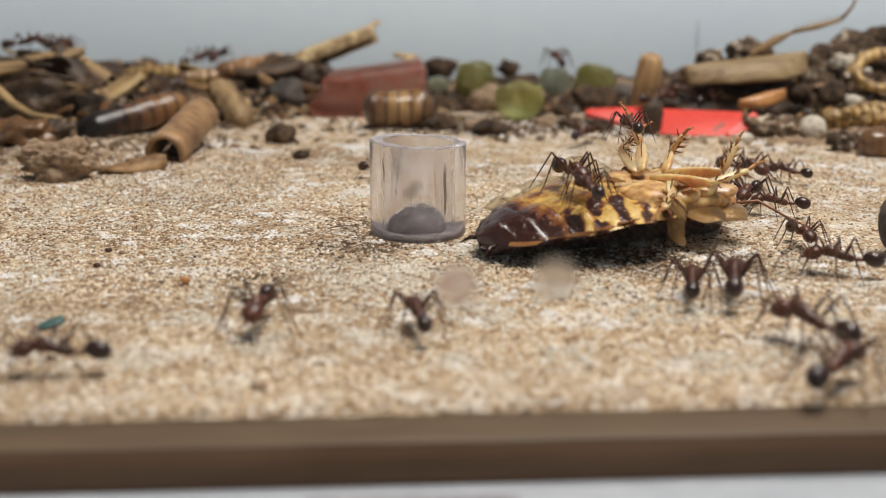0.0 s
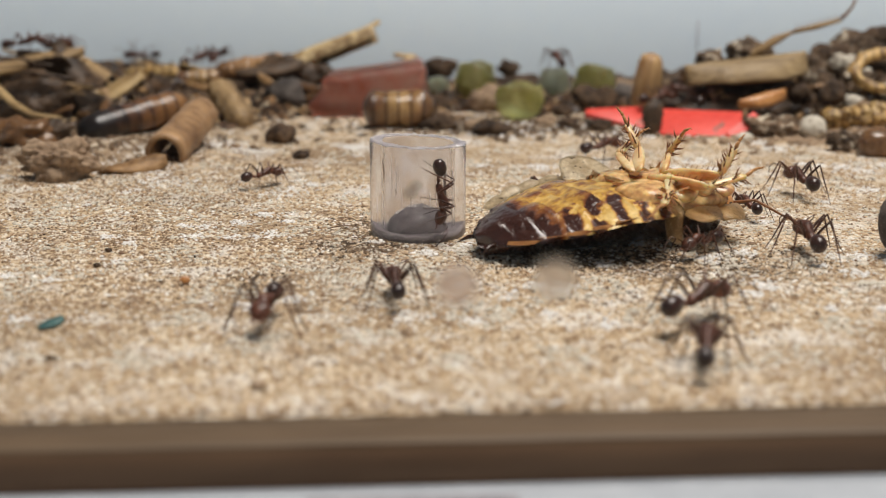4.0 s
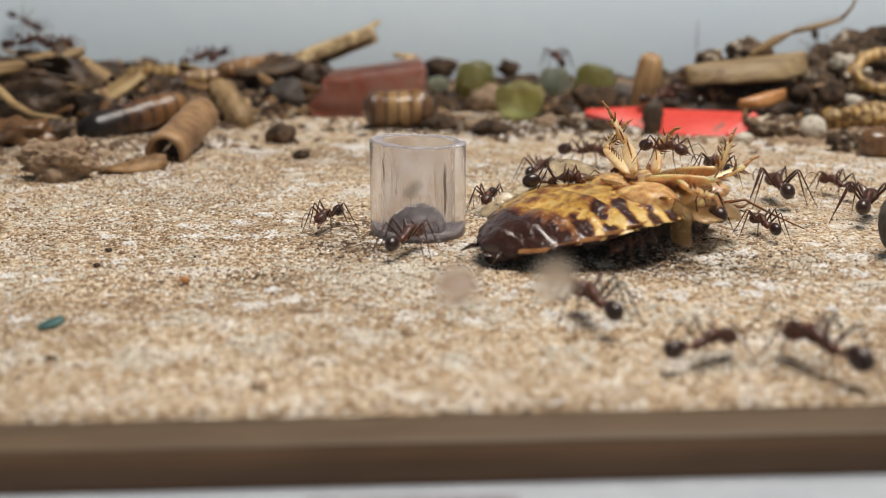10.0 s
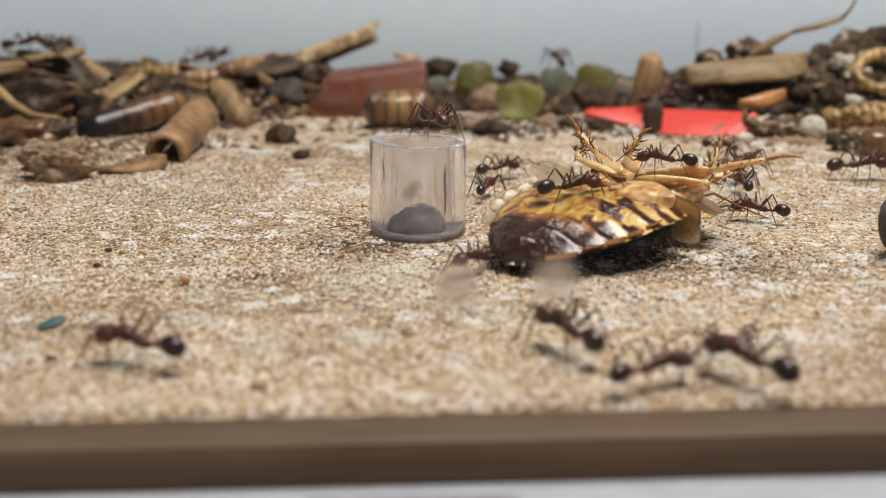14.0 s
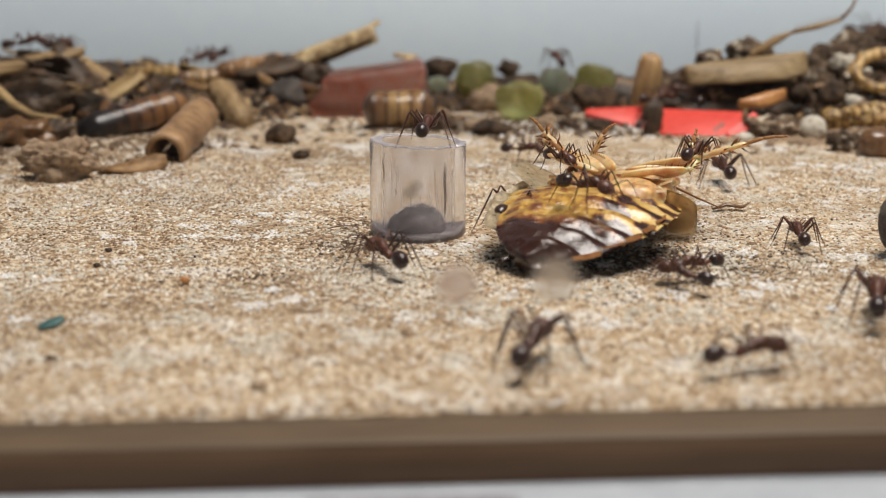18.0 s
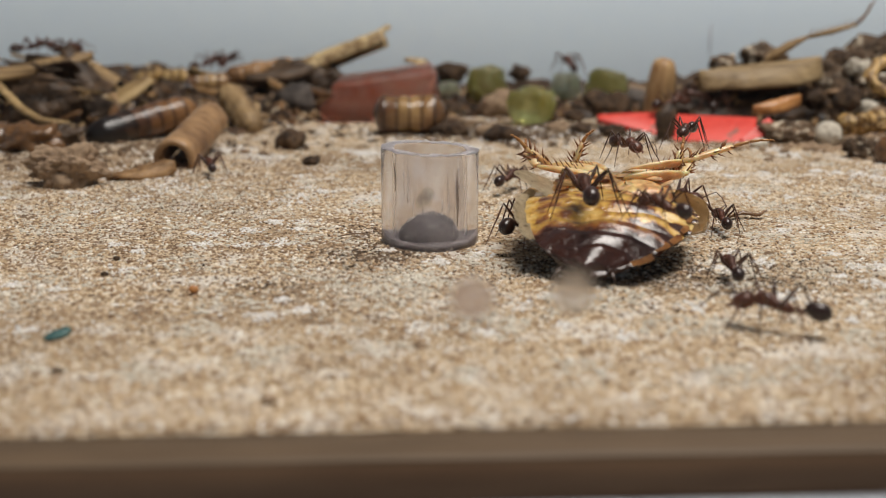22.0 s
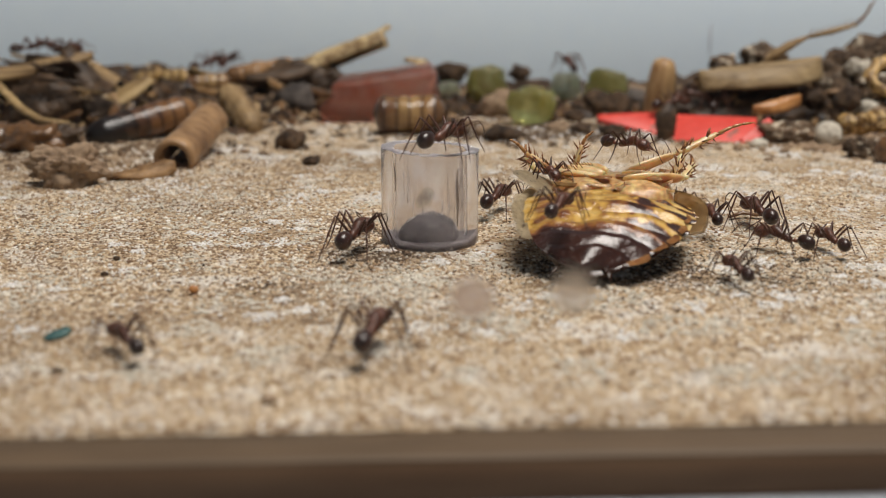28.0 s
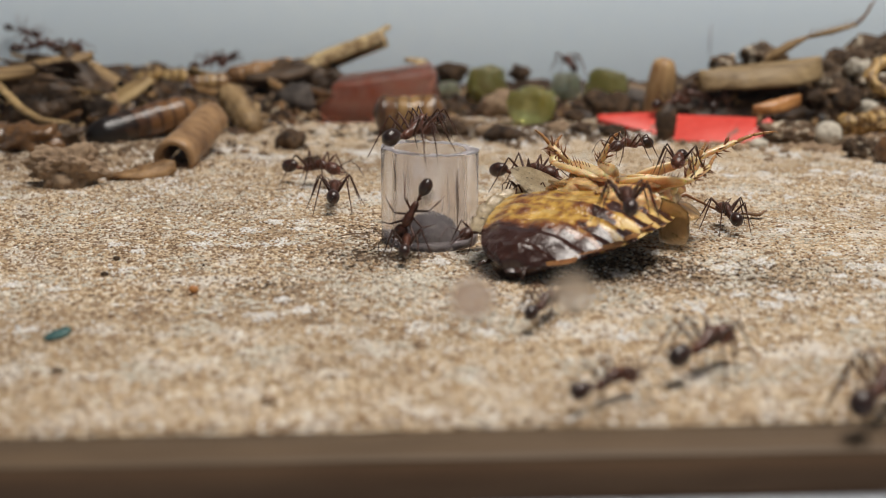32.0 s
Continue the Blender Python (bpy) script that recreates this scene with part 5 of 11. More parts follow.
        # hips: flat blades that overlap like shingles and meet in the middle, with a raised keel
        for x, ln, wd, z in ((4.6, 5.4, 1.9, 5.3), (7.0, 4.8, 1.8, 5.6), (9.8, 4.2, 1.5, 5.1)):
            bm = bmesh.new()
            root, tip = Vector((x - 1.6, s * 0.45, z)), Vector((x + 1.5, s * ln, z - 0.1))
            ax = tip - root
            sweep(bm, [root, root + ax * 0.08, root + ax * 0.3, root + ax * 0.6, root + ax * 0.85, root + ax * 0.97, tip],
                  [0.3, wd * 0.55, wd * 0.85, wd, wd * 0.9, wd * 0.55, 0.3], 18, 0.42, up=(-0.25, 0, 1))
            hip = part("hip", bm, AMBER, t)
            bm = bmesh.new()
            sweep(bm, [root + Vector((-wd * 0.35, 0, 0.22)), root + ax * 0.5 + Vector((-wd * 0.62, 0, 0.40)), tip + Vector((-wd * 0.5, 0, 0.25))], [0.05, 0.17, 0.08], 7)
            part("hip_keel", bm, RUST, hip)
    # small folds and joint plates between the hips
    rnd = random.Random(44)
    for k in range(34):
        s = -1 if k % 2 else 1
        x, y, z = rnd.uniform(0.6, 9.5), s * rnd.uniform(0.4, 5.4), rnd.uniform(5.6, 6.7)
        a, ln, wd = rnd.uniform(-0.9, 0.9) + (1.2 if s > 0 else -1.2), rnd.uniform(1.2, 2.6), rnd.uniform(0.35, 0.8)
        ca, sa, tip = math.cos(a), math.sin(a), rnd.uniform(-0.3, 0.7)
        bm = bmesh.new()
        sheet(bm, lambda u, v: (x + ca * ln * (v - 0.5) - sa * u * wd * math.sin(math.pi * min(0.95, 0.12 + v * 0.85)), y + sa * ln * (v - 0.5) + ca * u * wd * math.sin(math.pi * min(0.95, 0.12 + v * 0.85)),
                                z + tip * v - 0.25 * u * u), 5, 6, 0.12)
        part("joint_plate", bm, (PLATE, PALE, RUST, AMBER)[k % 4], t)
    legs = []
    for base, fe, sh, fo in (
            ((3.4, 1.2, 6.5), (2.0, 6.4, 1.2), (4.8, 8.0, 2.4), (6.4, 8.2, 3.4)),
            ((3.4, -1.2, 6.3), (3.0, -5.6, 0.4), (6.8, -6.0, 1.4), (8.8, -5.6, 2.0)),
            ((3.6, 0.8, 6.7), (3.4, 5.6, 1.6), (3.2, 7.6, 3.9), (2.6, 8.4, 5.4)),
            ((5.4, -0.8, 6.5), (3.0, -4.8, 0.9), (4.6, -4.6, 3.4), (5.4, -4.4, 4.4)),
            ((6.4, 0.8, 6.4), (2.8, 3.6, 1.2), (3.4, 2.2, 3.2), (3.4, 1.0, 4.0)),
            ((6.4, -1.0, 6.4), (2.2, -5.4, 1.2), (4.2, -10.2, 2.8), (4.8, -13.6, 3.6))):
        legs.append(roach_leg(t, base, fe, sh, fo))
    return t, legs


ROACH, ROACH_LEGS = build_cockroach()


# ---- ants ----
def build_ant():
    t = thing("ant", "reddish brown ant with a glossy black abdomen", "ant", group="ants of the colony")
    bm = bmesh.new()
    sweep(bm, [(2.0, 0, 2.55), (1.75, 0, 2.6), (1.2, 0, 2.75), (0.6, 0, 2.65), (0.0, 0, 2.35), (-0.7, 0, 2.25), (-1.2, 0, 2.05), (-1.4, 0, 2.0)],
          [0.19, 0.40, 0.62, 0.56, 0.40, 0.45, 0.34, 0.15], 12, 1.08)
    part("thorax", bm, CHITIN, t)
    bm = bmesh.new()
    sweep(bm, [(-1.35, 0, 2.0), (-1.6, 0, 2.05), (-1.8, 0, 2.15), (-1.98, 0, 2.02), (-2.2, 0, 2.15), (-2.42, 0, 2.05)], [0.13, 0.15, 0.28, 0.15, 0.27, 0.15], 9)
    part("waist", bm, CHITIN, t)
    bm = bmesh.new()
    egg(bm, (-3.32, 0, 2.25), (1.12, 0.77, 0.80), 20, 14, 0.10, Euler((0, -0.25, 0)).to_matrix())
    part("abdomen", bm, GASTER, t, "glossy black abdomen")
    bm = bmesh.new()
    egg(bm, (2.75, 0, 2.35), (1.02, 0.90, 0.72), 18, 12, 0.10, Euler((0, 0.35, 0)).to_matrix())
    head = part("head", bm, CHITIN, t)
    for s in (-1, 1):
        bm = bmesh.new()
        egg(bm, (2.85, s * 0.70, 2.60), (0.17, 0.10, 0.15), 8, 6)
        part("eye", bm, GASTER, head)
        bm = bmesh.new()
        sweep(bm, [(3.4, s * 0.38, 2.05), (3.85, s * 0.42, 1.85), (4.15, s * 0.14, 1.75)], [0.17, 0.15, 0.04], 6, 0.6)
        part("jaw", bm, CHITIN, head)
        bm = bmesh.new()
        sweep(bm, [(3.3, s * 0.25, 2.55), (3.9, s * 0.9, 3.0), (4.3, s * 1.5, 3.2), (5.0, s * 1.6, 2.7), (5.8, s * 1.35, 2.0), (6.2, s * 1.2, 1.6)],
              [0.065, 0.055, 0.06, 0.055, 0.065, 0.05], 6)
        part("antenna", bm, LIMB, t)
    legs = []
    for base, knee, ankle, toe in (((1.35, 0.35, 2.35), (0.9, 1.25, 1.45), (1.7, 2.0, -1.0), (2.4, 2.4, -2.3)),
                                   ((0.55, 0.38, 2.25), (0.1, 1.5, 1.75), (-0.1, 2.5, -0.9), (-0.4, 3.1, -2.2)),
                                   ((-0.25, 0.36, 2.1), (-1.1, 1.3, 1.9), (-2.3, 2.1, -0.7), (-3.0, 2.5, -2.05))):
        for s in (1, -1):
            bm = bmesh.new()
            k, a, e = (Vector((p[0], p[1] * s, p[2])) for p in (knee, ankle, toe))
            sweep(bm, [Vector((0, 0, 0)), k * 0.15 + Vector((0, 0, -0.12)), k * 0.5, k * 0.9, k, k.lerp(a, 0.12), k.lerp(a, 0.6), a, a.lerp(e, 0.5), e],
                  [0.18, 0.13, 0.15, 0.10, 0.075, 0.085, 0.09, 0.06, 0.045, 0.035], 7)
            legs.append(part("leg", bm, LIMB, t, m=at(base[0], base[1] * s, base[2])))
    return t


ANT = build_ant()
ants = [ANT] + [copy_thing(ANT, at(60, 100, 0)) for _ in range(23)]
for m in (at(-75.0, 222, 11.0, 0, -4, 15), at(-69.6, 223, 10.6, 0, 6, 70), at(-47.5, 240, 6.6, 10, -8, 40), at(-44, 241, 7.0, 0, 8, -100),
          at(22.2, 239, 6.6, 0, -10, 100), at(37.5, 211, 2.4, 0, 0, 30), at(42, 214, 3.4, 0, 10, 150), at(44.5, 210, 2.4, 0, 0, 75)):
    copy_thing(ANT, m)


def leg_cycle(ant, phase):
    """Each leg swings to and fro on its hip, three at a time."""
    legs = [o for o in ant.children if o.name.startswith("leg")]
    for i, o in enumerate(legs):
        home = o.matrix_basis.copy()
        side = 1 if i % 2 == 0 else -1
        beat = 1 if i in (0, 3, 4) else -1
        rows = []
        for k in range(65):
            s = math.sin(2 * math.pi * (k * 0.37 + phase)) * beat
            rows.append((k * 0.5, home @ pose(0, 0, 0, side * 3 * s, 0, 15 * s)))
        walk(o, rows)


ROACH.scale = (1.08, 1.08, 1.08)


SIZES = [0.9, 1.0, 0.86, 0.78, 1.02, 0.82, 0.78, 0.93, 1.1, 1.0, 0.78, 0.83, 0.82, 0.91, 1.07, 0.9, 1.08, 1.04, 0.86, 0.97, 0.78, 0.78, 0.94, 1.04]
for ant, size in zip(ants, SIZES):
    ant.scale = (size, size, size)


def motions():
    for k, ant in enumerate(ants):
        leg_cycle(ant, k * 0.173)
    walk(ROACH, [(0, at(17.6, 123.8, 0, 0, 0, 23)), (3, at(17.4, 124.3, 0, 0, 0, 23)), (6, at(17.5, 123.4, 0, 0, 0, 25)), (9, at(17.3, 122.4, 0, 0, 0, 29)), (11, at(16.8, 122.2, 0, 0, 0, 33)), (12, at(16.7, 121.8, 0, 0, 0, 37)), (13, at(16.7, 121.8, 0, 0, 0, 41)), (14, at(16.5, 122, 0, 0, 0, 45)), (17, at(15.8, 122.8, 0, 0, 0, 58)), (18.8, at(15.6, 123.2, 0, 0, 0, 62)), (19.4, at(15.6, 124.8, 0, 0, 0, 72)), (23, at(15.6, 125, 0, 0, 0, 76)), (28, at(15.5, 125, 0, 0, 0, 75)), (29, at(15.2, 124.8, 0, 0, 0, 68)), (30, at(14.8, 124.4, 0, 0, 0, 62)), (31, at(14.3, 124.2, 0, 0, 0, 57)), (32, at(13.7, 124, 0, 0, 0, 52))])
    swing = [(0, 0), (6, 4), (9, -3), (13, 5), (17, -4), (20, 3), (25, -2), (28, 4), (32, 0)]
    for k, o in enumerate(ROACH_LEGS):
        home = o.matrix_basis.copy()
        if k == 5:
            walk(o, [(t, home @ pose(0, 0, 0, a, 0, b)) for t, a, b in ((0, 20, -60), (6, 18, -58), (9, 16, -50), (13, 4, -18), (17, -2, -4), (22, 2, 0), (25, 0, 6), (28, -3, 16), (29, -4, 22), (30.5, -3, 28), (32, -2, 30))])
            continue
        fold = {2: -14, 4: -16, 3: 16, 0: -6}.get(k, 0)
        walk(o, [(t, home @ pose(0, 0, 0, a * (1 if k % 2 else -1) + fold * min(1, max(0, (t - 12) / 7)), a * 0.6, 0)) for t, a in swing])
    walk(ants[0], [
        (0, at(-27.9, 83.5, 0, 0, 0, 180)), (0.1, at(-28.7, 84.9, 0, 0, 0, 134)), (0.2, at(-29.5, 86.2, 0, 0, 0, 89)), (0.4, at(-31.1, 88.9, 0, 0, 0, 89)),
        (0.6, at(-30.8, 99.5, 0, 0, 0, 89)), (0.8, at(-28.7, 117.9, 0, 0, 0, 89)), (1, at(-26.5, 136.4, 0, 0, 0, 68)), (1.1, at(-24.6, 134.7, 0, 0, 0, 14)),
        (1.2, at(-22.6, 133.1, 0, 0, 0, -40)), (1.4, at(-18.7, 129.8, 0, 0, 0, -40)), (1.6, at(-14.7, 126.6, 0, 0, 0, -40)),
        (1.8, at(-10.8, 123.3, 0, 0, 0, -40)), (2, at(-6.8, 120.1, 0, 0, 0, -48)), (2.2, at(-5.4, 111.5, 0, 0, 0, -82)), (2.4, at(-4, 102.9, 0, 0, 0, -82)),
        (2.6, at(-3.4, 98.8, 0, 0, 0, -82)), (2.8, at(-3.6, 99.2, 0, 0, 0, -82)), (3, at(-3.8, 99.6, 0, 0, 0, -66)), (3.35, at(-3.9, 100.5, 0, 0, 0, -11)),
        (3.7, at(-4.1, 101.3, 0, 0, 0, 45)), (4.05, at(-4.2, 102.2, 0, 0, 0, 100)), (4.95, at(-4.6, 104.5, 0, 0, 0, 100)),
        (6, at(-5.1, 107.2, 0, 0, 0, 110)), (6.2, at(-6.6, 112.1, 0, 0, 0, 42)), (6.4, at(-8, 117, 0, 0, 0, 42)), (6.6, at(-5, 119.7, 0, 0, 0, 42)),
        (6.8, at(2.5, 120.3, 0, 0, 0, 42)), (7, at(10, 120.9, 5, 0, 0, 68)), (8, at(12.7, 122.1, 5, 0, 0, 26)), (8.35, at(12.7, 124.5, 4.8, 0, 0, 17)),
        (8.65, at(12.7, 126.6, 4.4, 0, 0, 9)), (9, at(12.6, 129, 4, 0, 0, 0)), (10, at(12.4, 127.4, 4, 0, 0, 0)), (10.18, at(12.6, 128.9, 2, 0, 0, 42)),
        (10.35, at(12.8, 130.4, 0, 0, 0, 84)), (10.65, at(13.1, 133, 0, 0, 0, 84)), (11, at(13.4, 136.1, 4, 0, 0, 41)),
        (11.35, at(13.2, 134.1, 0, 0, 0, 14)), (11.65, at(13.1, 132.5, 0, 0, 0, -9)), (12, at(12.9, 130.5, 4, 0, 0, -36)),
        (12.35, at(13, 126.4, 4.7, 0, 0, -88)), (12.65, at(13.1, 122.8, 5.3, 0, 0, -88)), (12.82, at(13.2, 120.7, 5.7, 0, 0, -26)),
        (13, at(13.3, 118.7, 6, 0, 0, 37)), (14, at(13, 120, 5, 0, 0, 23)), (14.53, at(13.3, 118.8, 5.2, 0, 0, -27)),
        (15.05, at(13.6, 117.6, 5.4, 0, 0, -76)), (15.95, at(14.1, 115.5, 5.7, 0, 0, -76)), (16.48, at(14.4, 114.2, 5.8, 0, 0, -8)),
        (17, at(14.7, 113, 6, 0, 0, 61)), (17.5, at(14.3, 113.9, 6, 0, 0, 5)), (18, at(13.8, 114.8, 6, 0, 0, -50)), (18.1, at(10.7, 117.4, 4, 0, 0, -107)),
        (18.2, at(7.6, 120, 2, 0, 0, -163)), (18.3, at(4.5, 122.7, 0, 0, 0, 140)), (18.45, at(2.6, 124.3, 0, 0, -45, 140)),
        (18.6, at(1.2, 125.5, 3, 0, -90, 0)), (18.75, at(1.4, 125.3, 8, 0, -90, 0)), (18.82, at(1.2, 125.5, 9.1, -66, -60, -124)),
        (18.9, at(1.1, 125.6, 10.1, -49, -33, -107)), (18.95, at(1.6, 124.6, 10.1, -27, -11, -85)), (19, at(2, 123.6, 10.1, 0, 0, -57)),
        (19.5, at(-1.2, 129, 10.1, 0, 0, -119)), (20, at(-4.4, 134.4, 10.1, 0, 0, -180)), (20.05, at(-6.1, 131.4, 10.1, 15, 30, -124)),
        (20.1, at(-7.7, 128.4, 10.1, 53, 31, -53)), (20.18, at(-7.9, 128.4, 9.1, 72, 59, -71)), (20.25, at(-8, 128.4, 8, 0, 90, 0)),
        (20.4, at(-7.8, 128.4, 3, 0, 90, 0)), (20.55, at(-9.7, 128.2, 0, 0, 45, -175)), (20.7, at(-12.2, 128, 0, 0, 0, -175)),
        (20.8, at(-28.8, 126.7, 0, 0, 0, 128)), (20.9, at(-45.4, 125.3, 0, 0, 0, 72)), (21, at(-62, 124, 0, 0, 0, 15)), (32, at(-62, 124, 0, 0, 0, 15)),
    ])
    walk(ants[1], [
        (0, at(-14.8, 94.2, 0, 0, 0, -93)), (3, at(-14.8, 94.2, 0, 0, 0, -93)), (6, at(-12.8, 96.3, 0, 0, 0, -95)), (7, at(-12.9, 95.8, 0, 0, 0, -97)),
        (8, at(-13.1, 95.5, 0, 0, 0, -99)), (9, at(-13, 95.5, 0, 0, 0, -96)), (9.1, at(-10.2, 94.2, 0, 0, 0, -48)), (9.2, at(-7.4, 92.9, 0, 0, 0, 1)),
        (9.4, at(-1.8, 90.3, 0, 0, 0, 1)), (9.6, at(3.3, 90.4, 0, 0, 0, 1)), (9.8, at(7.9, 93, 0, 0, 0, 1)), (9.9, at(10.2, 94.4, 0, 0, 0, 54)),
        (10, at(12.5, 95.7, 0, 0, 0, 108)), (10.2, at(8.5, 96, 0, 0, 0, 175)), (10.4, at(4.5, 96.4, 0, 0, 0, 175)), (10.6, at(0.6, 96.7, 0, 0, 0, 175)),
        (10.8, at(-3.4, 97, 0, 0, 0, 175)), (10.9, at(-5.4, 97.2, 0, 0, 0, 113)), (11, at(-7.4, 97.3, 0, 0, 0, 51)), (11.2, at(-6.7, 100.6, 0, 0, 0, 78)),
        (11.4, at(-6, 103.8, 0, 0, 0, 78)), (11.6, at(-5.3, 107, 0, 0, 0, 78)), (11.8, at(-4.6, 110.2, 0, 0, 0, 78)), (11.9, at(-4.2, 111.8, 0, 0, 0, 28)),
        (12, at(-3.9, 113.4, 0, 0, 0, -22)), (12.2, at(-4.7, 108.9, 0, 0, 0, -92)), (12.4, at(-5.6, 104.4, 0, 0, 0, -92)),
        (12.6, at(-5.7, 99.4, 0, 0, 0, -92)), (12.8, at(-5.2, 93.9, 0, 0, 0, -92)), (12.9, at(-4.9, 91.1, 0, 0, 0, -41)), (13, at(-4.7, 88.4, 0, 0, 0, 10)),
        (13.07, at(-5.9, 88.2, 0, 0, 0, 70)), (13.13, at(-7.1, 87.9, 0, 0, 0, 130)), (13.2, at(-8.3, 87.7, 0, 0, 0, -170)),
        (13.4, at(-11.9, 87.1, 0, 0, 0, -170)), (13.6, at(-15.4, 86.4, 0, 0, 0, -170)), (13.8, at(-19, 85.7, 0, 0, 0, -170)),
        (14, at(-22.6, 85.1, 0, 0, 0, 155)), (14.3, at(-20.4, 87.9, 0, 0, 0, 103)), (14.6, at(-18.1, 90.7, 0, 0, 0, 51)),
        (15.2, at(-13.6, 96.3, 0, 0, 0, 51)), (15.8, at(-9, 101.9, 0, 0, 0, 51)), (16.4, at(-4.5, 107.5, 0, 0, 0, 51)), (17, at(0, 113.2, 0, 0, 0, 67)),
        (17.35, at(-1.9, 112.6, 0, 0, 0, 84)), (17.65, at(-3.6, 112.1, 0, 0, 0, 99)), (18, at(-5.5, 111.5, 0, 0, 0, 117)),
        (18.35, at(-2.3, 114.9, 0, 0, 0, 47)), (18.65, at(0.4, 117.9, 0, 0, 0, 47)), (19, at(3.5, 121.3, 0, 0, 0, 79)),
        (19.12, at(2.8, 120.4, 0, 0, 0, 129)), (19.23, at(2.1, 119.6, 0, 0, 0, 179)), (19.35, at(1.3, 118.7, 0, 0, 0, -131)),
        (19.65, at(-0.6, 116.5, 0, 0, 0, -131)), (19.82, at(-1.7, 115.2, 0, 0, 0, 169)), (20, at(-2.8, 113.9, 0, 0, 0, 109)),
        (20.18, at(-1.1, 112.7, 0, 0, 0, 38)), (20.35, at(0.7, 111.6, 0, 0, 0, -34)), (20.65, at(3.7, 109.5, 0, 0, 0, -34)),
        (21, at(7.2, 107.2, 2.8, 0, 0, -100)), (21.2, at(13.5, 107.2, 0, 0, 0, -28)), (21.4, at(19.8, 107.2, 0, 0, 0, -28)),
        (21.6, at(23.6, 105.2, 0, 0, 0, -28)), (21.8, at(24.8, 101.2, 0, 0, 0, -28)), (21.87, at(25.3, 99.8, 0, 0, 0, 32)),
        (21.93, at(25.7, 98.4, 0, 0, 0, 92)), (22, at(26.1, 97.1, 0, 0, 0, 152)), (22.2, at(24, 94.8, 0, 0, 0, -133)), (22.4, at(21.8, 92.6, 0, 0, 0, -133)),
        (22.6, at(19.7, 90.3, 0, 0, 0, -133)), (22.8, at(17.5, 88, 0, 0, 0, -133)), (22.87, at(16.8, 87.3, 0, 0, 0, 175)),
        (22.93, at(16.1, 86.5, 0, 0, 0, 123)), (23, at(15.4, 85.7, 0, 0, 0, 71)), (24, at(12.7, 87.7, 0, 0, 0, 134)), (24.35, at(12.2, 91.2, 0, 0, 0, 98)),
        (24.65, at(11.8, 94.3, 0, 0, 0, 98)), (25, at(11.3, 97.8, 0, 0, 0, 76)), (25.3, at(9.5, 97.1, 0, 0, 0, 138)), (25.6, at(7.8, 96.5, 0, 0, 0, -159)),
        (26.2, at(4.2, 95.1, 0, 0, 0, -159)), (26.8, at(0.7, 93.7, 0, 0, 0, -159)), (27.4, at(-2.9, 92.3, 0, 0, 0, -159)),
        (27.7, at(-4.6, 91.7, 0, 0, 0, 141)), (28, at(-6.4, 91, 0, 0, 0, 81)), (28.1, at(-6.4, 91.1, 0, 0, 0, 32)), (28.2, at(-6.4, 91.3, 0, 0, 0, -17)),
        (28.4, at(-6.4, 91.6, 0, 0, 0, -17)), (28.6, at(-1.2, 90, 0, 0, 0, -17)), (28.8, at(9.3, 86.5, 0, 0, 0, -17)), (29, at(19.7, 82.9, 0, 0, 0, 52)),
        (29.18, at(18.1, 82.4, 0, 0, 0, 125)), (29.35, at(16.5, 81.9, 0, 0, 0, -162)), (29.65, at(13.7, 81, 0, 0, 0, -162)),
        (29.77, at(12.6, 80.6, 0, 0, 0, 144)), (29.88, at(11.6, 80.3, 0, 0, 0, 90)), (30, at(10.5, 79.9, 0, 0, 0, 36)), (30.35, at(14.3, 78.4, 0, 0, 0, 45)),
        (30.65, at(16.9, 81, 0, 0, 0, 45)), (31, at(19, 88.6, 0, 0, 0, 46)), (32, at(18.2, 87.2, 0, 0, 0, 48)),
    ])
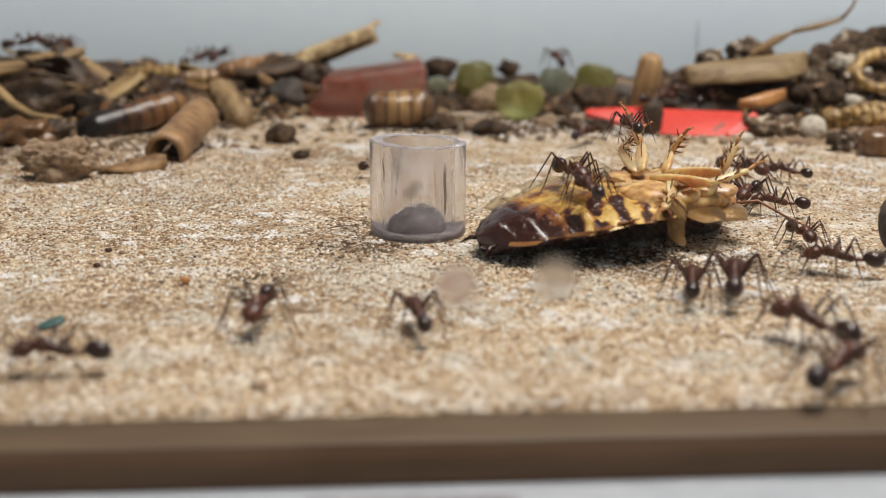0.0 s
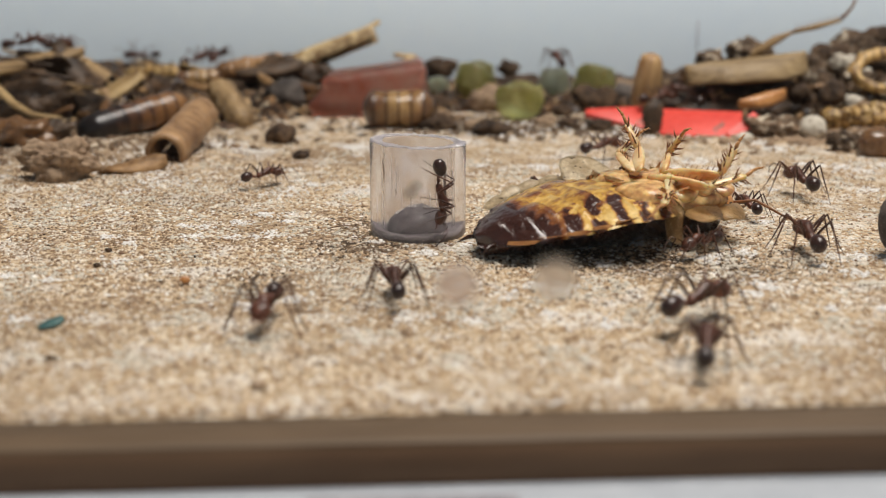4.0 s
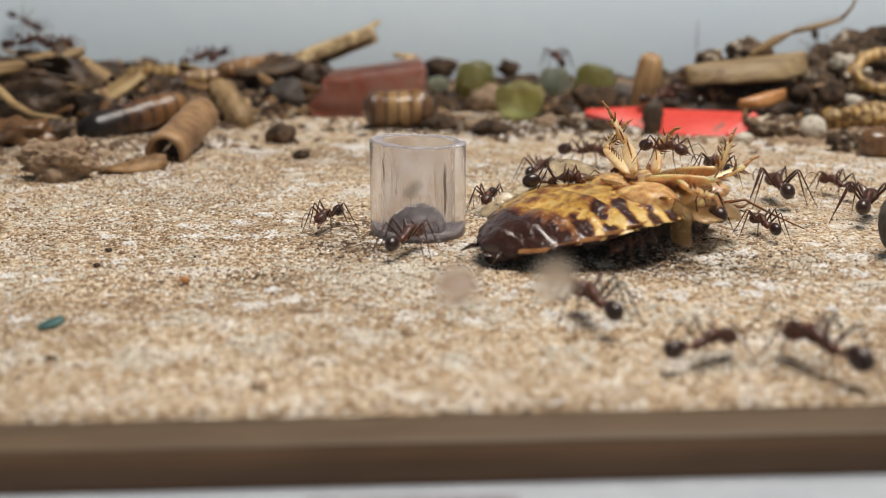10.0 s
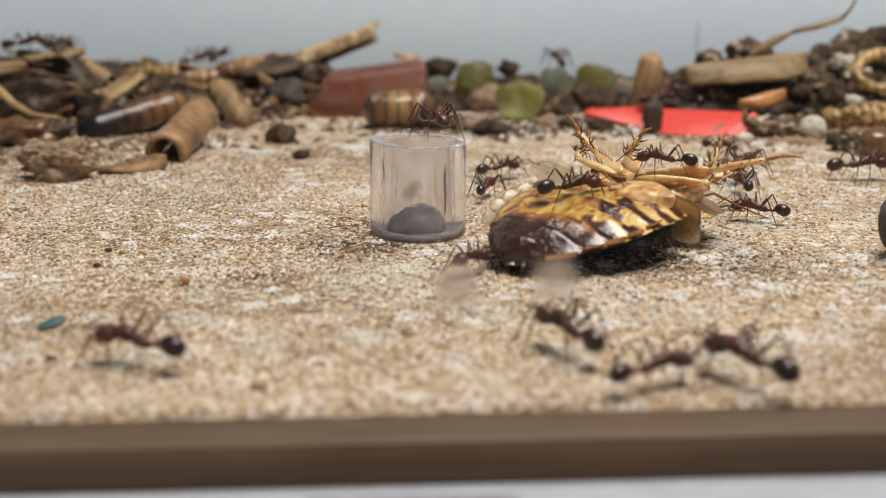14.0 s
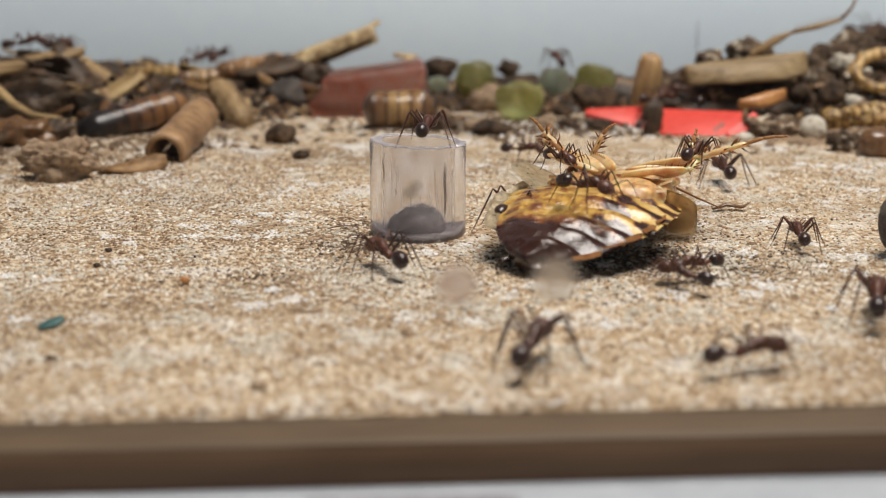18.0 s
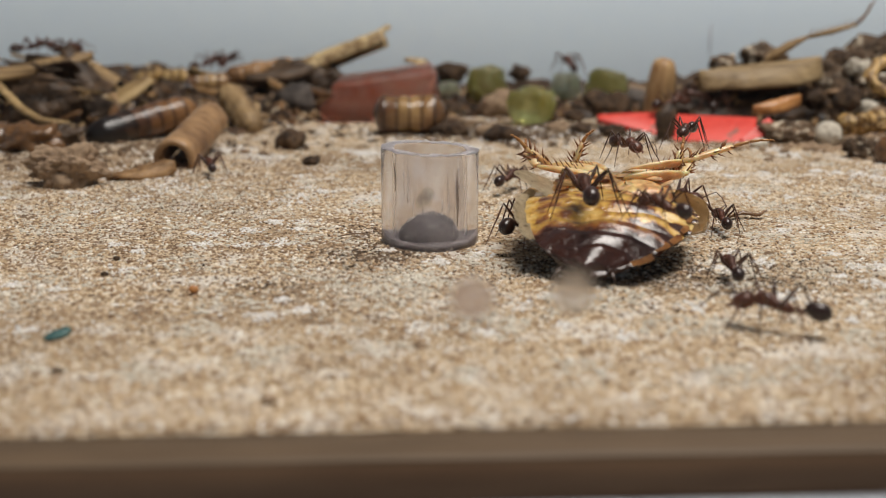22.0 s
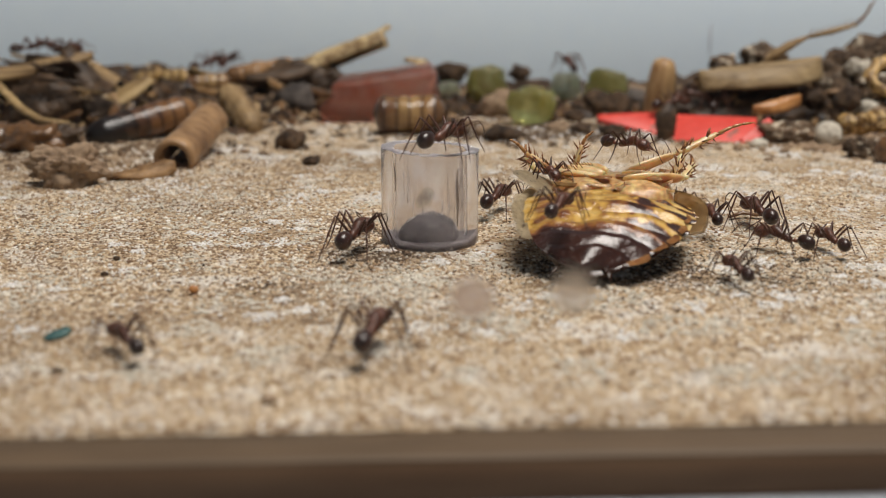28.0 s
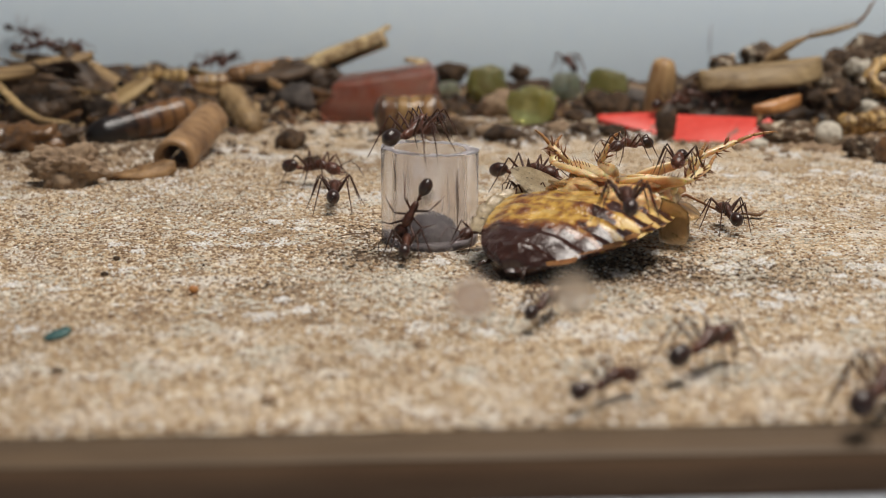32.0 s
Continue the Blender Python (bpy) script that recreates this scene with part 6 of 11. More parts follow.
    walk(ants[2], [
        (0, at(-2, 93, 0, 0, 0, 101)), (0.3, at(-3.9, 119.3, 0, 0, 0, 90)), (0.6, at(-3.9, 121.8, 0, 0, -45, 90)), (0.9, at(-3.9, 123.7, 3, 0, -90, 0)),
        (0.93, at(-3.9, 123.7, 3.4, -90, -38, 180)), (0.97, at(-3.9, 123.7, 3.9, -90, 13, 180)), (1, at(-3.9, 123.7, 4.3, -90, 65, 180)),
        (1.5, at(-3.1, 127.9, 7.2, -45, 24, 169)), (2, at(-2.2, 132.1, 10.1, 0, 0, 135)), (2.33, at(-1.4, 132.4, 10.1, 0, 0, 79)),
        (2.67, at(-0.7, 132.7, 10.1, 0, 0, 23)), (3, at(0.1, 133.1, 10.1, 0, 0, -33)), (3.15, at(-1.1, 128.4, 10.1, -2, 30, -94)),
        (3.3, at(-2.3, 123.8, 10.1, -38, 38, -175)), (3.75, at(-2.2, 123.5, 8, 0, 90, 0)), (4.2, at(-2.3, 123.7, 3, 0, 90, 0)),
        (4.65, at(-2.1, 121.8, 0, 0, 45, -85)), (5.1, at(-1.9, 119.3, 0, 0, 0, -85)), (5.55, at(-1.9, 119.2, 0, 0, 0, -12)),
        (6, at(-1.9, 119.2, 0, 0, 0, 60)), (6.3, at(-1.9, 119.3, 0, 0, 0, 95)), (6.45, at(-2.1, 121.8, 0, 0, -45, 95)), (6.6, at(-2.3, 123.7, 3, 0, -90, 0)),
        (6.75, at(-2.2, 123.5, 8, 0, -90, 0)), (6.9, at(-2.3, 123.8, 10.1, 38, -38, 6)), (7, at(-1, 131.3, 10.1, 0, 0, -32)),
        (7.03, at(-1.1, 132, 10.1, -10, 18, 13)), (7.07, at(-1.2, 132.8, 10.1, -4, 37, 63)), (7.1, at(-1.3, 133.6, 10.1, 22, 43, 126)),
        (7.25, at(-1.2, 133.9, 8, 0, 90, 0)), (7.4, at(-1.3, 133.7, 3, 0, 90, 0)), (7.55, at(-0.8, 135.5, 0, 0, 45, 74)),
        (7.7, at(-0.1, 137.9, 0, 0, 0, 74)), (8, at(5.1, 155.7, 0, 0, 0, 35)), (8.35, at(7.5, 159.4, 0, 0, 0, 57)), (8.65, at(9.6, 162.5, 0, 0, 0, 57)),
        (8.82, at(10.8, 164.4, 0, 0, 0, 15)), (9, at(12, 166.2, 0, 0, 0, -27)), (9.35, at(12.2, 163.1, 0, 0, 0, -87)), (9.65, at(12.4, 160.5, 0, 0, 0, -87)),
        (9.77, at(12.4, 159.5, 0, 0, 0, -36)), (9.88, at(12.5, 158.5, 0, 0, 0, 15)), (10, at(12.5, 157.4, 0, 0, 0, 65)),
        (10.35, at(10.3, 157.3, 0, 0, 0, 62)), (10.65, at(8.5, 157.2, 0, 0, 0, 59)), (11, at(6.3, 157.1, 0, 0, 0, 55)), (11.35, at(5.7, 161.9, 0, 0, 0, 96)),
        (11.65, at(5.3, 165.9, 0, 0, 0, 96)), (12, at(4.8, 170.6, 0, 0, 0, 98)), (12.1, at(2.6, 168.7, 0, 0, 0, 159)), (12.2, at(0.4, 166.9, 0, 0, 0, -139)),
        (12.4, at(-3.9, 163.1, 0, 0, 0, -139)), (12.6, at(-8.2, 159.3, 0, 0, 0, -139)), (12.8, at(-12.6, 155.6, 0, 0, 0, -139)),
        (12.9, at(-14.7, 153.7, 0, 0, 0, 163)), (13, at(-16.9, 151.8, 0, 0, 0, 105)), (13.1, at(-12.9, 150.1, 0, 0, 0, 60)),
        (13.2, at(-8.9, 148.3, 0, 0, 0, 15)), (13.4, at(-1, 144.9, 0, 0, 0, 15)), (13.6, at(3.9, 146.2, 0, 0, 0, 15)), (13.8, at(5.7, 152.3, 0, 0, 0, 15)),
        (14, at(7.5, 158.3, 0, 0, 0, 34)), (14.3, at(5.7, 159, 0, 0, 0, 97)), (14.6, at(4, 159.6, 0, 0, 0, 160)), (15.2, at(0.4, 160.9, 0, 0, 0, 160)),
        (15.8, at(-3.1, 162.2, 0, 0, 0, 160)), (16.4, at(-6.6, 163.5, 0, 0, 0, 160)), (17, at(-10.1, 164.8, 0, 0, 0, 89)),
        (17.2, at(-5.8, 166.4, 0, 0, 0, 20)), (17.4, at(-1.4, 168.1, 0, 0, 0, 20)), (17.6, at(3, 169.7, 0, 0, 0, 20)), (17.8, at(7.4, 171.3, 0, 0, 0, 20)),
        (18, at(11.8, 172.9, 0, 0, 0, -23)), (18.1, at(11, 170.5, 0, 0, 0, -65)), (18.2, at(10.3, 168, 0, 0, 0, -108)),
        (18.4, at(8.7, 163.1, 0, 0, 0, -108)), (18.6, at(7.2, 158.2, 0, 0, 0, -108)), (18.8, at(5.6, 153.3, 0, 0, 0, -108)),
        (19, at(4.1, 148.4, 0, 0, 0, -153)), (19.18, at(4.2, 149.9, 0, 0, 0, 146)), (19.35, at(4.3, 151.4, 0, 0, 0, 85)), (19.65, at(4.5, 154, 0, 0, 0, 85)),
        (20, at(4.8, 157.1, 0, 0, 0, 71)), (21, at(5.8, 157, 0, 0, 0, 63)), (22, at(7, 155.5, 0, 0, 0, 62)), (22.2, at(9.3, 162, 0, 0, 0, 71)),
        (22.4, at(11.5, 168.6, 0, 0, 0, 71)), (22.6, at(13.8, 175.2, 0, 0, 0, 71)), (22.8, at(16.1, 181.8, 0, 0, 0, 71)),
        (23, at(18.4, 188.4, 0, 0, 0, 127)), (23.1, at(18.8, 183.5, 0, 0, 0, -159)), (23.2, at(19.1, 178.6, 0, 0, 0, -86)),
        (23.4, at(19.9, 168.8, 0, 0, 0, -86)), (23.6, at(20.6, 159, 0, 0, 0, -86)), (23.8, at(21.3, 149.3, 0, 0, 0, -86)),
        (24, at(22.1, 139.5, 0, 0, 0, -100)), (25, at(22.1, 139.5, 0, 0, 0, -100)), (28, at(22, 139.5, 0, 0, 0, -100)), (29, at(21.7, 139.3, 0, 0, 0, -100)),
        (29.2, at(21.6, 134.8, 3, 0, 0, -91)), (29.4, at(21.6, 130.2, 4.1, 0, 0, -91)), (29.6, at(21.5, 125.7, 4.1, 0, 0, -91)),
        (29.8, at(21.4, 121.1, 2.8, 0, 0, -91)), (30, at(21.4, 116.6, 3.1, 0, 0, -32)), (30.15, at(9, 117.9, 1.6, 0, 0, 29)),
        (30.3, at(-3.4, 119.3, 0, 0, 0, 90)), (30.6, at(-3.4, 121.8, 0, 0, -45, 90)), (30.9, at(-3.4, 123.7, 3, 0, -90, 0)),
        (30.93, at(-3.4, 123.7, 4.2, -90, -34, 180)), (30.97, at(-3.4, 123.7, 5.3, -90, 23, 180)), (31, at(-3.4, 123.7, 6.5, -90, 79, 180)),
        (32, at(-4.4, 123.7, 4.7, -90, 61, 180)),
    ])
    walk(ants[3], [
        (0, at(-8.4, 158.5, 0, 0, 0, -33)), (0.2, at(-4.9, 161.3, 0, 0, 0, 38)), (0.4, at(-1.3, 164.1, 0, 0, 0, 38)), (0.6, at(2.3, 166.9, 0, 0, 0, 38)),
        (0.8, at(5.9, 169.7, 0, 0, 0, 38)), (1, at(9.4, 172.5, 0, 0, 0, 62)), (1.1, at(9.7, 171, 0, 0, 0, -9)), (1.2, at(10, 169.5, 0, 0, 0, -80)),
        (1.4, at(10.5, 166.6, 0, 0, 0, -80)), (1.6, at(11, 163.6, 0, 0, 0, -80)), (1.8, at(11.6, 160.7, 0, 0, 0, -80)), (1.9, at(11.8, 159.2, 0, 0, 0, -14)),
        (2, at(12.1, 157.7, 0, 0, 0, 52)), (2.1, at(8, 156.8, 0, 0, 0, 122)), (2.2, at(4, 155.9, 0, 0, 0, -167)), (2.4, at(-4.2, 154.1, 0, 0, 0, -167)),
        (2.6, at(-12.3, 152.2, 0, 0, 0, -167)), (2.8, at(-20.5, 150.4, 0, 0, 0, -167)), (3, at(-28.6, 148.5, 0, 0, 0, 119)),
        (3.3, at(-26.9, 150.2, 0, 0, 0, 82)), (3.6, at(-25.2, 151.8, 0, 0, 0, 44)), (4.2, at(-21.9, 155, 0, 0, 0, 44)), (4.8, at(-18.5, 158.2, 0, 0, 0, 44)),
        (5.4, at(-15.2, 161.5, 0, 0, 0, 44)), (5.7, at(-13.5, 163.1, 0, 0, 0, -22)), (6, at(-11.8, 164.7, 0, 0, 0, -87)), (6.2, at(-4, 159.6, 0, 0, 0, -33)),
        (6.4, at(3.9, 154.5, 0, 0, 0, -33)), (6.6, at(11.7, 149.3, 0, 0, 0, -33)), (6.8, at(19.6, 144.2, 0, 0, 0, -33)), (7, at(27.4, 139.1, 0, 0, 0, -50)),
        (8, at(27.4, 138.7, 0, 0, 0, -50)), (9, at(27.3, 138.4, 0, 0, 0, -50)), (9.2, at(26.4, 135.6, 0, 0, 0, -107)), (9.4, at(25.5, 132.7, 0, 0, 0, -107)),
        (9.6, at(24.6, 129.9, 5, 0, 0, -107)), (9.8, at(23.7, 127.1, 6.6, 0, 0, -107)), (10, at(22.9, 124.2, 8.3, 0, 0, -51)),
        (10.15, at(14.8, 125.7, 4.1, 0, 0, -121)), (10.3, at(6.7, 127.1, 0, 0, 0, 170)), (10.45, at(4.2, 127.6, 0, 0, -45, 170)),
        (10.6, at(2.4, 127.9, 3, 0, -90, 0)), (10.75, at(2.6, 127.9, 8, 0, -90, 0)), (10.9, at(2.2, 127.9, 10.1, -40, -38, -97)),
        (11, at(0.1, 133.2, 10.1, 0, 0, -57)), (11.05, at(1.1, 131.6, 10.1, -2, 30, 7)), (11.1, at(2.1, 130.1, 10.1, 32, 40, 91)),
        (11.25, at(2.5, 130.2, 8, 0, 90, 0)), (11.4, at(2.3, 130.1, 3, 0, 90, 0)), (11.55, at(4.1, 130.6, 0, 0, 45, 15)),
        (11.7, at(6.5, 131.3, 0, 0, 0, 15)), (11.8, at(10.9, 132.4, 0, 0, 0, -40)), (11.9, at(15.3, 133.6, 0, 0, 0, -95)),
        (12, at(19.7, 134.8, 0, 0, 0, -150)), (13, at(19.7, 134.8, 0, 0, 0, -150)), (14, at(19.5, 135, 0, 0, 0, -150)),
        (15.05, at(17.5, 133, 2, 0, 0, -135)), (15.95, at(15.8, 131.2, 3.4, 0, 0, -135)), (17, at(13.8, 129.2, 5.3, 0, 0, -82)),
        (18, at(12.7, 130.1, 6.3, 0, 0, -66)), (19, at(12.7, 133.3, 6.3, 0, 0, -56)), (19.15, at(9.5, 132.4, 3.1, 0, 0, -110)),
        (19.3, at(6.4, 131.5, 0, 0, 0, -164)), (19.45, at(4, 130.8, 0, 0, -45, -164)), (19.6, at(2.2, 130.3, 3, 0, -90, 0)),
        (19.75, at(2.4, 130.3, 8, 0, -90, 0)), (19.82, at(2.3, 130.3, 9.1, -67, -60, -66)), (19.9, at(2.1, 130.2, 10.1, -49, -33, -49)),
        (19.95, at(1.7, 132.4, 10.1, -28, -11, -27)), (20, at(1.3, 134.5, 10.1, 0, 0, 0)), (20.05, at(1.6, 132.7, 10.1, 10, 30, 58)),
        (20.1, at(1.9, 130.8, 10.1, 47, 34, 133)), (20.18, at(2.1, 130.8, 9.1, 64, 61, 116)), (20.25, at(2.2, 130.9, 8, 0, 90, 0)),
        (20.4, at(2, 130.8, 3, 0, 90, 0)), (20.55, at(3.7, 131.5, 0, 0, 45, 23)), (20.7, at(6, 132.5, 0, 0, 0, 23)), (20.8, at(10.2, 134.3, 0, 0, 0, -35)),
        (20.9, at(14.4, 136.1, 0, 0, 0, -92)), (21, at(18.6, 137.9, 0, 0, 0, -150)), (22, at(18.6, 137.9, 0, 0, 0, -150)),
        (22.2, at(12.8, 142.6, 0, 0, 0, 142)), (22.4, at(6.9, 147.2, 0, 0, 0, 142)), (22.6, at(1.1, 151.8, 0, 0, 0, 142)),
        (22.8, at(-4.7, 156.4, 0, 0, 0, 142)), (23, at(-10.5, 161.1, 0, 0, 0, 90)), (23.1, at(-7.6, 158.8, 0, 0, 0, 26)),
        (23.2, at(-4.7, 156.5, 0, 0, 0, -38)), (23.4, at(1.1, 151.8, 0, 0, 0, -38)), (23.6, at(6.9, 147.2, 0, 0, 0, -38)),
        (23.8, at(12.8, 142.6, 0, 0, 0, -38)), (23.9, at(15.7, 140.3, 0, 0, 0, -94)), (24, at(18.6, 138, 0, 0, 0, -150)),
        (24.35, at(15.5, 135.2, 3.7, 0, 0, -138)), (24.65, at(12.9, 132.8, 4.1, 0, 0, -138)), (24.82, at(11.4, 131.4, 5.2, 0, 0, -86)),
        (25, at(9.9, 130, 6.3, 0, 0, -34)), (28, at(9.9, 131.1, 5.3, 0, 0, -72)), (28.07, at(9, 130.9, 3.5, 0, 0, -18)),
        (28.13, at(8.2, 130.7, 1.8, 0, 0, 36)), (28.2, at(7.3, 130.5, 0, 0, 0, 89)), (28.4, at(6.2, 130.1, 0, 0, 0, 89)), (28.6, at(5, 133.4, 0, 0, 0, 89)),
        (28.8, at(7.5, 140.7, 0, 0, 0, 89)), (29, at(10.1, 148.1, 0, 0, 0, 106)), (29.18, at(9, 147.1, 0, 0, 0, 165)), (29.35, at(8, 146.1, 0, 0, 0, -136)),
        (29.65, at(6.3, 144.4, 0, 0, 0, -136)), (30, at(4.2, 142.4, 0, 0, 0, -80)), (30.2, at(1.5, 139.1, 0, 0, 0, -129)),
        (30.4, at(-0.8, 137.6, 0, 0, 0, -129)), (30.6, at(-5.6, 137.3, 0, 0, 0, -129)), (30.8, at(-11.7, 129.6, 0, 0, 0, -129)),
        (30.87, at(-10.9, 128.4, 0, 0, 0, 176)), (30.93, at(-10.1, 127.1, 0, 0, 0, 122)), (31, at(-9.4, 125.8, 0, 0, 0, 68)),
        (31.35, at(-9.2, 122.5, 0, 0, 0, 75)), (31.65, at(-7.1, 121, 0, 0, 0, 81)), (32, at(-4.9, 120.1, 0, 0, 0, 88)),
    ])
    walk(ants[4], [
        (0, at(13.1, 121.8, 5.8, 0, 0, -74)), (0.1, at(13.8, 123.2, 5.9, 0, 0, -6)), (0.2, at(14.6, 124.6, 6, 0, 0, 61)),
        (0.4, at(16.1, 127.4, 6.2, 0, 0, 61)), (0.6, at(17.7, 130.1, 6.4, 0, 0, 61)), (0.8, at(19.2, 132.9, 6.6, 0, 0, 61)),
        (0.87, at(19.7, 133.8, 6.6, 0, 0, 8)), (0.93, at(20.2, 134.7, 6.7, 0, 0, -45)), (1, at(20.7, 135.7, 6.8, 0, 0, -98)),
        (2, at(20.3, 134.8, 6.8, 0, 0, -97)), (2.35, at(17.4, 133.7, 0, 0, 0, -159)), (2.65, at(14.8, 132.7, 0, 0, 0, -159)),
        (2.77, at(13.8, 132.3, 1.3, 0, 0, -101)), (2.88, at(12.8, 132, 2.5, 0, 0, -42)), (3, at(11.8, 131.6, 3.8, 0, 0, 16)),
        (3.6, at(12, 136.1, 0, 0, 0, 88)), (4.2, at(12.2, 140.6, 0, 0, 0, 88)), (4.8, at(12.4, 145.2, 0, 0, 0, 88)), (5.4, at(12.6, 149.7, 0, 0, 0, 88)),
        (5.7, at(12.7, 151.9, 0, 0, 0, 31)), (6, at(12.8, 154.2, 0, 0, 0, -26)), (6.1, at(14.6, 156.3, 0, 0, 0, 12)), (6.2, at(16.4, 158.4, 0, 0, 0, 50)),
        (6.4, at(19.9, 162.7, 0, 0, 0, 50)), (6.6, at(23.5, 166.9, 0, 0, 0, 50)), (6.8, at(27.1, 171.2, 0, 0, 0, 50)), (7, at(30.7, 175.4, 0, 0, 0, 115)),
        (7.1, at(28.8, 173.5, 0, 0, 0, 170)), (7.2, at(26.8, 171.5, 0, 0, 0, -135)), (7.4, at(22.9, 167.6, 0, 0, 0, -135)),
        (7.6, at(19, 163.6, 0, 0, 0, -135)), (7.8, at(15.1, 159.7, 0, 0, 0, -135)), (7.87, at(13.8, 158.4, 0, 0, 0, 169)),
        (7.93, at(12.4, 157.1, 0, 0, 0, 113)), (8, at(11.1, 155.8, 0, 0, 0, 56)), (8.2, at(12.9, 158.3, 0, 0, 0, 56)), (8.4, at(14.6, 160.8, 0, 0, 0, 56)),
        (8.6, at(16.3, 163.3, 0, 0, 0, 56)), (8.8, at(18, 165.9, 0, 0, 0, 56)), (8.9, at(18.8, 167.1, 0, 0, 0, -2)), (9, at(19.7, 168.4, 0, 0, 0, -59)),
        (10, at(20.1, 168.8, 0, 0, 0, -33)), (10.1, at(21.4, 171.1, 0, 0, 0, 14)), (10.2, at(22.6, 173.4, 0, 0, 0, 60)),
        (10.4, at(25.2, 177.9, 0, 0, 0, 60)), (10.6, at(27.8, 182.5, 0, 0, 0, 60)), (10.8, at(30.4, 187.1, 0, 0, 0, 60)),
        (10.9, at(31.7, 189.3, 0, 0, 0, -3)), (11, at(33, 191.6, 0, 0, 0, -67)), (11.2, at(28.9, 187.4, 0, 0, 0, -134)),
        (11.4, at(24.9, 183.1, 0, 0, 0, -134)), (11.6, at(20.9, 178.9, 0, 0, 0, -134)), (11.8, at(16.8, 174.7, 0, 0, 0, -134)),
        (11.9, at(14.8, 172.5, 0, 0, 0, 178)), (12, at(12.8, 170.4, 0, 0, 0, 130)), (12.07, at(13.5, 168.1, 0, 0, 0, -178)),
        (12.13, at(14.2, 165.9, 0, 0, 0, -125)), (12.2, at(14.9, 163.6, 0, 0, 0, -73)), (12.4, at(17, 156.8, 0, 0, 0, -73)),
        (12.6, at(19, 149.9, 0, 0, 0, -73)), (12.8, at(21.1, 143.1, 0, 0, 0, -73)), (13, at(23.2, 136.3, 0, 0, 0, -100)), (14, at(23, 136.5, 0, 0, 0, -100)),
        (17, at(22.3, 137.3, 0, 0, 0, -100)), (18, at(22.2, 137.5, 0, 0, 0, -100)), (19, at(22.1, 138.2, 0, 0, 0, -100)),
        (19.18, at(19.8, 138.4, 0, 0, 0, -142)), (19.35, at(17.4, 138.6, 0, 0, 0, 176)), (19.65, at(13.5, 138.9, 0, 0, 0, 176)),
        (19.82, at(11.1, 139.1, 1.4, 0, 0, -112)), (20, at(8.8, 139.2, 2.8, 0, 0, -39)), (20.35, at(13.5, 139.3, 0, 0, 0, 1)),
        (20.65, at(17.4, 139.3, 0, 0, 0, 1)), (20.82, at(19.8, 139.4, 0, 0, 0, -50)), (21, at(22.1, 139.4, 0, 0, 0, -100)),
        (22, at(22.1, 139.4, 0, 0, 0, -100)), (22.07, at(21.4, 141.7, 0, 0, 0, -151)), (22.13, at(20.8, 144, 0, 0, 0, 158)),
        (22.2, at(20.1, 146.2, 0, 0, 0, 106)), (22.4, at(18.1, 153, 0, 0, 0, 106)), (22.6, at(16.1, 159.8, 0, 0, 0, 106)),
        (22.8, at(14.1, 166.6, 0, 0, 0, 106)), (23, at(12.1, 173.4, 0, 0, 0, 57)), (23.07, at(11.9, 172.2, 0, 0, 0, 6)),
        (23.13, at(11.8, 170.9, 0, 0, 0, -45)), (23.2, at(11.7, 169.6, 0, 0, 0, -96)), (23.4, at(11.3, 165.8, 0, 0, 0, -96)),
        (23.6, at(10.9, 162, 0, 0, 0, -96)), (23.8, at(10.5, 158.1, 0, 0, 0, -96)), (23.87, at(10.4, 156.9, 0, 0, 0, -41)),
        (23.93, at(10.2, 155.6, 0, 0, 0, 13)), (24, at(10.1, 154.3, 0, 0, 0, 67)), (24.07, at(9.7, 153.2, 0, 0, 0, 9)), (24.13, at(9.3, 152, 0, 0, 0, -50)),
        (24.2, at(8.9, 150.9, 0, 0, 0, -108)), (24.4, at(7.8, 147.4, 0, 0, 0, -108)), (24.6, at(6.7, 144, 0, 0, 0, -108)),
        (24.8, at(5.5, 140.5, 0, 0, 0, -108)), (24.9, at(4.9, 138.8, 0, 0, 0, -164)), (25, at(4.4, 137.1, 0, 0, 0, 140)), (28, at(4.9, 141.9, 0, 0, 0, 69)),
        (28.35, at(5.7, 146.7, 0, 0, 0, 80)), (28.65, at(6.4, 150.8, 0, 0, 0, 80)), (29, at(7.2, 155.7, 0, 0, 0, 62)), (29.35, at(8.9, 158.2, 0, 0, 0, 58)),
        (29.65, at(10.2, 160.4, 0, 0, 0, 58)), (30, at(11.9, 163, 0, 0, 0, 67)), (30.07, at(11.6, 161.9, 0, 0, 0, 10)),
        (30.13, at(11.2, 160.7, 0, 0, 0, -48)), (30.2, at(10.9, 159.6, 0, 0, 0, -105)), (30.4, at(10, 156.2, 0, 0, 0, -105)),
        (30.6, at(9.1, 152.7, 0, 0, 0, -105)), (30.8, at(8.2, 149.3, 0, 0, 0, -105)), (30.87, at(7.9, 148.1, 0, 0, 0, -51)),
        (30.93, at(7.5, 147, 0, 0, 0, 2)), (31, at(7.2, 145.8, 0, 0, 0, 56)), (31.1, at(5.1, 145.7, 0, 0, 0, 120)), (31.2, at(2.9, 145.6, 0, 0, 0, -177)),
        (31.4, at(-1.4, 145.3, 0, 0, 0, -177)), (31.6, at(-5.7, 145.1, 0, 0, 0, -177)), (31.8, at(-10, 144.8, 0, 0, 0, -177)),
        (31.9, at(-12.2, 144.7, 0, 0, 0, 138)), (32, at(-14.4, 144.6, 0, 0, 0, 93)),
    ])
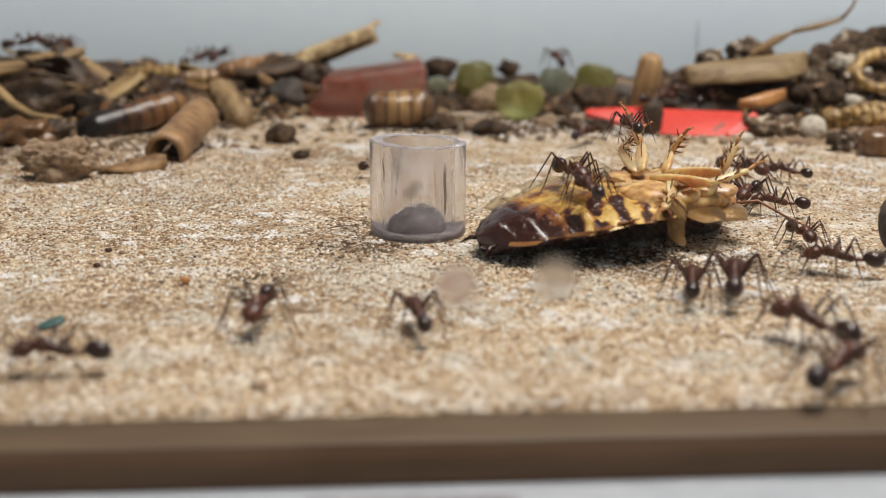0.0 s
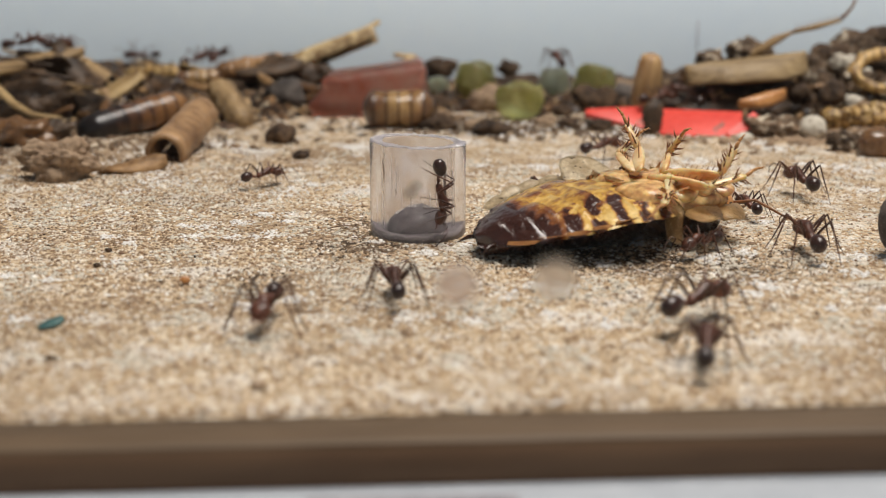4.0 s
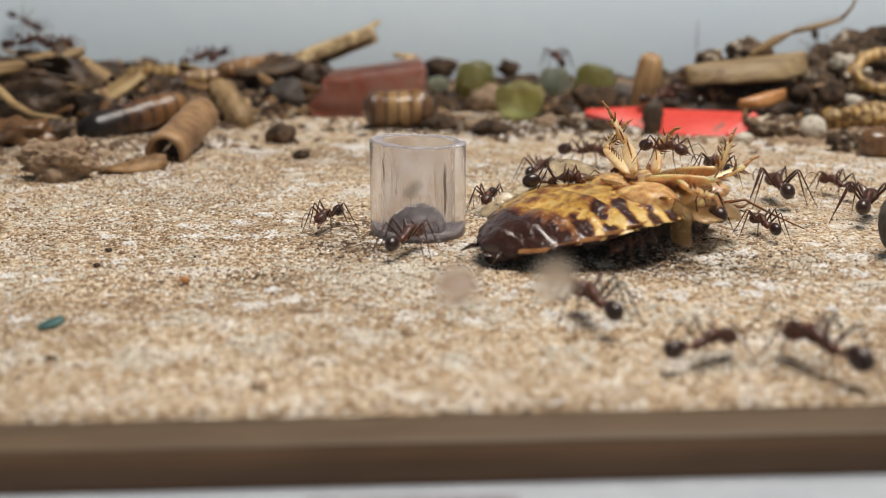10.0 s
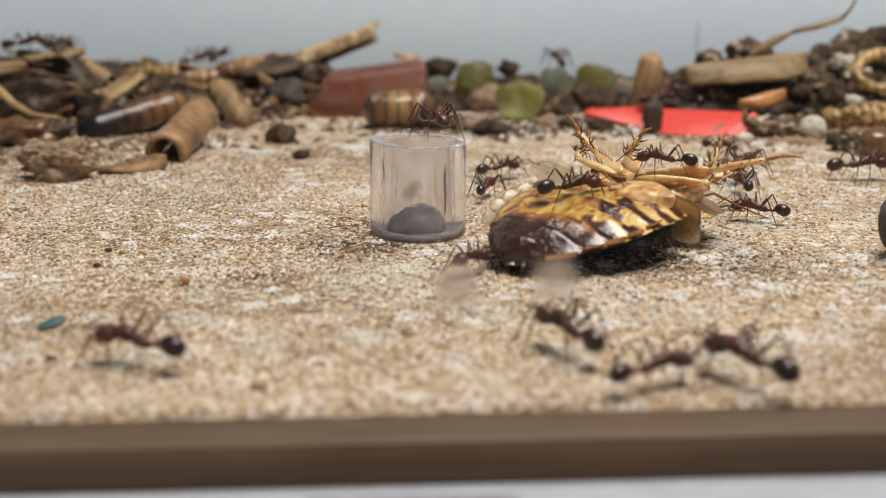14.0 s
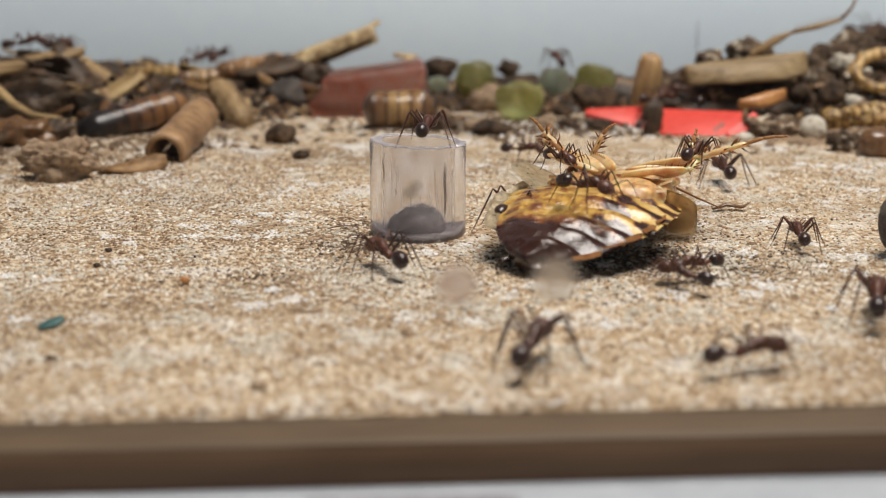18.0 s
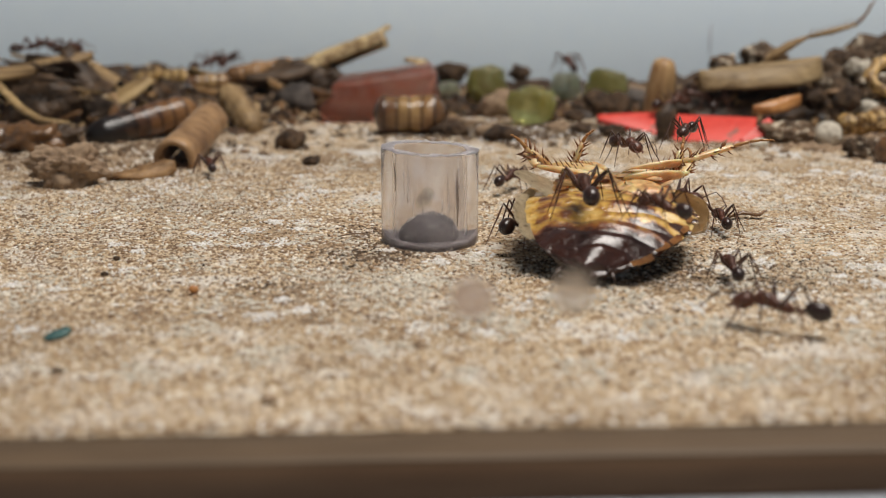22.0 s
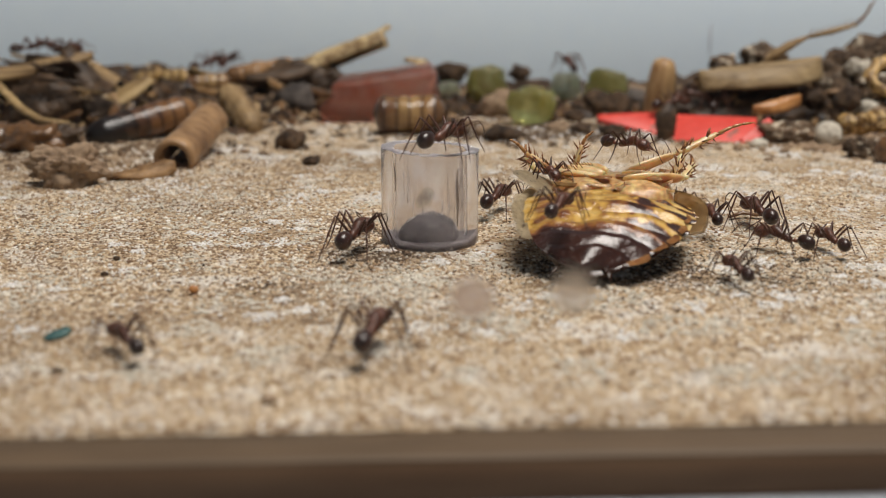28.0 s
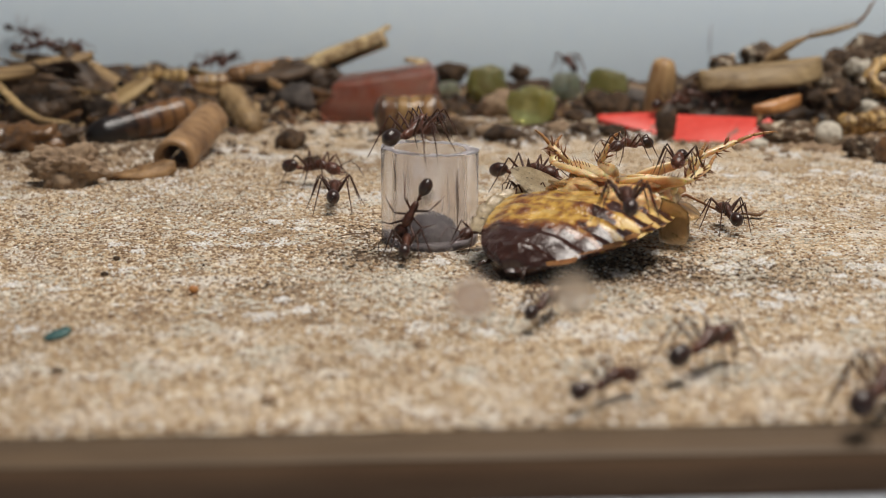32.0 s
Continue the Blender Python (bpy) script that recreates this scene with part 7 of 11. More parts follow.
    walk(ants[5], [
        (0, at(13.9, 113.9, 6.2, 0, 0, 102)), (0.2, at(12.4, 121.3, 5.1, 0, 0, 102)), (0.4, at(10.8, 128.8, 3.7, 0, 0, 102)),
        (0.6, at(9.3, 136.2, 0, 0, 0, 102)), (0.8, at(7.8, 143.7, 0, 0, 0, 102)), (0.9, at(7, 147.4, 0, 0, 0, 141)), (1, at(6.3, 151.1, 0, 0, 0, 180)),
        (1.07, at(7.7, 150.4, 0, 0, 0, -129)), (1.13, at(9.1, 149.6, 0, 0, 0, -78)), (1.2, at(10.5, 148.9, 0, 0, 0, -27)),
        (1.4, at(14.8, 146.7, 0, 0, 0, -27)), (1.6, at(19, 144.5, 0, 0, 0, -27)), (1.8, at(23.2, 142.3, 0, 0, 0, -27)), (2, at(27.5, 140.1, 0, 0, 0, -50)),
        (3, at(27.4, 140.3, 0, 0, 0, -50)), (3.3, at(28.6, 141.8, 0, 0, 0, 1)), (3.6, at(29.7, 143.2, 0, 0, 0, 52)), (4.2, at(32, 146.1, 0, 0, 0, 52)),
        (4.8, at(34.3, 149, 0, 0, 0, 52)), (5.4, at(36.6, 151.9, 0, 0, 0, 52)), (5.7, at(37.8, 153.4, 0, 0, 0, -2)), (6, at(38.9, 154.8, 0, 0, 0, -56)),
        (6.17, at(39.1, 156.2, 0, 0, 0, 14)), (6.35, at(39.2, 157.5, 0, 0, 0, 83)), (6.65, at(39.5, 159.8, 0, 0, 0, 83)),
        (6.83, at(39.6, 161.1, 0, 0, 0, 32)), (7, at(39.8, 162.4, 0, 0, 0, -20)), (7.35, at(44.4, 162.4, 0, 0, 0, -1)), (7.65, at(48.3, 162.3, 0, 0, 0, -1)),
        (8, at(52.9, 162.2, 0, 0, 0, -35)), (8.1, at(51.5, 162, 0, 0, 0, -102)), (8.2, at(50.1, 161.7, 0, 0, 0, -169)),
        (8.4, at(47.3, 161.2, 0, 0, 0, -169)), (8.6, at(44.5, 160.7, 0, 0, 0, -169)), (8.8, at(41.7, 160.2, 0, 0, 0, -169)),
        (8.9, at(40.3, 159.9, 0, 0, 0, 125)), (9, at(39, 159.7, 0, 0, 0, 60)), (9.07, at(38.4, 158.1, 0, 0, 0, 4)), (9.13, at(37.9, 156.5, 0, 0, 0, -52)),
        (9.2, at(37.4, 154.9, 0, 0, 0, -108)), (9.4, at(35.8, 150.2, 0, 0, 0, -108)), (9.6, at(34.3, 145.5, 0, 0, 0, -108)),
        (9.8, at(32.7, 140.8, 0, 0, 0, -108)), (9.9, at(32, 138.4, 2.1, 0, 0, 177)), (10, at(31.2, 136.1, 4.2, 0, 0, 103)),
        (11, at(30.4, 136.9, 4.2, 0, 0, 136)), (11.18, at(31.5, 138, 2.1, 0, 0, 91)), (11.35, at(32.6, 139.2, 0, 0, 0, 46)),
        (11.65, at(34.4, 141.1, 0, 0, 0, 46)), (12, at(36.6, 143.4, 0, 0, 0, 80)), (12.18, at(34.9, 142.4, 0, 0, 0, 145)),
        (12.35, at(33.2, 141.5, 0, 0, 0, -150)), (12.65, at(30.2, 139.8, 0, 0, 0, -150)), (12.82, at(28.4, 138.8, 0, 0, 0, -100)),
        (13, at(26.7, 137.8, 0, 0, 0, -50)), (13.1, at(28.1, 141.7, 0, 0, 0, 10)), (13.2, at(29.5, 145.5, 0, 0, 0, 70)),
        (13.4, at(32.3, 153.3, 0, 0, 0, 70)), (13.6, at(35.1, 161, 0, 0, 0, 70)), (13.8, at(37.9, 168.7, 0, 0, 0, 70)), (13.9, at(39.3, 172.6, 0, 0, 0, 8)),
        (14, at(40.7, 176.5, 0, 0, 0, -53)), (14.2, at(38.4, 177.5, 0, 0, 0, -104)), (14.4, at(36, 178.6, 0, 0, 0, -154)),
        (14.6, at(33.7, 179.6, 0, 0, 0, 156)), (15.2, at(26.6, 182.8, 0, 0, 0, 156)), (15.8, at(19.6, 185.9, 0, 0, 0, 156)),
        (16.4, at(12.5, 189.1, 0, 0, 0, 156)), (16.7, at(9, 190.6, 0, 0, 0, -135)), (17, at(5.5, 192.2, 0, 0, 0, -65)), (17.1, at(8.3, 192.9, 0, 0, 0, -25)),
        (17.2, at(11.1, 193.6, 0, 0, 0, 14)), (17.4, at(16.6, 195.1, 0, 0, 0, 14)), (17.6, at(22.2, 196.5, 0, 0, 0, 14)),
        (17.8, at(27.8, 197.9, 0, 0, 0, 14)), (18, at(33.4, 199.4, 0, 0, 0, 57)), (18.1, at(35.3, 194.2, 0, 0, 0, -6)), (18.2, at(37.1, 189, 0, 0, 0, -70)),
        (18.4, at(40.8, 178.7, 0, 0, 0, -70)), (18.6, at(44.6, 168.3, 0, 0, 0, -70)), (18.8, at(48.3, 157.9, 0, 0, 0, -70)),
        (19, at(52, 147.6, 0, 0, 0, -106)), (19.1, at(49.7, 148.6, 0, 0, 0, -155)), (19.2, at(47.4, 149.7, 0, 0, 0, 156)),
        (19.4, at(42.8, 151.7, 0, 0, 0, 156)), (19.6, at(38.1, 153.8, 0, 0, 0, 156)), (19.8, at(33.5, 155.9, 0, 0, 0, 156)),
        (19.9, at(31.2, 156.9, 3.6, 0, 0, -154)), (20, at(28.9, 158, 7.2, 0, 0, -103)), (20.35, at(28.1, 153.6, 0, 0, 0, -101)),
        (20.65, at(27.4, 149.9, 0, 0, 0, -101)), (21, at(26.6, 145.5, 8.2, 0, 0, -123)), (22, at(26.8, 141.9, 8.2, 0, 0, -113)),
        (22.12, at(27, 143, 5.5, 0, 0, -169)), (22.23, at(27.3, 144.1, 2.7, 0, 0, 134)), (22.35, at(27.5, 145.2, 0, 0, 0, 77)),
        (22.65, at(28.1, 148, 0, 0, 0, 77)), (22.77, at(28.4, 149.1, 2.4, 0, 0, 136)), (22.88, at(28.6, 150.1, 4.8, 0, 0, -166)),
        (23, at(28.9, 151.2, 7.2, 0, 0, -107)), (23.35, at(27.7, 147.6, 0, 0, 0, -108)), (23.65, at(26.7, 144.6, 0, 0, 0, -108)),
        (24, at(25.6, 141, 0, 0, 0, -50)), (25, at(25.6, 141, 0, 0, 0, -50)), (28, at(25.5, 141, 0, 0, 0, -50)), (29, at(25.2, 140.8, 0, 0, 0, -50)),
        (29.35, at(28.1, 139.9, 0, 0, 0, -17)), (29.65, at(30.6, 139.2, 0, 0, 0, -17)), (29.82, at(32.1, 138.7, 0, 0, 0, 27)),
        (30, at(33.5, 138.3, 0, 0, 0, 71)), (31, at(32, 140.3, 0, 0, 0, 67)), (31.1, at(29.5, 139.2, 0, 0, 0, 136)), (31.2, at(27.1, 138.1, 0, 0, 0, -155)),
        (31.4, at(22.2, 135.8, 1.3, 0, 0, -155)), (31.6, at(17.4, 133.5, 3.8, 0, 0, -155)), (31.8, at(12.5, 131.2, 3.9, 0, 0, -155)),
        (31.9, at(10, 130.1, 3.5, 0, 0, 156)), (32, at(7.6, 128.9, 3.2, 0, 0, 107)),
    ])
    walk(ants[6], [
        (0, at(20.3, 130.7, 9.8, 0, 0, 97)), (0.2, at(23.9, 134.3, 0, 0, 0, 46)), (0.4, at(27.5, 138, 0, 0, 0, 46)), (0.6, at(31, 141.6, 0, 0, 0, 46)),
        (0.8, at(34.6, 145.3, 0, 0, 0, 46)), (1, at(38.2, 148.9, 0, 0, 0, 94)), (1.12, at(38.1, 148.1, 0, 0, 0, 151)), (1.23, at(38, 147.2, 0, 0, 0, -152)),
        (1.35, at(37.9, 146.4, 0, 0, 0, -95)), (1.65, at(37.8, 144.2, 0, 0, 0, -95)), (2, at(37.5, 141.6, 0, 0, 0, -41)),
        (2.17, at(36.7, 140.5, 0, 0, 0, -84)), (2.35, at(35.9, 139.4, 0, 0, 0, -127)), (2.65, at(34.5, 137.6, 0, 0, 0, -127)),
        (2.83, at(33.7, 136.5, 1.6, 0, 0, 169)), (3, at(32.9, 135.4, 3.3, 0, 0, 104)), (4.05, at(34.8, 135.4, 0, 0, 0, 98)),
        (4.95, at(36.5, 135.3, 0, 0, 0, 92)), (6, at(38.5, 135.3, 0, 0, 0, 85)), (7, at(36.6, 130.6, 0, 0, 0, 103)), (7.07, at(36.6, 129.2, 0, 0, 0, 158)),
        (7.13, at(36.5, 127.8, 0, 0, 0, -146)), (7.2, at(36.5, 126.3, 0, 0, 0, -91)), (7.4, at(36.4, 122.1, 0, 0, 0, -91)),
        (7.6, at(36.3, 117.8, 0, 0, 0, -91)), (7.8, at(36.2, 113.5, 0, 0, 0, -91)), (7.87, at(36.2, 112.1, 0, 0, 0, -149)),
        (7.93, at(36.1, 110.7, 0, 0, 0, 153)), (8, at(36.1, 109.3, 0, 0, 0, 96)), (8.35, at(35.7, 112.9, 0, 0, 0, 96)), (8.65, at(35.4, 115.9, 0, 0, 0, 96)),
        (9, at(35, 119.5, 0, 0, 0, 91)), (9.35, at(34.6, 121.6, 0, 0, 0, 95)), (9.65, at(34.4, 123.5, 0, 0, 0, 98)), (10, at(34, 125.6, 0, 0, 0, 101)),
        (10.35, at(32.2, 124, 0, 0, 0, 96)), (10.65, at(30.6, 122.7, 0, 0, 0, 92)), (11, at(28.8, 121.2, 0, 0, 0, 87)), (12, at(29.6, 121.1, 0, 0, 0, 103)),
        (12.35, at(27, 123.5, 2.9, 0, 0, 138)), (12.65, at(24.7, 125.5, 5.4, 0, 0, 138)), (13, at(22.1, 127.9, 8.3, 0, 0, 66)),
        (13.5, at(22.5, 125.8, 7.8, 0, 0, 114)), (14, at(22.8, 123.8, 7.3, 0, 0, 162)), (15.5, at(22.5, 125.3, 7.8, 0, 0, 106)),
        (17, at(22.1, 126.7, 8.3, 0, 0, 51)), (17.1, at(22.3, 125, 7.5, 0, 0, -17)), (17.2, at(22.4, 123.2, 6.6, 0, 0, -86)),
        (17.4, at(22.6, 119.7, 5, 0, 0, -86)), (17.6, at(22.9, 116.2, 0, 0, 0, -86)), (17.8, at(23.1, 112.7, 0, 0, 0, -86)),
        (18, at(23.4, 109.1, 0, 0, 0, -149)), (18.1, at(24.7, 110.4, 0, 0, 0, 147)), (18.2, at(26, 111.7, 0, 0, 0, 83)),
        (18.4, at(28.6, 114.3, 0, 0, 0, 83)), (18.6, at(29.1, 118.5, 0, 0, 0, 83)), (18.8, at(27.6, 124.3, 0, 0, 0, 83)),
        (18.9, at(26.8, 127.2, 3.6, 0, 0, 157)), (19, at(26, 130.1, 7.3, 0, 0, -129)), (19.5, at(27.6, 129.8, 3.6, 0, 0, -92)),
        (20, at(29.2, 129.6, 0, 0, 0, -54)), (20.5, at(28.9, 131.2, 0, 0, 0, 11)), (21, at(28.7, 132.8, 0, 0, 0, 76)), (22, at(29.2, 132.4, 0, 0, 0, 90)),
        (23, at(29.6, 135.7, 0, 0, 0, 87)), (24, at(28.8, 133.9, 6.3, 0, 0, 144)), (24.35, at(26, 133, 0, 0, 0, -161)),
        (24.65, at(23.7, 132.1, 7.6, 0, 0, -161)), (25, at(20.9, 131.2, 8.3, 0, 0, -109)), (26.05, at(23.1, 130.3, 5.8, 0, 0, -165)),
        (26.95, at(25, 129.5, 0, 0, 0, 147)), (28, at(27.3, 128.6, 1.3, 0, 0, 90)), (28.2, at(29, 133.2, 0, 0, 0, 69)), (28.4, at(30.8, 137.9, 0, 0, 0, 69)),
        (28.6, at(32.5, 142.5, 0, 0, 0, 69)), (28.8, at(34.3, 147.2, 0, 0, 0, 69)), (29, at(36, 151.8, 0, 0, 0, 98)), (29.33, at(35.2, 151.8, 0, 0, 0, 156)),
        (29.67, at(34.3, 151.7, 0, 0, 0, -147)), (30, at(33.5, 151.7, 0, 0, 0, -89)), (30.35, at(32.3, 148.2, 0, 0, 0, -109)),
        (30.65, at(31.2, 145.1, 0, 0, 0, -109)), (30.77, at(30.8, 144, 1.1, 0, 0, -50)), (30.88, at(30.4, 142.8, 2.2, 0, 0, 10)),
        (31, at(30, 141.6, 3.3, 0, 0, 69)), (31.07, at(29.3, 140.9, 2.2, 0, 0, 120)), (31.13, at(28.5, 140.2, 1.1, 0, 0, 172)),
        (31.2, at(27.8, 139.5, 0, 0, 0, -137)), (31.4, at(25.5, 137.3, 0, 0, 0, -137)), (31.6, at(23.2, 135.2, 0, 0, 0, -137)),
        (31.8, at(21, 133, 7.3, 0, 0, -137)), (32, at(18.7, 130.9, 8.3, 0, 0, -141)),
    ])
    walk(ants[7], [
        (0, at(21.9, 187.4, 0, 0, 0, 59)), (0.35, at(20.3, 185.8, 0, 0, 0, 112)), (0.65, at(18.9, 184.5, 0, 0, 0, 157)), (1, at(17.2, 182.9, 0, 0, 0, -151)),
        (1.5, at(19.3, 183.8, 0, 0, 0, 135)), (2, at(21.3, 184.7, 0, 0, 0, 60)), (2.17, at(0.5, 199.7, 1, 0, 0, 102)),
        (2.35, at(-20.3, 214.8, 2, 0, 0, 144)), (2.7, at(-61.8, 249, 4, 0, 0, 90)), (2.76, at(-61.8, 253, 4.5, 0, -45, 90)),
        (2.82, at(-61.8, 256.4, 6, 0, -90, 0)), (2.91, at(-61.8, 256.4, 7.1, -90, -44, 180)), (3, at(-61.8, 256.5, 8.2, -90, 3, 180)),
        (6, at(-64.8, 256.5, 7.5, -90, -5, 180)), (6.09, at(-64.8, 256.5, 6.7, -90, 43, 180)), (6.18, at(-64.8, 256.4, 6, 0, 90, 0)),
        (6.24, at(-64.8, 253, 4.5, 0, 45, -90)), (6.3, at(-64.8, 249, 4, 0, 0, -90)), (6.47, at(-58.6, 248.5, 3, 0, 0, -38)),
        (6.65, at(-52.4, 248, 2, 0, 0, 14)), (7, at(-40, 251, 1, 0, 0, -20)), (7.12, at(-47.7, 250, 1.3, 0, 0, -71)),
        (7.23, at(-55.4, 249, 1.7, 0, 0, -122)), (7.35, at(-63.2, 248, 2, 0, 0, -173)), (7.53, at(-74.8, 248.5, 3, 0, 0, 139)),
        (7.7, at(-86.3, 249, 4, 0, 0, 90)), (7.76, at(-86.3, 253, 4.5, 0, -45, 90)), (7.82, at(-86.3, 256.4, 6, 0, -90, 0)),
        (7.91, at(-86.3, 256.4, 10.3, 90, -38, 0)), (8, at(-86.3, 256.5, 14.6, 90, 14, 0)), (8.09, at(-86.3, 256.4, 10.3, 90, 52, 0)),
        (8.18, at(-86.3, 256.4, 6, 0, 90, 0)), (8.24, at(-86.3, 253, 4.5, 0, 45, -90)), (8.3, at(-86.3, 249, 4, 0, 0, -90)),
        (8.48, at(-74.8, 248.5, 3, 0, 0, -41)), (8.65, at(-63.2, 248, 2, 0, 0, 7)), (9, at(-40, 251, 1, 0, 0, -20)), (9.12, at(-47.6, 250, 1.3, 0, 0, -71)),
        (9.23, at(-55.3, 249, 1.7, 0, 0, -122)), (9.35, at(-62.9, 248, 2, 0, 0, -173)), (9.52, at(-74.3, 248.5, 3, 0, 0, 139)),
        (9.7, at(-85.8, 249, 4, 0, 0, 90)), (9.76, at(-85.8, 253, 4.5, 0, -45, 90)), (9.82, at(-85.8, 256.4, 6, 0, -90, 0)),
        (9.91, at(-85.8, 256.4, 10.4, 90, -31, 0)), (10, at(-85.8, 256.5, 14.9, 90, 27, 0)), (10.18, at(-85.8, 256.4, 6, 0, 90, 0)),
        (10.24, at(-85.8, 253, 4.5, 0, 45, -90)), (10.3, at(-85.8, 249, 4, 0, 0, -90)), (10.48, at(-74.3, 248.5, 3, 0, 0, -41)),
        (10.65, at(-62.9, 248, 2, 0, 0, 7)), (11, at(-40, 251, 1, 0, 0, -20)), (24, at(-40, 251, 1, 0, 0, -20)), (24.35, at(-21.5, 248, 2, 0, 0, -9)),
        (24.52, at(-12.3, 248.5, 3, 0, 0, 40)), (24.7, at(-3.1, 249, 4, 0, 0, 90)), (24.76, at(-3.1, 253, 4.5, 0, -45, 90)),
        (24.82, at(-3.1, 256.4, 6, 0, -90, 0)), (25, at(-3.1, 256.5, 14.9, -90, -74, 180)), (25.18, at(-3.1, 256.5, 11.9, -90, -19, 180)),
        (25.36, at(-3.1, 256.4, 9, -90, 35, 180)), (25.54, at(-3.1, 256.4, 6, 0, 90, 0)), (25.72, at(-3.1, 253, 4.5, 0, 45, -90)),
        (25.9, at(-3.1, 249, 4, 0, 0, -90)), (26.42, at(-10.8, 248.5, 3, 0, 0, -140)), (26.95, at(-18.5, 248, 2, 0, 0, 169)),
        (27.48, at(-26.3, 249.5, 1.5, 0, 0, -125)), (28, at(-34, 251, 1, 0, 0, -60)), (31, at(-34, 251, 1, 0, 0, -60)),
        (31.18, at(-47.6, 249.5, 1.5, 0, 0, -117)), (31.35, at(-61.1, 248, 2, 0, 0, -174)), (31.52, at(-74.7, 248.5, 3, 0, 0, 138)),
        (31.7, at(-88.3, 249, 4, 0, 0, 90)), (31.76, at(-88.3, 253, 4.5, 0, -45, 90)), (31.82, at(-88.3, 256.4, 6, 0, -90, 0)),
        (31.91, at(-88.3, 256.4, 9.9, 90, -38, 0)), (32, at(-88.3, 256.5, 13.8, 90, 14, 0)),
    ])
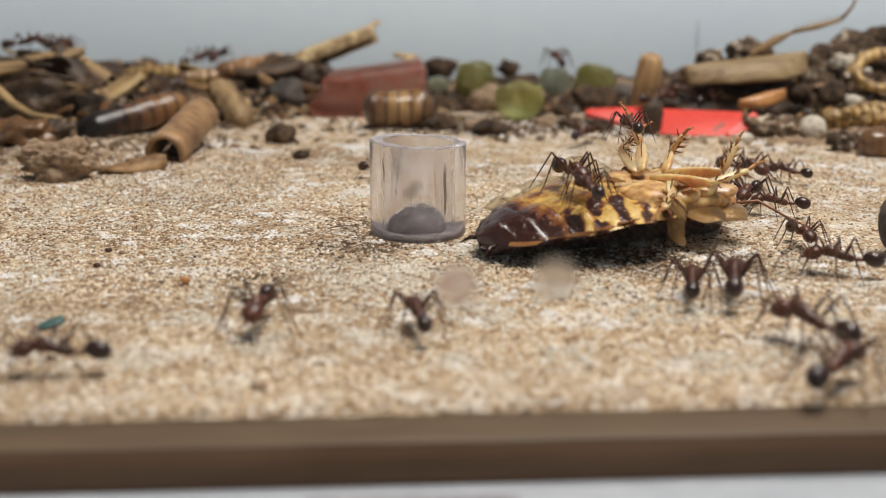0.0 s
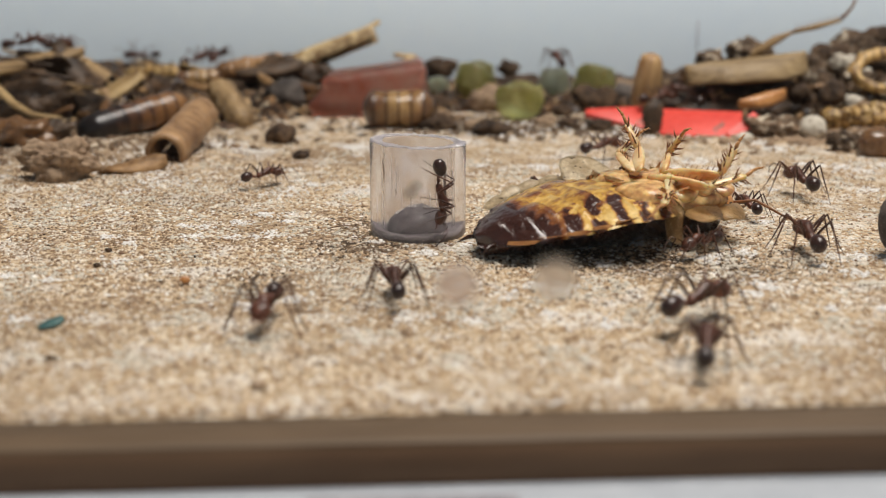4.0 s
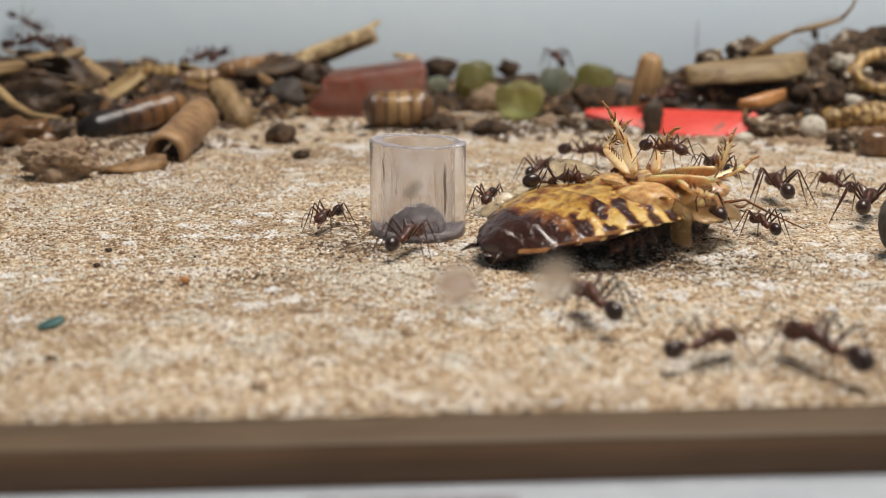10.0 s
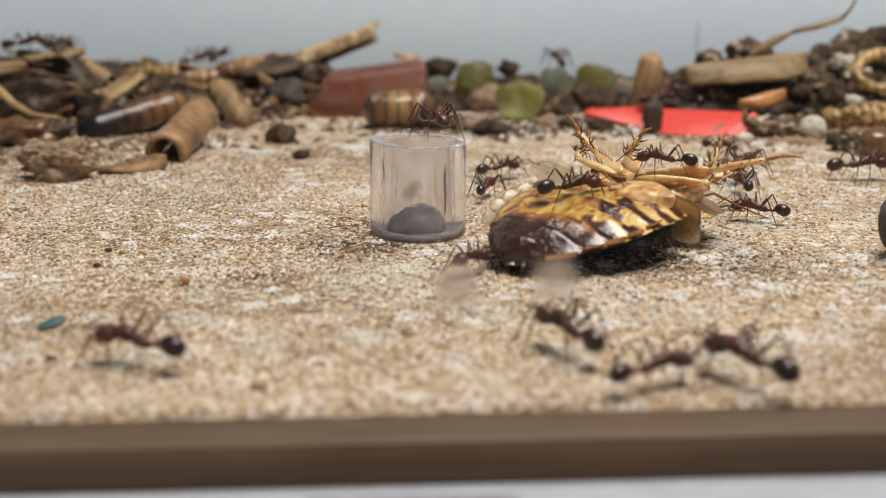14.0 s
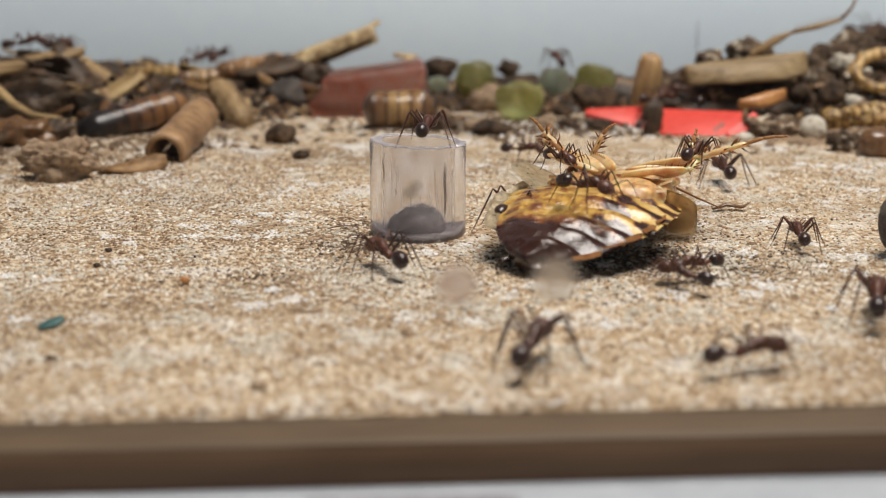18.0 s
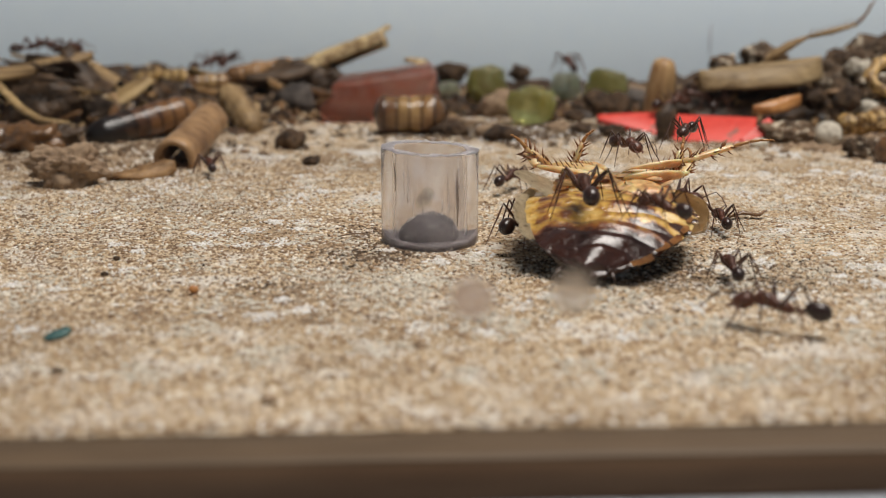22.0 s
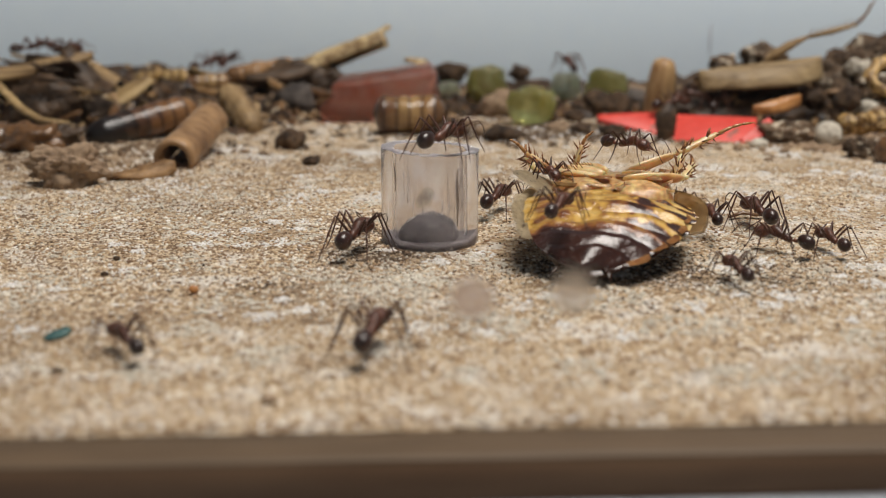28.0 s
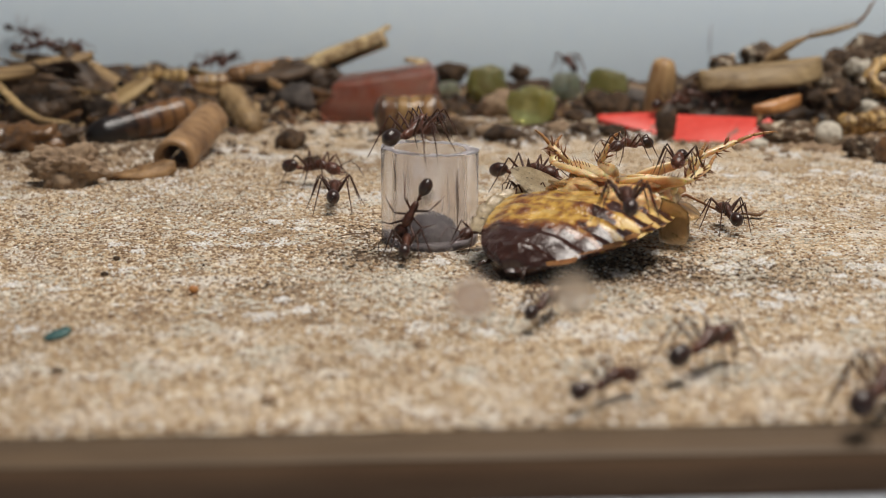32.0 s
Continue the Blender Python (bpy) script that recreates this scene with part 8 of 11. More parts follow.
    walk(ants[8], [
        (0, at(39, 155.5, 0, 0, 0, -57)), (1, at(39.8, 159.8, 0, 0, 0, -127)), (1.35, at(42.7, 159.8, 0, 0, 0, -131)),
        (1.65, at(45.1, 159.8, 0, 0, 0, -135)), (2, at(48, 159.8, 0, 0, 0, -139)), (2.2, at(47.4, 155.7, 0, 0, 0, -99)),
        (2.4, at(46.8, 151.6, 0, 0, 0, -99)), (2.6, at(46.2, 147.6, 0, 0, 0, -99)), (2.8, at(45.5, 143.5, 0, 0, 0, -99)),
        (2.9, at(45.2, 141.5, 0, 0, 0, -171)), (3, at(44.9, 139.5, 0, 0, 0, 116)), (3.6, at(44.4, 144.3, 0, 0, 0, 97)), (4.2, at(43.8, 149.1, 0, 0, 0, 97)),
        (4.8, at(43.2, 153.9, 0, 0, 0, 97)), (5.4, at(42.7, 158.7, 0, 0, 0, 97)), (6, at(42.1, 163.5, 0, 0, 0, 119)), (7, at(41.2, 161.7, 0, 0, 0, 107)),
        (7.17, at(40.6, 159.7, 0, 0, 0, -179)), (7.35, at(40.1, 157.7, 0, 0, 0, -106)), (7.65, at(39.1, 154.4, 0, 0, 0, -106)),
        (7.83, at(38.6, 152.4, 0, 0, 0, -176)), (8, at(38, 150.4, 0, 0, 0, 114)), (9, at(41.5, 148.3, 0, 0, 0, 89)), (9.35, at(41.1, 146.5, 0, 0, 0, 89)),
        (9.65, at(40.7, 144.9, 0, 0, 0, 89)), (10, at(40.2, 143.1, 0, 0, 0, 90)), (10.1, at(37.4, 143.4, 0, 0, 0, 132)),
        (10.2, at(34.6, 143.8, 0, 0, 0, 174)), (10.4, at(29, 144.4, 0, 0, 0, 174)), (10.6, at(23.4, 145, 0, 0, 0, 174)),
        (10.8, at(17.7, 145.6, 0, 0, 0, 174)), (11, at(12.1, 146.3, 0, 0, 0, -121)), (11.1, at(14.1, 145.5, 0, 0, 0, -71)),
        (11.2, at(16, 144.7, 0, 0, 0, -22)), (11.4, at(20, 143.2, 0, 0, 0, -22)), (11.6, at(23.9, 141.6, 0, 0, 0, -22)),
        (11.8, at(27.8, 140.1, 0, 0, 0, -22)), (12, at(31.8, 138.5, 3.6, 0, 0, -50)), (12.18, at(30.8, 137.4, 1.8, 0, 0, -91)),
        (12.35, at(29.8, 136.3, 0, 0, 0, -132)), (12.65, at(28.1, 134.4, 0, 0, 0, -132)), (13, at(26.1, 132.1, 6.6, 0, 0, -105)),
        (13.07, at(27, 133.9, 4.4, 0, 0, -49)), (13.13, at(27.9, 135.6, 2.2, 0, 0, 7)), (13.2, at(28.8, 137.4, 0, 0, 0, 63)),
        (13.4, at(31.5, 142.7, 0, 0, 0, 63)), (13.6, at(34.2, 147.9, 0, 0, 0, 63)), (13.8, at(36.9, 153.2, 0, 0, 0, 63)),
        (13.87, at(37.8, 154.9, 0, 0, 0, 4)), (13.93, at(38.7, 156.7, 0, 0, 0, -55)), (14, at(39.6, 158.4, 0, 0, 0, -114)),
        (14.6, at(32.9, 154.5, 0, 0, 0, -149)), (15.2, at(26.3, 150.5, 0, 0, 0, -149)), (15.8, at(19.7, 146.6, 0, 0, 0, -149)),
        (16.4, at(13, 142.6, 0, 0, 0, -149)), (16.6, at(10.8, 141.3, 0, 0, 0, -90)), (16.8, at(8.6, 140, 0, 0, 0, -30)), (17, at(6.4, 138.6, 0, 0, 0, 32)),
        (17.1, at(6.5, 137.1, 0, 0, 0, -27)), (17.2, at(6.6, 135.6, 0, 0, 0, -86)), (17.4, at(6.9, 132.5, 0, 0, 0, -86)),
        (17.6, at(7.1, 129.5, 0, 0, 0, -86)), (17.8, at(7.3, 126.4, 0, 0, 0, -86)), (17.9, at(7.5, 124.9, 0.8, 0, 0, -11)),
        (18, at(7.6, 123.4, 1.6, 0, 0, 63)), (18.35, at(7.5, 126.4, 0, 0, 0, 92)), (18.65, at(7.4, 128.9, 0, 0, 0, 92)), (19, at(7.3, 131.9, 0, 0, 0, 61)),
        (19.35, at(6.6, 129.7, 0, 0, 0, 61)), (19.65, at(6.2, 127.7, 0, 0, 0, 60)), (20, at(5.2, 125.5, 0, 0, 0, 59)), (20.18, at(6.2, 124.3, 1, 0, 0, 4)),
        (20.35, at(7.2, 123, 2, 0, 0, -52)), (20.65, at(8.9, 120.9, 3.8, 0, 0, -52)), (20.82, at(9.9, 119.6, 4.4, 0, 0, 8)),
        (21, at(10.9, 118.3, 5.1, 0, 0, 67)), (22, at(12.5, 116.9, 5.6, 0, 0, 92)), (22.3, at(4.8, 122.9, 0, 0, 0, 142)),
        (22.45, at(2.8, 124.5, 0, 0, -45, 142)), (22.6, at(1.3, 125.6, 3, 0, -90, 0)), (22.75, at(1.5, 125.5, 8, 0, -90, 0)),
        (22.9, at(1.2, 125.7, 10.1, 12, -44, 112)), (23, at(-1.1, 127.1, 10.1, 0, 0, 100)), (23.03, at(-1.3, 126, 10.1, 0, 0, 160)),
        (23.07, at(-1.4, 125, 10.1, 0, 0, -140)), (23.1, at(-1.6, 123.9, 10.1, -1, 45, -79)), (23.25, at(-1.6, 123.6, 8, 0, 90, 0)),
        (23.4, at(-1.6, 123.8, 3, 0, 90, 0)), (23.55, at(-1.2, 122, 0, 0, 45, -78)), (23.7, at(-0.7, 119.5, 0, 0, 0, -78)),
        (23.85, at(-0.2, 117.1, 0, 0, 0, -9)), (24, at(0.4, 114.8, 0, 0, 0, 60)), (24.2, at(-1.3, 118, 0, 0, 0, 117)), (24.4, at(-3.1, 119.8, 0, 0, 0, 117)),
        (24.6, at(-6.5, 120.6, 0, 0, 0, 117)), (24.8, at(-11.3, 126.3, 0, 0, 0, 117)), (25, at(-8, 131, 0, 0, 0, 56)), (25.35, at(-9.2, 129.8, 0, 0, 0, 3)),
        (25.7, at(-10.4, 128.7, 0, 0, 0, -50)), (26.05, at(-11.6, 127.5, 0, 0, 0, -103)), (26.95, at(-10.7, 124.6, 0, 0, 0, -103)),
        (27.3, at(-10.5, 123.8, 0, 0, 0, -44)), (27.65, at(-10.3, 123, 0, 0, 0, 16)), (28, at(-10.1, 122.2, 0, 0, 0, 75)),
        (28.2, at(-11.4, 126.4, 0, 0, 0, 102)), (28.4, at(-11.9, 130.7, 0, 0, 0, 102)), (28.6, at(-12.8, 134.9, 0, 0, 0, 102)),
        (28.8, at(-13.6, 139.1, 0, 0, 0, 102)), (29, at(-14.5, 143.4, 0, 0, 0, 94)), (30, at(-14.4, 145.5, 0, 0, 0, 71)),
        (30.35, at(-15, 148.6, 0, 0, 0, 102)), (30.65, at(-15.6, 151.3, 0, 0, 0, 102)), (31, at(-16.3, 154.4, 0, 0, 0, 129)),
        (31.35, at(-16.7, 157.2, 0, 0, 0, 75)), (31.65, at(-17.3, 158.6, 0, 0, 0, 28)), (32, at(-18.5, 159.3, 0, 0, 0, -26)),
    ])
    walk(ants[9], [
        (0, at(36, 140.3, 0, 0, 0, -118)), (0.07, at(36, 142.3, 0, 0, 0, -170)), (0.13, at(36.1, 144.4, 0, 0, 0, 139)), (0.2, at(36.2, 146.4, 0, 0, 0, 88)),
        (0.4, at(36.3, 152.4, 0, 0, 0, 88)), (0.6, at(36.5, 158.4, 0, 0, 0, 88)), (0.8, at(36.7, 164.4, 0, 0, 0, 88)), (0.9, at(36.8, 167.4, 0, 0, 0, 134)),
        (1, at(36.9, 170.4, 0, 0, 0, 180)), (1.35, at(37.1, 168.5, 0, 0, 0, 149)), (1.65, at(37.3, 166.8, 0, 0, 0, 122)), (2, at(37.6, 164.9, 0, 0, 0, 90)),
        (2.2, at(34.1, 166.2, 0, 0, 0, 160)), (2.4, at(30.6, 167.5, 0, 0, 0, 160)), (2.6, at(27.1, 168.8, 0, 0, 0, 160)),
        (2.8, at(23.6, 170.1, 0, 0, 0, 160)), (2.9, at(21.8, 170.7, 0, 0, 0, 113)), (3, at(20.1, 171.4, 0, 0, 0, 66)), (4.05, at(23.3, 174.1, 0, 0, 0, 41)),
        (4.95, at(26.1, 176.5, 0, 0, 0, 41)), (6, at(29.3, 179.2, 0, 0, 0, -30)), (6.17, at(35.6, 195.7, 1, 0, 0, 19)), (6.35, at(41.9, 212.1, 2, 0, 0, 69)),
        (6.7, at(54.6, 249, 4, 0, 0, 90)), (6.76, at(54.6, 253, 4.5, 0, -45, 90)), (6.82, at(54.6, 256.4, 6, 0, -90, 0)),
        (7, at(54.6, 256.5, 13.5, 90, -87, 0)), (7.5, at(59.7, 256.5, 13.8, 90, -43, 0)), (8, at(64.9, 256.5, 14.1, 90, 0, 0)),
        (8.09, at(64.9, 256.4, 10.1, 90, 45, 0)), (8.18, at(64.9, 256.4, 6, 0, 90, 0)), (8.24, at(64.9, 253, 4.5, 0, 45, -90)),
        (8.3, at(64.9, 249, 4, 0, 0, -90)), (8.48, at(61.7, 248.5, 3, 0, 0, -147)), (8.65, at(58.4, 248, 2, 0, 0, 155)),
        (8.82, at(55.2, 249.5, 1.5, 0, 0, 108)), (9, at(52, 251, 1, 0, 0, 60)), (9.35, at(64.8, 248, 2, 0, 0, -13)), (9.52, at(71.2, 248.5, 3, 0, 0, 38)),
        (9.7, at(77.6, 249, 4, 0, 0, 90)), (9.76, at(77.6, 253, 4.5, 0, -45, 90)), (9.82, at(77.6, 256.4, 6, 0, -90, 0)),
        (9.88, at(77.6, 256.4, 7, 90, -35, 0)), (9.94, at(77.6, 256.5, 8.1, 90, 20, 0)), (10, at(77.6, 256.5, 9.1, 90, 75, 0)),
        (10.18, at(77.6, 256.4, 6, 0, 90, 0)), (10.24, at(77.6, 253, 4.5, 0, 45, -90)), (10.3, at(77.6, 249, 4, 0, 0, -90)),
        (10.48, at(71.2, 248.5, 3, 0, 0, -142)), (10.65, at(64.8, 248, 2, 0, 0, 167)), (10.82, at(58.4, 249.5, 1.5, 0, 0, 113)),
        (11, at(52, 251, 1, 0, 0, 60)), (17, at(52, 251, 1, 0, 0, 60)), (17.35, at(69.5, 248, 2, 0, 0, -10)), (17.52, at(78.3, 248.5, 3, 0, 0, 40)),
        (17.7, at(87, 249, 4, 0, 0, 90)), (17.76, at(87, 253, 4.5, 0, -45, 90)), (17.82, at(87, 256.4, 6, 0, -90, 0)),
        (17.91, at(87, 256.4, 9.8, 90, -46, 0)), (18, at(87, 256.5, 13.7, 90, -2, 0)), (18.33, at(77.6, 256.5, 13.8, 90, 57, 0)),
        (18.67, at(68.2, 256.5, 14, -90, 64, 180)), (19, at(58.7, 256.5, 14.2, -90, 6, 180)), (19.09, at(58.7, 256.4, 10.1, -90, 48, 180)),
        (19.18, at(58.7, 256.4, 6, 0, 90, 0)), (19.24, at(58.7, 253, 4.5, 0, 45, -90)), (19.3, at(58.7, 249, 4, 0, 0, -90)),
        (19.48, at(57.1, 248.5, 3, 0, 0, -156)), (19.65, at(55.4, 248, 2, 0, 0, 138)), (19.82, at(53.7, 249.5, 1.5, 0, 0, 99)),
        (20, at(52, 251, 1, 0, 0, 60)), (32, at(52, 251, 1, 0, 0, 60)),
    ])
    walk(ants[10], [
        (0, at(45.1, 156.6, 0, 0, 0, 135)), (1, at(42.7, 157.5, 0, 0, 0, -180)), (1.2, at(39.9, 154.6, 0, 0, 0, -134)),
        (1.4, at(37.1, 151.7, 0, 0, 0, -134)), (1.6, at(34.2, 148.8, 0, 0, 0, -134)), (1.8, at(31.4, 145.9, 0, 0, 0, -134)),
        (2, at(28.6, 143, 6.3, 0, 0, -86)), (2.35, at(25.9, 140.4, 0, 0, 0, -136)), (2.65, at(23.6, 138.2, 0, 0, 0, -136)),
        (3, at(20.9, 135.7, 7.3, 0, 0, -95)), (4.05, at(22.9, 133.8, 0, 0, 0, -42)), (4.95, at(24.7, 132.2, 7.3, 0, 0, -42)),
        (6, at(26.7, 130.4, 7.3, 0, 0, -95)), (6.33, at(27.7, 130.7, 4.9, 0, 0, -41)), (6.67, at(28.7, 131, 2.4, 0, 0, 12)),
        (7, at(29.7, 131.3, 0, 0, 0, 65)), (7.17, at(28.4, 132.2, 0, 0, 0, 105)), (7.35, at(27.1, 133.1, 0, 0, 0, 145)),
        (7.65, at(24.8, 134.8, 0, 0, 0, 145)), (7.83, at(23.4, 135.7, 3.6, 0, 0, 97)), (8, at(22.1, 136.6, 7.3, 0, 0, 50)),
        (8.1, at(20.4, 136.7, 3.6, 0, 0, 114)), (8.2, at(18.6, 136.8, 0, 0, 0, 178)), (8.4, at(15.2, 136.9, 0, 0, 0, 178)),
        (8.6, at(11.8, 137.1, 0, 0, 0, 178)), (8.8, at(8.4, 137.2, 0, 0, 0, 178)), (8.9, at(6.6, 137.3, 0, 0, 0, 134)), (9, at(4.9, 137.4, 0, 0, 0, 91)),
        (9.33, at(5.1, 138.2, 0, 0, 0, 147)), (9.67, at(5.3, 138.9, 0, 0, 0, -157)), (10, at(5.4, 139.7, 0, 0, 0, -101)),
        (10.33, at(5.5, 139.9, 0, 0, 0, -44)), (10.67, at(5.6, 140.1, 0, 0, 0, 12)), (11, at(5.7, 140.3, 0, 0, 0, 69)), (11.35, at(5.9, 143.6, 0, 0, 0, 85)),
        (11.65, at(6.1, 146.4, 0, 0, 0, 85)), (11.82, at(6.3, 148, 0, 0, 0, 43)), (12, at(6.4, 149.7, 0, 0, 0, 0)), (12.5, at(6, 147.6, 0, 0, 0, 44)),
        (13, at(5.6, 145.4, 0, 0, 0, 88)), (14, at(5.3, 146.3, 0, 0, 0, 74)), (15.05, at(7.2, 147.8, 0, 0, 0, 71)), (15.95, at(8.8, 149, 0, 0, 0, 69)),
        (17, at(10.7, 150.5, 0, 0, 0, 66)), (17.1, at(10.1, 149.3, 0, 0, 0, 3)), (17.2, at(9.5, 148.1, 0, 0, 0, -61)), (17.4, at(8.3, 145.7, 0, 0, 0, -61)),
        (17.6, at(9.9, 142.8, 0, 0, 0, -61)), (17.8, at(14.3, 139.4, 0, 0, 0, -61)), (17.9, at(16.5, 137.7, 0, 0, 0, -105)),
        (18, at(18.7, 136, 0, 0, 0, -150)), (19, at(18.6, 136.7, 0, 0, 0, -150)), (19.1, at(17.8, 139.8, 0, 0, 0, 158)),
        (19.2, at(16.9, 142.9, 0, 0, 0, 105)), (19.4, at(15.3, 149, 0, 0, 0, 105)), (19.6, at(13.6, 155.2, 0, 0, 0, 105)),
        (19.8, at(12, 161.3, 0, 0, 0, 105)), (19.9, at(11.1, 164.4, 0, 0, 0, 175)), (20, at(10.3, 167.5, 0, 0, 0, -114)),
        (20.1, at(9.6, 169.5, 0, 0, 0, 177)), (20.2, at(9, 171.6, 0, 0, 0, 108)), (20.4, at(7.6, 175.7, 0, 0, 0, 108)), (20.6, at(6.2, 179.8, 0, 0, 0, 108)),
        (20.8, at(4.9, 183.9, 0, 0, 0, 108)), (20.87, at(4.4, 185.2, 0, 0, 0, 164)), (20.93, at(4, 186.6, 0, 0, 0, -140)), (21, at(3.5, 188, 0, 0, 0, -84)),
        (21.2, at(-3.9, 183.5, 0, 0, 0, -149)), (21.4, at(-11.3, 179.1, 0, 0, 0, -149)), (21.6, at(-18.7, 174.7, 0, 0, 0, -149)),
        (21.8, at(-26, 170.2, 0, 0, 0, -149)), (21.9, at(-29.7, 168, 0, 0, 0, 159)), (22, at(-33.4, 165.8, 0, 0, 0, 107)),
        (22.1, at(-30.9, 166.4, 0, 0, 0, 38)), (22.2, at(-28.4, 167.1, 0, 0, 0, -30)), (22.4, at(-23.4, 168.3, 0, 0, 0, -30)),
        (22.6, at(-20.3, 166.5, 0, 0, 0, -30)), (22.8, at(-19.1, 161.7, 0, 0, 0, -30)), (22.9, at(-18.5, 159.3, 0, 0, 0, 40)),
        (23, at(-17.8, 156.9, 0, 0, 0, 109)), (23.1, at(-23, 153.6, 0, 0, 0, 161)), (23.2, at(-28.3, 150.3, 0, 0, 0, -148)),
        (23.4, at(-38.7, 143.7, 0, 0, 0, -148)), (23.6, at(-49.1, 137.2, 0, 0, 0, -148)), (23.8, at(-59.6, 130.6, 0, 0, 0, -148)),
        (23.9, at(-64.8, 127.3, 0, 0, 0, -81)), (24, at(-70, 124, 0, 0, 0, -15)), (32, at(-70, 124, 0, 0, 0, -15)),
    ])
    walk(ants[11], [
        (0, at(38.3, 136.4, 0, 0, 0, 162)), (0.1, at(40, 136.1, 0, 0, 0, 103)), (0.2, at(41.8, 135.9, 0, 0, 0, 44)), (0.4, at(45.3, 135.4, 0, 0, 0, 44)),
        (0.6, at(48.1, 138, 0, 0, 0, 44)), (0.8, at(50.1, 143.8, 0, 0, 0, 44)), (0.9, at(51.1, 146.8, 0, 0, 0, 86)), (1, at(52.1, 149.7, 0, 0, 0, 129)),
        (1.5, at(51.7, 149.8, 0, 0, 0, -160)), (2, at(51.3, 149.9, 0, 0, 0, -89)), (2.2, at(53.1, 146.1, 0, 0, 0, -65)),
        (2.4, at(54.8, 142.3, 0, 0, 0, -65)), (2.6, at(56.5, 138.5, 0, 0, 0, -65)), (2.8, at(58.3, 134.8, 0, 0, 0, -65)),
        (2.9, at(59.1, 132.9, 0, 0, 0, -133)), (3, at(60, 131, 0, 0, 0, 160)), (3.6, at(57.4, 132.7, 0, 0, 0, 146)), (4.2, at(54.8, 134.4, 0, 0, 0, 146)),
        (4.8, at(52.3, 136.2, 0, 0, 0, 146)), (5.4, at(49.7, 137.9, 0, 0, 0, 146)), (6, at(47.1, 139.6, 0, 0, 0, 154)),
        (6.17, at(47.6, 141.8, 0, 0, 0, 116)), (6.35, at(48, 144, 0, 0, 0, 78)), (6.65, at(48.8, 147.7, 0, 0, 0, 78)), (7, at(49.8, 152.1, 0, 0, 0, 75)),
        (7.12, at(48.2, 150.3, 0, 0, 0, 135)), (7.23, at(46.6, 148.5, 0, 0, 0, -166)), (7.35, at(45.1, 146.8, 0, 0, 0, -103)),
        (7.65, at(44.1, 142.7, 0, 0, 0, -103)), (7.77, at(45, 141.3, 0, 0, 0, -157)), (7.88, at(45.8, 140, 0, 0, 0, 150)), (8, at(46.6, 138.6, 0, 0, 0, 97)),
        (8.35, at(46.9, 142.4, 0, 0, 0, 86)), (8.65, at(47.2, 145.7, 0, 0, 0, 86)), (9, at(47.4, 149.6, 0, 0, 0, 94)), (10, at(48.5, 147.5, 0, 0, 0, 110)),
        (10.2, at(47.2, 151.3, 0, 0, 0, 109)), (10.4, at(45.9, 155, 0, 0, 0, 109)), (10.6, at(44.6, 158.8, 0, 0, 0, 109)),
        (10.8, at(43.3, 162.6, 0, 0, 0, 109)), (11, at(42, 166.3, 0, 0, 0, 81)), (12, at(42.5, 164.1, 0, 0, 0, 105)), (12.1, at(41.9, 162.4, 0, 0, 0, 178)),
        (12.2, at(41.3, 160.8, 0, 0, 0, -110)), (12.4, at(40.1, 157.4, 0, 0, 0, -110)), (12.6, at(38.9, 154.1, 0, 0, 0, -110)),
        (12.8, at(37.8, 150.8, 0, 0, 0, -110)), (12.87, at(37.4, 149.7, 0, 0, 0, -162)), (12.93, at(37, 148.6, 0, 0, 0, 145)),
        (13, at(36.6, 147.5, 0, 0, 0, 93)), (14, at(37.2, 148.5, 0, 0, 0, 90)), (14.2, at(36.5, 147.2, 0, 0, 0, 141)),
        (14.4, at(35.8, 145.9, 0, 0, 0, -168)), (14.6, at(35.2, 144.5, 0, 0, 0, -117)), (15.2, at(33.1, 140.5, 0, 0, 0, -117)),
        (15.8, at(31.1, 136.5, 0, 0, 0, -117)), (16.4, at(29.1, 132.5, 0, 0, 0, -117)), (16.6, at(28.4, 131.2, 2.4, 0, 0, -58)),
        (16.8, at(27.7, 129.8, 4.8, 0, 0, 1)), (17, at(27, 128.5, 7.2, 0, 0, 60)), (18, at(27, 128.5, 7.2, 0, 0, 60)),
        (18.35, at(24.8, 128.4, 7.5, 0, 0, 39)), (18.65, at(22.9, 128.3, 7.8, 0, 0, 21)), (19, at(20.6, 128.2, 8.2, 0, 0, 0)),
        (20, at(19.6, 128.7, 8.2, 0, 0, -14)), (21, at(20.5, 130.6, 8.2, 0, 0, 52)), (21.5, at(19.4, 130.8, 8.2, 0, 0, -10)),
        (22, at(18.3, 131, 8.2, 0, 0, -72)), (22.5, at(19.3, 130.1, 8.2, 0, 0, -22)), (23, at(20.2, 129.2, 8.2, 0, 0, 28)),
        (24, at(17.5, 128.7, 8.2, 0, 0, -25)), (25, at(15.9, 128.4, 9.2, 0, 0, -75)), (28, at(18.5, 131.8, 8.2, 0, 0, -48)),
        (29, at(20.3, 129.2, 8.2, 0, 0, 22)), (30, at(20.3, 130.8, 8.2, 0, 0, 34)), (31, at(20.7, 126.4, 8.2, 0, 0, 0)),
        (31.5, at(22.1, 127, 7.7, 0, 0, -52)), (32, at(23.4, 127.6, 7.2, 0, 0, -105)),
    ])
